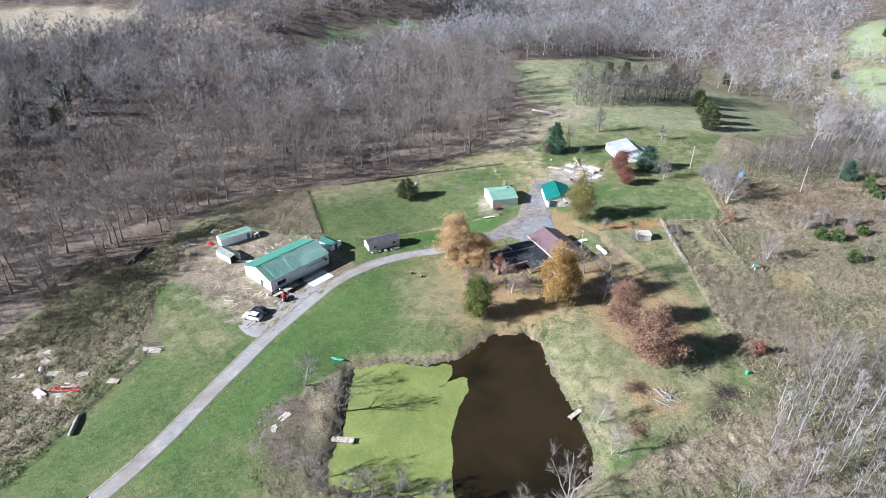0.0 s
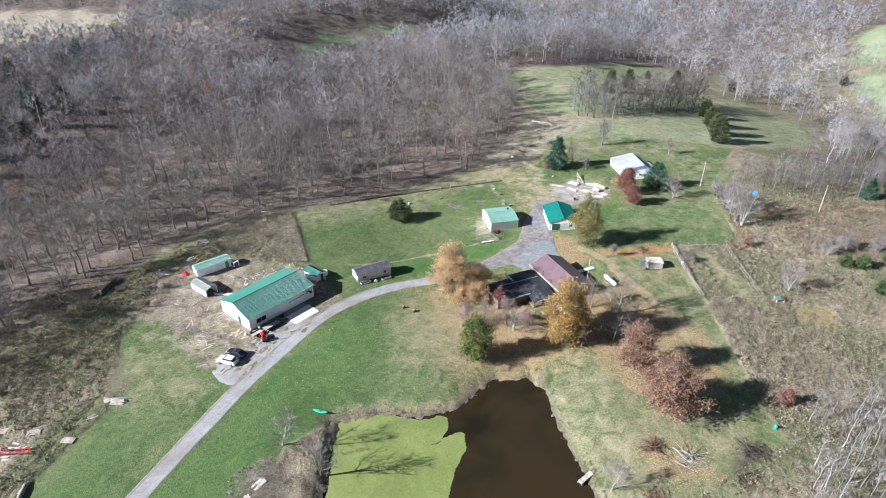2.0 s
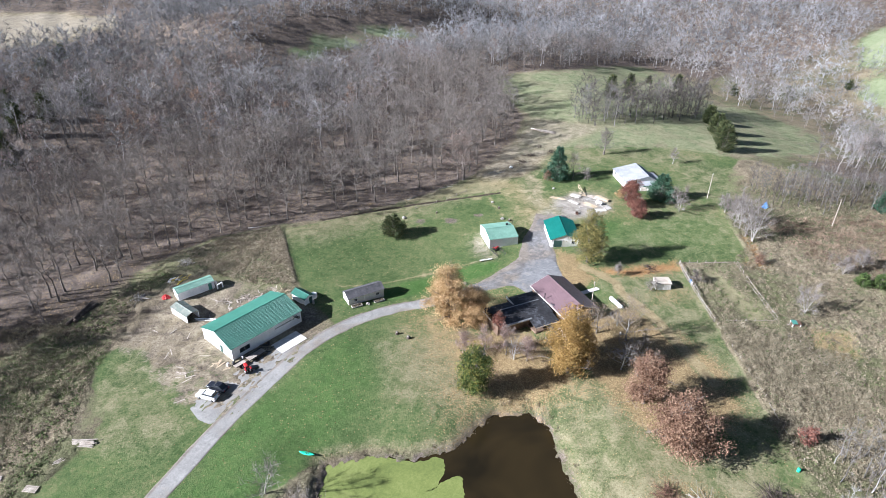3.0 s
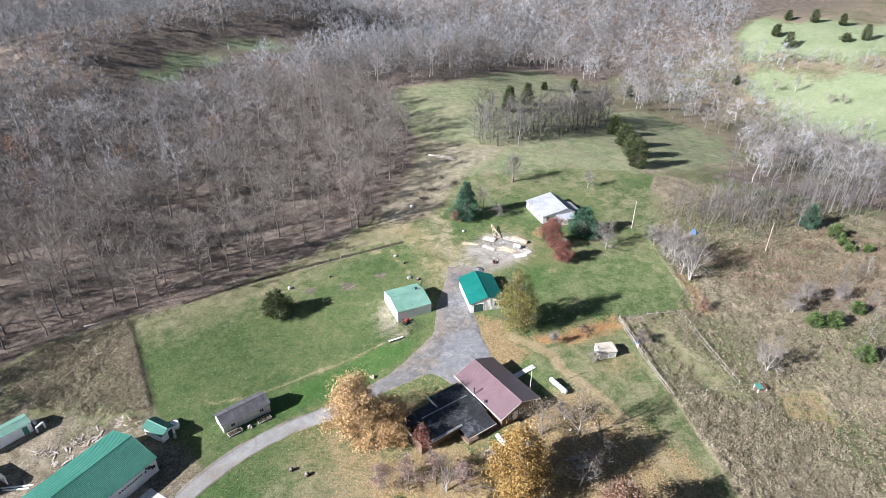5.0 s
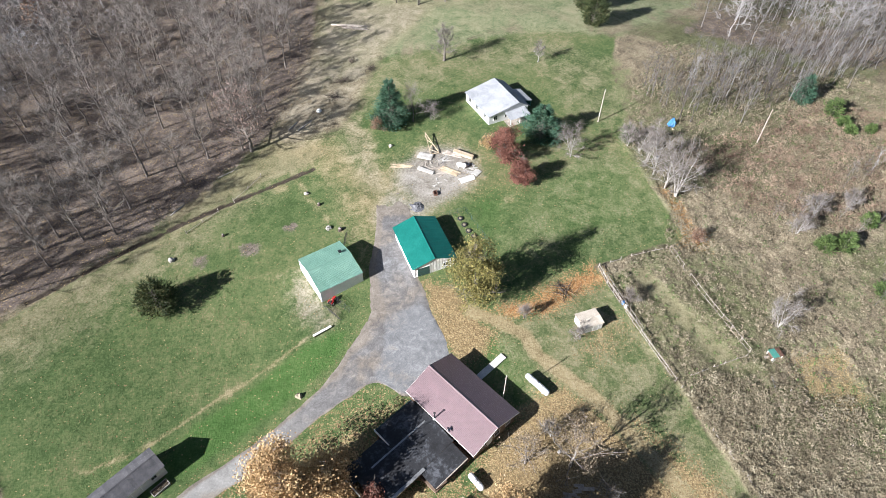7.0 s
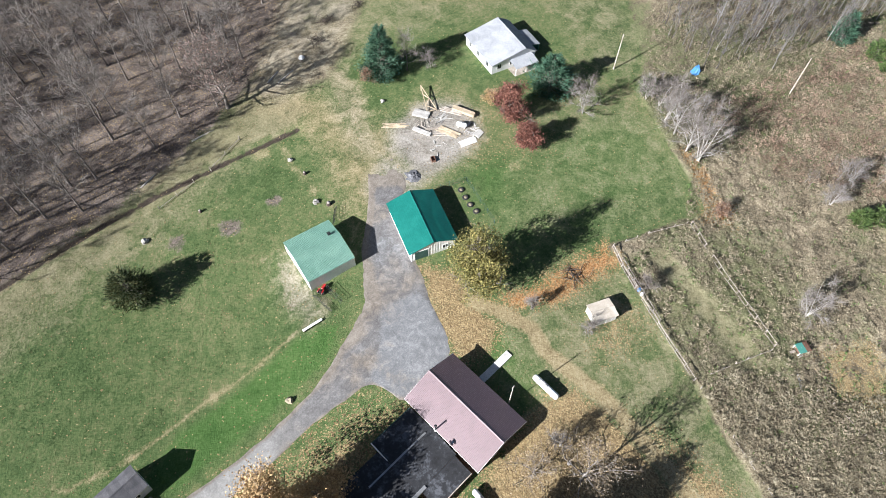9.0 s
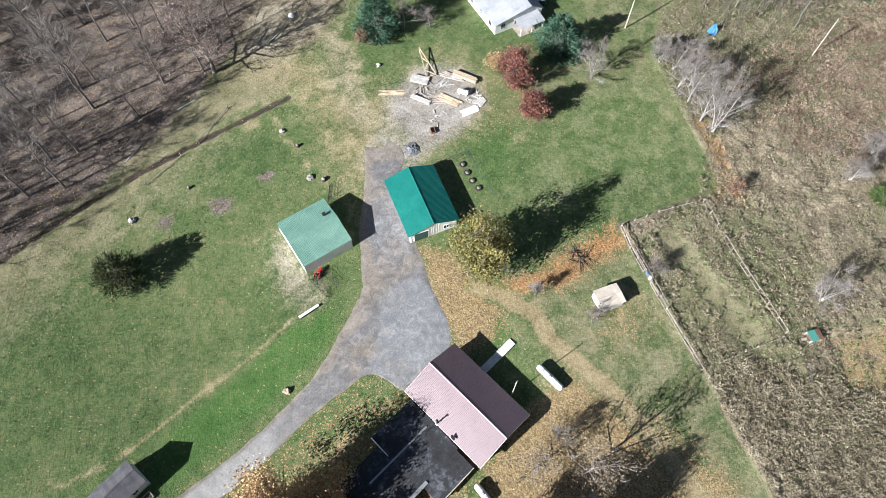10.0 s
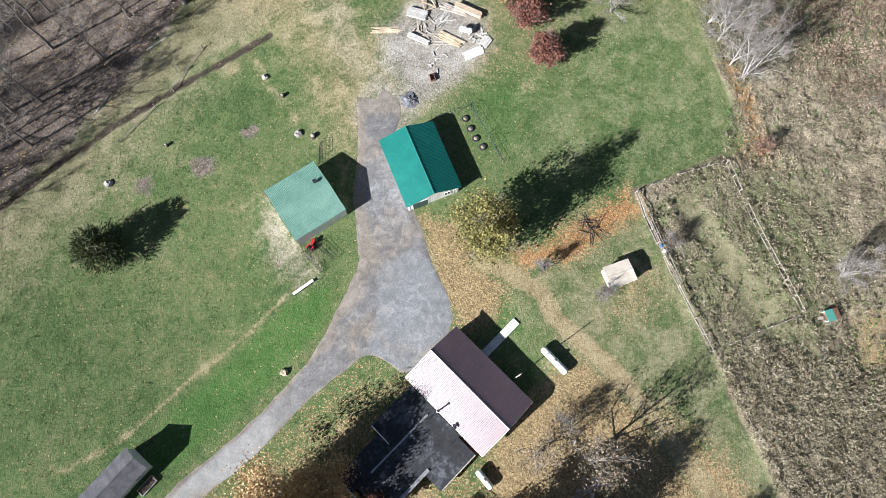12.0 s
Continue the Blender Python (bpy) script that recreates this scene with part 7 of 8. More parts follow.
stack("pale insulation boards lying on the ground", 126.7, 170.6, -72, 4, 3, 3.8, 0.28, M["sheet"])
stack("white sheet boards lying beside the timber", 131.2, 162.2, -18, 1, 4, 3.4, 0.4, M["trim"])
stack("pale sheet boards lying by the tank", 134.2, 162.3, 10, 1, 4, 2.0, 0.4, M["sheet"])
board_pile("pale offcuts scattered on bare soil", 133.6, 164.4, 20, 12, 1.4, 0.25, M["sheet"], 3, 0.7)
board_pile("scattered grey offcuts and scraps", 129.0, 171.2, 40, 16, 1.5, 0.18, M["lumber_old"], 4, 0.9)
board_pile("pale scraps scattered on bare soil", 126.6, 164.6, 70, 8, 1.0, 0.2, M["sheet"], 8, 0.9)
small_tank = propane_tank(133.2, 165.9, -60, 2.3, 0.5, "short white tank among timber piles")
truss = thing("roof_truss", "timber roof truss frame standing by the timber", "roof truss", on_ground(133.4, 176.2, 66))
for p, q in (((-3.2, -1.0, 0.3), (3.6, 0, 1.3)), ((-3.2, 1.0, 0.3), (3.6, 0, 1.3)), ((-3.2, -1.0, 0.3), (-3.2, 1.0, 0.3)), ((-3.2, -1.0, 0.3), (-1.6, 0.76, 0.55)), ((-1.6, 0.76, 0.55), (-0.2, -0.56, 0.75)), ((-0.2, -0.56, 0.75), (1.2, 0.35, 0.95)), ((-3.2, -1.0, 0.3), (-3.2, -1.0, -0.1)), ((-3.2, 1.0, 0.3), (-3.2, 1.0, -0.1)), ((3.4, 0, 1.25), (3.4, 0, -0.1))):
    bm = bmesh.new()
    beam(bm, p, q, 0.14, 0.12)
    part("truss_member", bm, M["lumber"], truss)
barrow = thing("crate", "open dark wooden crate on bare soil", "crate", on_ground(123.2, 163.8, 60))
for r in ((-0.6, 0.6, -0.4, -0.35, 0, 0.5), (-0.6, 0.6, 0.35, 0.4, 0, 0.5), (-0.6, -0.55, -0.35, 0.35, 0, 0.5), (0.55, 0.6, -0.35, 0.35, 0, 0.5), (-0.55, 0.55, -0.35, 0.35, 0, 0.05)):
    part("side_board", boxes(r), M["rust"], barrow)


def heap(name, label, category, x, y, rx, ry, h, mat, seed, n=18):
    """A low mound with a broken outline."""
    g = np.random.default_rng(seed)
    bm = bmesh.new()
    rings = []
    for i in range(6):
        u = i / 5
        rings.append([bm.verts.new((rx * (1 - u) * (1 + 0.18 * g.normal()) * math.cos(6.283 * k / n), ry * (1 - u) * (1 + 0.18 * g.normal()) * math.sin(6.283 * k / n), h * math.sin(u * 1.57) * (1 + 0.15 * g.normal()) - 0.05)) for k in range(n)])
    for a, b in zip(rings, rings[1:]):
        for k in range(n):
            bm.faces.new((a[k], a[(k + 1) % n], b[(k + 1) % n], b[k]))
    bm.faces.new(rings[-1])
    me = bpy.data.meshes.new(name)
    bmesh.ops.recalc_face_normals(bm, faces=bm.faces[:])
    bm.to_mesh(me)
    bm.free()
    me.materials.append(mat)
    return tagged(link(name, me, None, "", on_ground(x, y, seed * 37)), label, category)


heap("ash_heap", "grey ash heap on the bare track", "ash heap", 117.9, 163.6, 1.6, 1.5, 0.5, M["ash"], 3)


def rock(x, y, s, seed, label="pale rough boulder on the grass", name="boulder", mat=None):
    g = np.random.default_rng(seed)
    bm = bmesh.new()
    bmesh.ops.create_icosphere(bm, subdivisions=2, radius=s)
    for v in bm.verts:
        v.co *= 1 + 0.22 * g.normal()
        v.co.z *= 0.7
    me = bpy.data.meshes.new(name)
    bm.to_mesh(me)
    bm.free()
    me.materials.append(mat or M["stone"])
    return tagged(link(name, me, None, "", on_ground(x, y, seed * 50, s * 0.3)), label, name)


rock(104.2, 184.2, 0.5, 1)
rock(101.2, 172.4, 0.55, 2)
rock(74.2, 187.9, 0.6, 3)
rock(127.1, 182.8, 0.45, 4)
rock(97, 109.5, 0.3, 5)
rock(74.6, 145.5, 0.55, 6, "flat brown stone beside the drive", mat=M["pale_weed"])


def stump(x, y, r, seed):
    t = thing("tree_stump", "cut tree stump with dark bark on grass", "tree stump", on_ground(x, y, seed * 40))
    part("bark", spin([(r * 1.4, -0.1), (r * 1.1, 0.2), (r, 0.55), (r * 0.9, 0.56), (0, 0.54)], 12), M["log"], t)
    part("cut_face", spin([(r * 0.88, 0.545), (r * 0.88, 0.575), (0, 0.58)], 12), M["fence_wood"], t, "weathered cut wood")
    return t


stump(102.6, 170.3, 0.4, 1)
# the next two stumps stand in for small dark tufts of bush
stump(50.5, 132.6, 0.35, 2)
stump(52.3, 130.0, 0.4, 3)
stump(104.0, 179.4, 0.3, 4)
stump(85, 186.5, 0.25, 5)


def log_(x, y, rz, ln, r, mat, label, name="log", dz=0.0):
    bm = spin([(0, -ln / 2), (r, -ln / 2), (r * 1.05, -ln * 0.2), (r * 0.95, ln * 0.2), (r * 0.8, ln / 2), (0, ln / 2)], 9, "X")
    ob = part(name, bm, mat, None, "", on_ground(x, y, rz, r * 0.8 + dz))
    return tagged(ob, label, name, "loose logs")


for i, (x, y, rz, ln) in enumerate([(155.0, 233.0, -47, 10.5), (155.3, 231.6, -50, 9.5), (154.9, 230.6, -48, 7), (155.6, 229.0, -51, 5)]):
    log_(x, y, rz, ln, 0.24, M["lumber_old"], "long peeled pale log in the meadow")
for i, (x, y, rz, ln) in enumerate([(-17.5, 169.6, 52, 7), (-16.2, 170.0, 55, 6.5), (-15.2, 171.0, 48, 6), (-16.4, 170.4, 58, 6)]):
    log_(x, y, rz, ln, 0.45, M["log"], "thick dark log in a heap by the woodland", dz=0.5 * (i == 3))
log_(-29.4, 106.6, 75, 5.2, 0.42, M["fence_wood"], "pale weathered fallen trunk on dry weeds")
log_(-29.0, 108.4, 58, 2.6, 0.3, M["fence_wood"], "split end of a weathered fallen trunk")
for i, (x, y, rz, ln) in enumerate([(118, 204, 12, 5), (116, 206, 20, 4), (96, 202.6, -5, 5), (82, 200, 15, 4), (30, 199, -12, 5), (-4, 172, 20, 4), (-2.5, 171, -30, 3.5)]):
    log_(x, y, rz, ln, 0.16, M["bark_pale"], "thin pale fallen branch at the woodland edge")


def brush_pile(label, x, y, r, h, n, mat, seed, name="brush_heap"):
    g = np.random.default_rng(seed)
    s = Soup()
    for i in range(n):
        a, b = g.uniform(0, 6.28), g.normal(0, 0.35, 2) * r
        p = np.array([b[0], b[1], g.uniform(0.05, h * 0.8)])
        d = np.array([math.cos(a), math.sin(a), g.normal(0.1, 0.3)]) * g.uniform(0.4, 0.9) * r
        w = g.uniform(0.02, 0.07)
        s.tube([p - d, p, p + d], [w, w * 0.8, w * 0.3], 3)
    v, f = s.arrays()
    v[:, 2] = np.maximum(v[:, 2], -0.1)
    return tagged(link(name, mesh_of(name, v, f, mat), None, "", on_ground(x, y)), label, "brush pile", kind="stuff")


brush_pile("tangle of dark dead branches on the grass", 143.2, 217.6, 1.3, 1.4, 26, M["log"], 1)
brush_pile("dark brush pile at the meadow edge", 144.2, 210.8, 1.5, 1.3, 26, M["log"], 2)
brush_pile("low pile of dark dead branches", 135.8, 212.2, 2.2, 0.9, 34, M["log"], 3)
brush_pile("low pile of dark dead branches", 129.8, 207.9, 2.2, 0.9, 34, M["log"], 4)
brush_pile("rusty brown brush pile on dry grass", 69.0, 62.0, 2.6, 1.1, 60, M["rust"], 5)
brush_pile("rusty brown brush on dry grass", 76.0, 71.0, 2.8, 1.0, 60, M["rust"], 11)
brush_pile("fallen brush across the leafy ground", 122.0, 128.6, 2.4, 0.6, 30, M["log"], 6)
brush_pile("pale dead brush pile beside the barn weeds", 8.6, 184.0, 2.0, 1.2, 60, M["bark_pale"], 7)
brush_pile("grey brush pile at the woodland edge", -4.0, 171.2, 2.2, 0.9, 50, M["bark_pale"], 8)
brush_pile("dark brush heap in tall dry weeds", 91.5, 62.3, 3.2, 1.6, 90, M["log"], 9)
brush_pile("long fallen branches on dry leaves", 80.5, 66.5, 3.4, 0.6, 34, M["bark_pale"], 10)


def fence(label, line, gap=2.4, rails=3, h=1.15, seed=1, double=False):
    """A split-rail fence: each post and each rail by itself."""
    g = random.Random(seed)
    t = thing("rail_fence", label, "fence", pose(0, 0, 0), "paddock fences")
    pts = []
    for a, b in zip(line, line[1:]):
        a, b = Vector(a), Vector(b)
        n = max(1, round((b - a).length / gap))
        pts += [a.lerp(b, i / n) for i in range(n)]
    pts.append(Vector(line[-1]))
    me = bpy.data.meshes.new("post")
    bm = bmesh.new()
    bmesh.ops.create_cone(bm, cap_ends=True, segments=7, radius1=0.085, radius2=0.07, depth=h + 0.5)
    bm.to_mesh(me)
    bm.free()
    me.materials.append(M["fence_wood"])
    for p in pts:
        link("post", me, t, "", pose(p.x, p.y, z_at(p.x, p.y) + h / 2 - 0.15, g.uniform(-5, 5), g.uniform(-5, 5), g.uniform(0, 360)))
    for a, b in zip(pts, pts[1:]):
        for k in range(rails):
            if g.random() < 0.1:
                continue
            bm = bmesh.new()
            z = 0.3 + k * (h - 0.35) / max(1, rails - 1)
            o = 0.08 * (1 if k % 2 else -1)
            beam(bm, (a.x + o, a.y, z_at(a.x, a.y) + z + g.uniform(-0.08, 0.08)), (b.x + o, b.y, z_at(b.x, b.y) + z + g.uniform(-0.1, 0.1)), 0.13, sides=5, taper=0.8)
            part("rail", bm, M["fence_wood"], t)
    return t


fence("weathered split-rail fence along the weedy paddock", [(131.2, 127.3), (129.1, 123.8), (125.2, 115.6), (120.2, 103.8)], seed=1)
fence("leaning inner row of weathered fence rails", [(130.2, 124.6), (127.4, 118.8), (124.8, 113.2)], seed=2, rails=2, h=0.9)
fence("low weathered fence across the paddock's north side", [(131.6, 127.3), (138.1, 124.6), (144.8, 121.0)], seed=3, rails=1, h=0.8)
fence("weathered rail fence through dry weeds", [(145.1, 120.4), (140.4, 111.8), (134.1, 98.0)], seed=4, rails=2)
fence("low broken fence at the paddock's south side", [(133.2, 98.0), (127.1, 100.8), (122.8, 102.6)], seed=5, rails=1, h=0.7)
fence("old rail fence running into dry weeds", [(132.0, 89.8), (131.3, 84.5), (129.5, 79.0)], seed=6, rails=1, h=0.8)
fence("wire and post fence along the mown strip", [(119.8, 102.4), (112.3, 84.2), (103.5, 66)], seed=7, rails=1, gap=4.0, h=0.8)
fence("old low fence rail at the field's north edge", [(100.5, 196.2), (92, 193.8), (80, 192.5)], seed=8, rails=1, gap=4.0, h=0.9)


def gate(label, x, y, rz, w, h, mat, lean=0.0, bars=5):
    t = thing("gate_panel", label, "gate", on_ground(x, y, rz) @ pose(0, 0, 0, lean))
    for s in (0, w):
        bm = bmesh.new()
        beam(bm, (s, 0, 0.05), (s, 0, h), 0.06, sides=6)
        part("upright", bm, mat, t)
    for i in range(bars):
        bm = bmesh.new()
        beam(bm, (0, 0, 0.1 + (h - 0.15) * i / (bars - 1)), (w, 0, 0.1 + (h - 0.15) * i / (bars - 1)), 0.05, sides=6)
        part("bar", bm, mat, t)
    for i in (1, 2):
        bm = bmesh.new()
        beam(bm, (w * i / 3, 0.03, 0.1), (w * i / 3, 0.03, h), 0.05, sides=6)
        part("upright", bm, mat, t)
    return t


gate("dark metal gate panel leaning beside the garage", 89.0, 157.0, -88, 4.4, 1.3, M["black"], 35)
gate("dark metal gate panel leaning beside the garage", 90.6, 156.6, -88, 3.8, 1.3, M["black"], -30)
gate("dark metal gate panel behind the garage", 100.0, 166.2, 45, 3.6, 1.3, M["black"], 30)
gate("pale metal gate lying in dry weeds", 132.9, 92.4, -140, 2.8, 1.2, M["steel"], 70)
gate("pale metal gate standing beside the coop", 135.0, 94.4, 30, 2.2, 1.1, M["steel"], 10)

# low bench by the field track
bench = thing("bench", "long pale plank bench on the grass", "bench", on_ground(85.0, 152.9, -8))
part("seat", boxes((-1.8, 1.8, -0.22, -0.01, 0.42, 0.48), bevel=0.01), M["trim"], bench)
part("seat", boxes((-1.8, 1.8, 0.01, 0.22, 0.42, 0.48), bevel=0.01), M["trim"], bench)
for x in (-1.5, 1.5):
    part("leg", boxes((x - 0.05, x + 0.05, -0.2, 0.2, -0.1, 0.418)), M["rust"], bench)

# tyre planters in the run beside the teal garage
for i, (x, y) in enumerate([(121.6, 154.8), (120.9, 153.0), (120.3, 151.2), (120.0, 149.4)]):
    t = thing("tyre_planter", "old tyre planter filled with dry soil", "planter", on_ground(x, y, i * 30), "tyre planters")
    part("tyre", spin([(0.42, 0.0), (0.55, 0.02), (0.6, 0.14), (0.55, 0.27), (0.42, 0.3), (0.36, 0.25), (0.36, 0.05)], 18), M["tyre"], t)
    part("soil", spin([(0.37, 0.1), (0.37, 0.2), (0.15, 0.26), (0, 0.27)], 14), M["weed"], t, "dry brown soil")
run = thing("wire_fence", "thin dark wire fence of a small pen", "fence", pose(0, 0, 0))
for a, b in (((117.8, 158.6), (123.9, 155.6)), ((123.9, 155.6), (120.4, 145.3))):
    a, b = Vector(a), Vector(b)
    n = 4
    for i in range(n + 1):
        p = a.lerp(b, i / n)
        bm = bmesh.new()
        beam(bm, (p.x, p.y, z_at(p.x, p.y) - 0.2), (p.x, p.y, z_at(p.x, p.y) + 1.3), 0.07, sides=6)
        part("post", bm, M["trim_dark"], run)
    for k in (0.15, 0.7, 1.25):
        bm = bmesh.new()
        beam(bm, (a.x, a.y, z_at(a.x, a.y) + k), (b.x, b.y, z_at(b.x, b.y) + k), 0.035, sides=5)
        part("wire", bm, M["trim_dark"], run)

# hen coop among the weeds
coop = thing("chicken_coop", "small hen coop with a teal lid", "coop", on_ground(136.5, 94.8, -30))
for x in (-0.9, 0.9):
    for y in (-0.7, 0.7):
        part("leg", boxes((x - 0.05, x + 0.05, y - 0.05, y + 0.05, -0.1, 1.0)), M["trim"], coop)
part("body", boxes((-0.85, 0.85, -0.65, 0.65, 0.35, 0.98)), M["rust"], coop, "weathered reddish boards")
part("lid", boxes((-1.0, 0.25, -0.85, 0.85, 1.0, 1.06), bevel=0.01), M["siding_green"], coop, "teal painted lid")
part("lid", boxes((0.26, 1.05, -0.85, 0.85, 0.99, 1.04), bevel=0.01), M["rust"], coop, "rusty lid")
part("ramp", boxes((-1.9, -1.0, -0.2, 0.2, 0.25, 0.3)), M["lumber_old"], coop)


def barrel(x, y, mat, label, s=1.0):
    t = thing("barrel", label, "barrel", on_ground(x, y) @ Matrix.Scale(s, 4))
    part("drum", spin([(0, 0), (0.29, 0), (0.3, 0.28), (0.31, 0.3), (0.3, 0.32), (0.3, 0.58), (0.31, 0.6), (0.3, 0.62), (0.29, 0.88), (0, 0.88)], 16), mat, t)
    part("lid", spin([(0, 0.885), (0.3, 0.885), (0.3, 0.91), (0, 0.915)], 16), mat, t)
    return t


barrel(127.3, 119.0, M["blue"], "blue plastic barrel by the fence", 0.9)
barrel(126.9, 118.2, M["trim"], "pale plastic barrel by the fence", 0.8)
barrel(100.6, 64.8, M["kayak"], "green plastic barrel at the mown strip", 1.0)
for i, (x, y) in enumerate([(14.0, 136.4), (16.2, 137.6), (12.8, 136.4), (22.2, 140.2), (35.6, 151.8), (14.6, 170.6)]):
    barrel(x, y, (M["black"], M["steel"], M["trim"])[i % 3], ("black", "grey", "white")[i % 3] + " drum standing beside a wall")

# blue tarpaulin over a stack
tarp = heap("tarpaulin", "blue tarpaulin draped over a small stack", "tarpaulin", 180.4, 142.0, 1.2, 1.0, 1.9, M["blue"], 9)
box_ = thing("pump_box", "blue and white metal box on posts", "box", on_ground(166.2, 137.2, 20))
part("cabinet", boxes((-0.5, 0.5, -0.4, 0.4, 0.5, 1.4), bevel=0.03), M["steel"], box_)
for x in (-0.4, 0.4):
    part("leg", boxes((x - 0.05, x + 0.05, -0.35, 0.35, -0.1, 0.498)), M["rust"], box_)


# pallets, poles and scrap at the western weeds
def pallet(x, y, rz, n=6, ln=2.4, w=1.4, label="weathered wooden pallet lying on dry weeds"):
    t = thing("pallet", label, "pallet", on_ground(x, y, rz, 0.12), "scattered pallets")
    me = bpy.data.meshes.new("slat")
    bm = boxes((-ln / 2, ln / 2, 0, w / n * 0.7, 0.12, 0.16))
    bm.to_mesh(me)
    bm.free()
    me.materials.append(M["lumber_old"])
    for i in range(n):
        link("slat", me, t, "", pose(0, -w / 2 + i * w / n, 0))
    for x_ in (-ln * 0.42, 0, ln * 0.42):
        part("runner", boxes((x_ - 0.05, x_ + 0.05, -w / 2, w / 2, -0.1, 0.118)), M["lumber_old"], t)
    return t


for x, y, rz in ((-22.8, 117.5, -30), (-36.6, 134.1, -20), (-36.3, 130.4, -55), (-41.4, 127.6, -25), (-34.7, 125.3, -20), (-28.9, 122.4, -10)):
    pallet(x, y, rz)
board_pile("fan of pale poles lying on dry weeds", -15.0, 125.2, -25, 15, 4.2, 0.2, M["lumber_old"], 21, 0.48, "pole_pile", 0.12)
board_pile("short grey poles lying on weeds", -19.0, 122.2, 20, 7, 2.0, 0.14, M["lumber_old"], 22, 0.4, "pole_pile", 0.1)
board_pile("heap of grey poles and scrap on weeds", -36.8, 119.4, -60, 26, 3.2, 0.14, M["sheet"], 23, 0.49, "scrap_pile", 0.08)
board_pile("pale scrap sheets lying on weeds", -31.8, 118.8, -20, 16, 2.4, 0.4, M["sheet"], 24, 0.8, "scrap_pile", 0.05)
frame_ = thing("harrow", "red painted metal implement frame on weeds", "implement", on_ground(-31.8, 118.2, -22, 0.5))
for p, q in (((-3, -0.5, 0), (3, -0.5, 0.2)), ((-3, 0.5, 0), (3, 0.5, 0.2)), ((-3, -0.5, 0), (-3, 0.5, 0)), ((-1, -0.5, 0.1), (-1, 0.5, 0.1)), ((1, -0.5, 0.1), (1, 0.5, 0.1)), ((3, -0.5, 0.2), (3, 0.5, 0.2)), ((-3, -0.5, 0), (-3.4, -0.9, 0.9)), ((-1, 0.5, 0.1), (-1.6, 0.5, 1.0))):
    bm = bmesh.new()
    beam(bm, p, q, 0.14)
    part("bar", bm, M["red"], frame_)
for x in (-2.2, 2.2):
    part("wheel", spin([(0, -0.08), (0.36, -0.08), (0.4, 0), (0.36, 0.08), (0, 0.08)], 12, "Y"), M["tyre"], frame_, "", pose(x, 0.75, -0.15))
heap("white_drum_heap", "pale rounded scrap heap in weeds", "scrap", -37.0, 128.0, 1.0, 0.8, 0.8, M["trim"], 12)

board_pile("grey weathered boards lying on bare soil", 8.1, 92.8, 35, 4, 2.6, 0.4, M["lumber_old"], 42, 0.35)
board_pile("pale weathered boards lying on bare soil", 5.5, 90.5, 60, 3, 2.0, 0.4, M["lumber_old"], 43, 0.3)

# clutter about the barn and trailer
board_pile("yellow machine parts and scrap behind the trailer", 6.6, 176.6, 30, 9, 2.6, 0.3, M["yellow"], 31, 0.8, "scrap_pile", 0.16)
board_pile("pale boards leaning in a heap behind the trailer", 4.6, 177.4, 70, 8, 2.6, 0.5, M["trim"], 32, 0.6)
heap("red_cover", "red plastic cover over a small heap", "cover", 2.3, 169.3, 1.3, 0.9, 0.9, M["red"], 14)
board_pile("scattered scrap boards along the barn", 28.6, 162.0, 30, 14, 1.8, 0.3, M["lumber_old"], 33, 0.9, "scrap_pile", 0.05)
board_pile("scattered scrap along the barn wall", 17.6, 159.2, 25, 14, 1.8, 0.3, M["lumber_old"], 34, 0.9, "scrap_pile", 0.05)
board_pile("scrap sheets and rubble beside the barn", 23.0, 160.8, 10, 12, 1.5, 0.35, M["lumber_old"], 35, 0.8, "scrap_pile", 0.05)
board_pile("pale broken boards on bare soil", 11.4, 137.0, 30, 8, 2.0, 0.3, M["lumber"], 36, 0.8)
board_pile("scrap timber lying on bare soil", 3.6, 138.4, -30, 8, 2.2, 0.2, M["lumber_old"], 37, 0.9)
board_pile("dark machine parts beside the barn wall", 21.4, 139.2, 25, 12, 1.6, 0.3, M["black"], 38, 0.7, "scrap_pile", 0.12)
board_pile("long pale pole leaning on the ground", 10.2, 155.8, -28, 2, 5.5, 0.25, M["trim"], 39, 0.2, "pole_pile", 0.15)
arch = thing("metal_arch", "pale bent metal arch beside the trailer shed", "arch", on_ground(15.4, 168.2, 20))
for p, q in (((-0.7, 0, 0), (-0.7, 0, 1.3)), ((-0.7, 0, 1.3), (0.7, 0, 1.5)), ((0.7, 0, 1.5), (0.7, 0, 0))):
    bm = bmesh.new()
    beam(bm, p, q, 0.25, 0.3)
    part("tube", bm, M["trim"], arch)
bowl = thing("drum_fan", "round pale metal drum beside the small shed", "drum", on_ground(36.4, 154.4))
part("drum", spin([(0, 0), (0.75, 0), (0.8, 0.6), (0.8, 1.2), (0.7, 1.25), (0, 1.25)], 18), M["trim"], bowl)


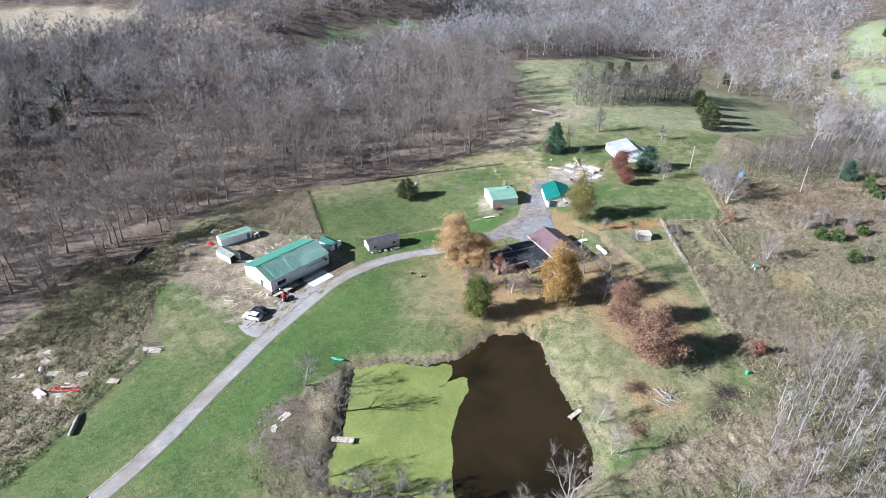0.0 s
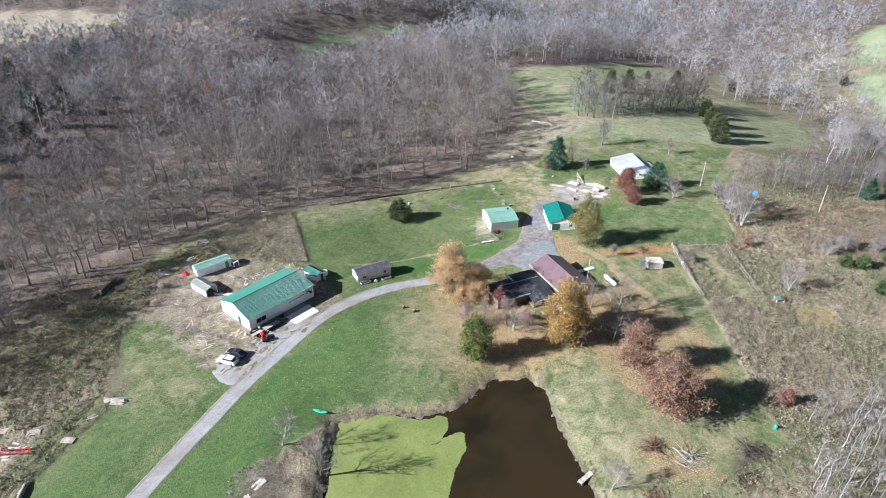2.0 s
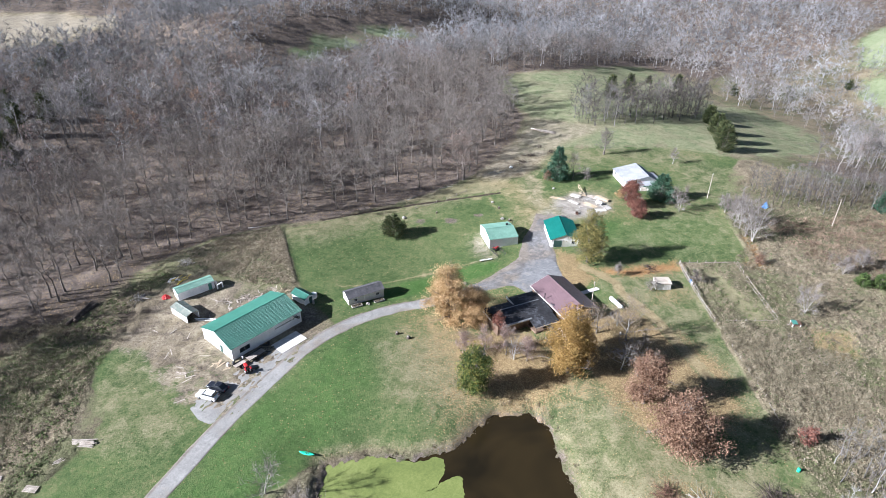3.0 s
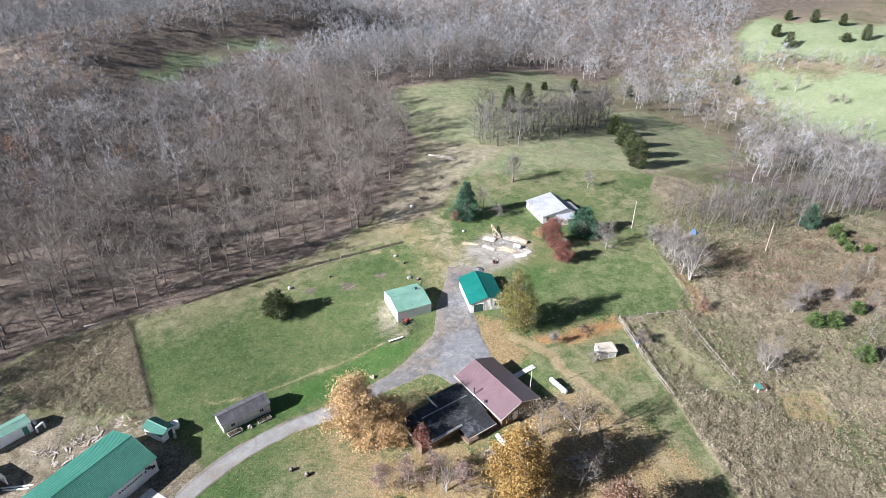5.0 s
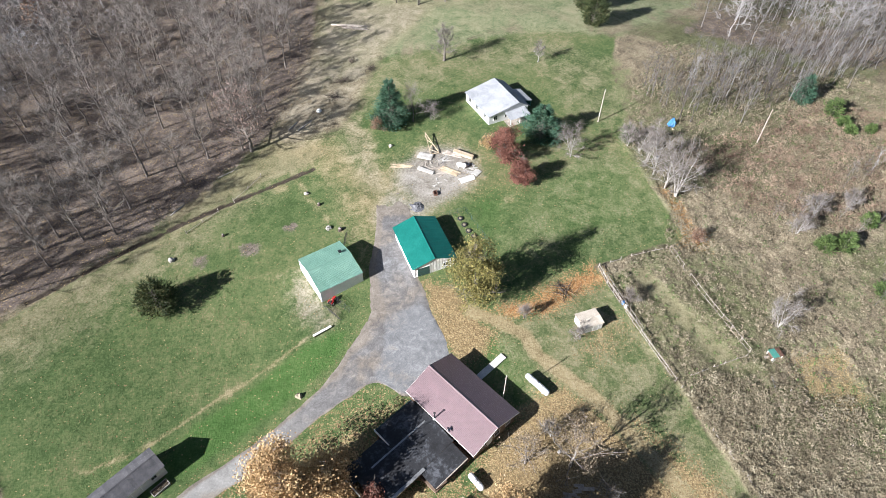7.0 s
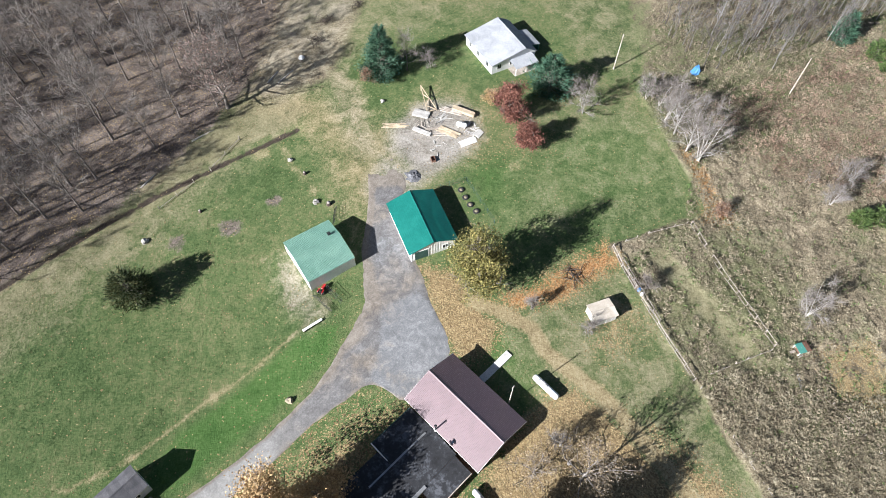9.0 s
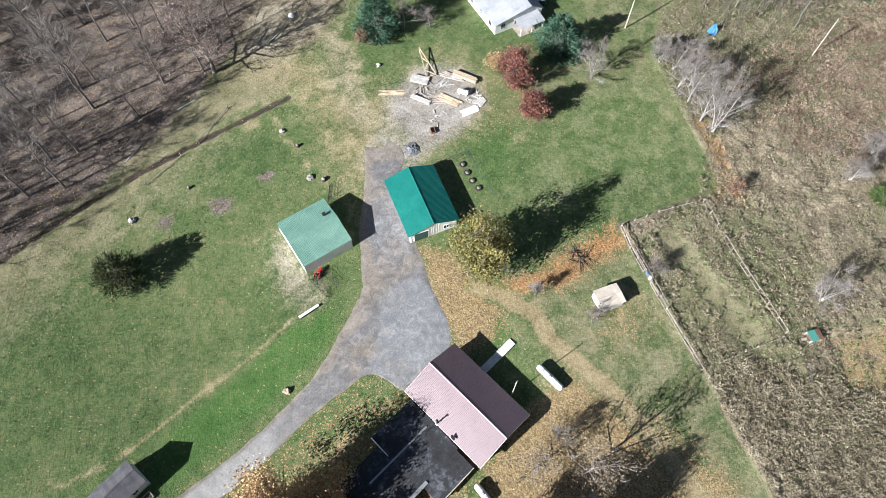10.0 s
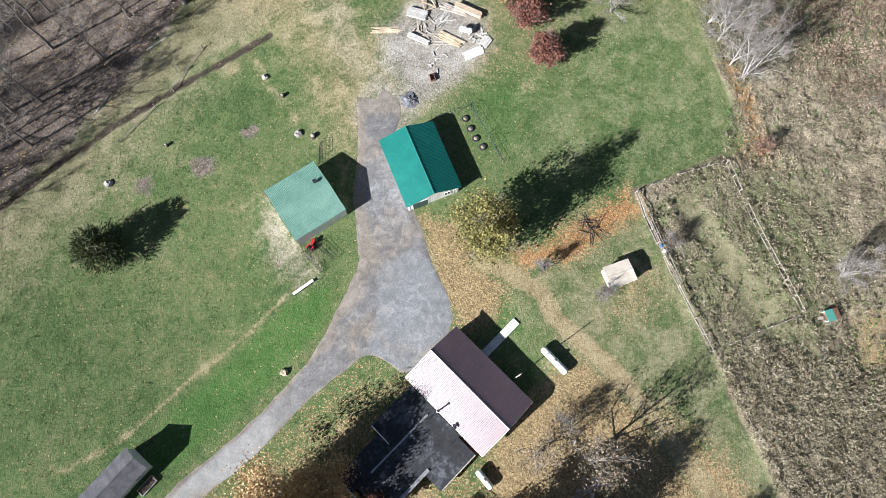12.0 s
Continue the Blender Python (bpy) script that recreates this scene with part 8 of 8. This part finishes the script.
# raised beds before the long shed
def raised_bed(x, y, rz, ln, w, label):
    t = thing("raised_bed", label, "garden bed", on_ground(x, y, rz), "raised beds")
    for s in (-1, 1):
        part("side", boxes((-ln / 2, ln / 2, s * w / 2 - 0.06, s * w / 2 + 0.06, -0.2, 0.32)), M["stone"], t)
        part("side", boxes((s * ln / 2 - 0.06, s * ln / 2 + 0.06, -w / 2 + 0.06, w / 2 - 0.06, -0.2, 0.32)), M["stone"], t)
    g = np.random.default_rng(int(x))
    s_ = Soup()
    p = np.stack([g.uniform(-ln / 2 + 0.1, ln / 2 - 0.1, 160), g.uniform(-w / 2 + 0.1, w / 2 - 0.1, 160), np.full(160, 0.15)], -1)
    s_.blades(p, p + g.normal(0, 0.15, p.shape) + [0, 0, 0.4], 0.08)
    link("plants", s_.mesh("plants", M["weed"]), t)
    part("soil", boxes((-ln / 2 + 0.06, ln / 2 - 0.06, -w / 2 + 0.06, w / 2 - 0.06, -0.15, 0.2)), M["log"], t)
    return t


raised_bed(45.3, 146.9, 5, 2.6, 1.1, "stone edged bed with dry plants before the shed")
raised_bed(51.2, 147.2, 5, 2.6, 1.1, "stone edged bed with dry plants before the shed")
rock(48.2, 146.8, 0.5, 9, "pale boulder before the long shed")
step = thing("wooden_deck", "small grey wooden deck behind the house", "deck", on_ground(80.6, 113.6, 10))
for i in range(8):
    part("plank", boxes((-1.0 + i * 0.26, -0.77 + i * 0.26, -1.0, 1.0, 0.75, 0.8)), M["lumber_old"], step)
for x in (-0.95, 1.0):
    for y in (-0.9, 0.9):
        part("post", boxes((x - 0.05, x + 0.05, y - 0.05, y + 0.05, -0.2, 1.5)), M["lumber_old"], step)
    part("rail", boxes((x - 0.04, x + 0.04, -0.85, 0.85, 1.4, 1.48)), M["lumber_old"], step)
board_pile("grey timbers and pallets under bare trees", 93.5, 103.5, -20, 9, 2.4, 0.5, M["lumber_old"], 41, 0.8)
tubs = thing("white_tub", "white upturned tub near the woodland", "tub", on_ground(124.0, 206.2, 20))
part("tub", spin([(0.6, 0), (0.55, 0.4), (0.4, 0.55), (0, 0.6)], 14), M["trim"], tubs)
part("rim", spin([(0.58, 0.0), (0.66, 0.0), (0.66, 0.06), (0.58, 0.08)], 14), M["trim"], tubs)


# loose boards and debris about the barn yard
for i, (x, y, n, mat, lab) in enumerate([(20.4, 161.0, 40, "lumber_old", "heap of weathered scrap wood behind the barn"), (25.1, 158.0, 26, "steel", "tangle of grey scrap metal behind the barn"),
                                         (30.3, 160.0, 55, "lumber", "scattered pale wood scraps beside the weeds"), (15.2, 161.6, 24, "lumber_old", "small heap of weathered scrap wood beside the long shed")]):
    brush_pile(lab, x, y, 1.7, 0.5, n, M[mat], 40 + i, "debris_heap")
board_data = part("plank", boxes((-1.1, 1.1, -0.11, 0.11, 0.0, 0.05), bevel=0.008), M["lumber_old"])
board_data.matrix_basis = on_ground(4.2, 135.5, 20, 0.05)
tagged(board_data, "loose weathered plank lying in the barn yard", "plank", "loose planks")
for i, (x, y) in enumerate([(5.0, 136.4), (8.3, 131.2), (0.9, 145.6), (1.9, 146.5), (-0.8, 155.8), (8.6, 142.1), (2.2, 129.6), (2.9, 154.1), (6.0, 151.0), (11.5, 156.0), (13.2, 163.5), (9.5, 168.0)]):
    tagged(link("plank", board_data.data, None, "", on_ground(x, y, 31 * i % 180, 0.05)), "loose weathered plank lying in the barn yard", "plank", "loose planks")
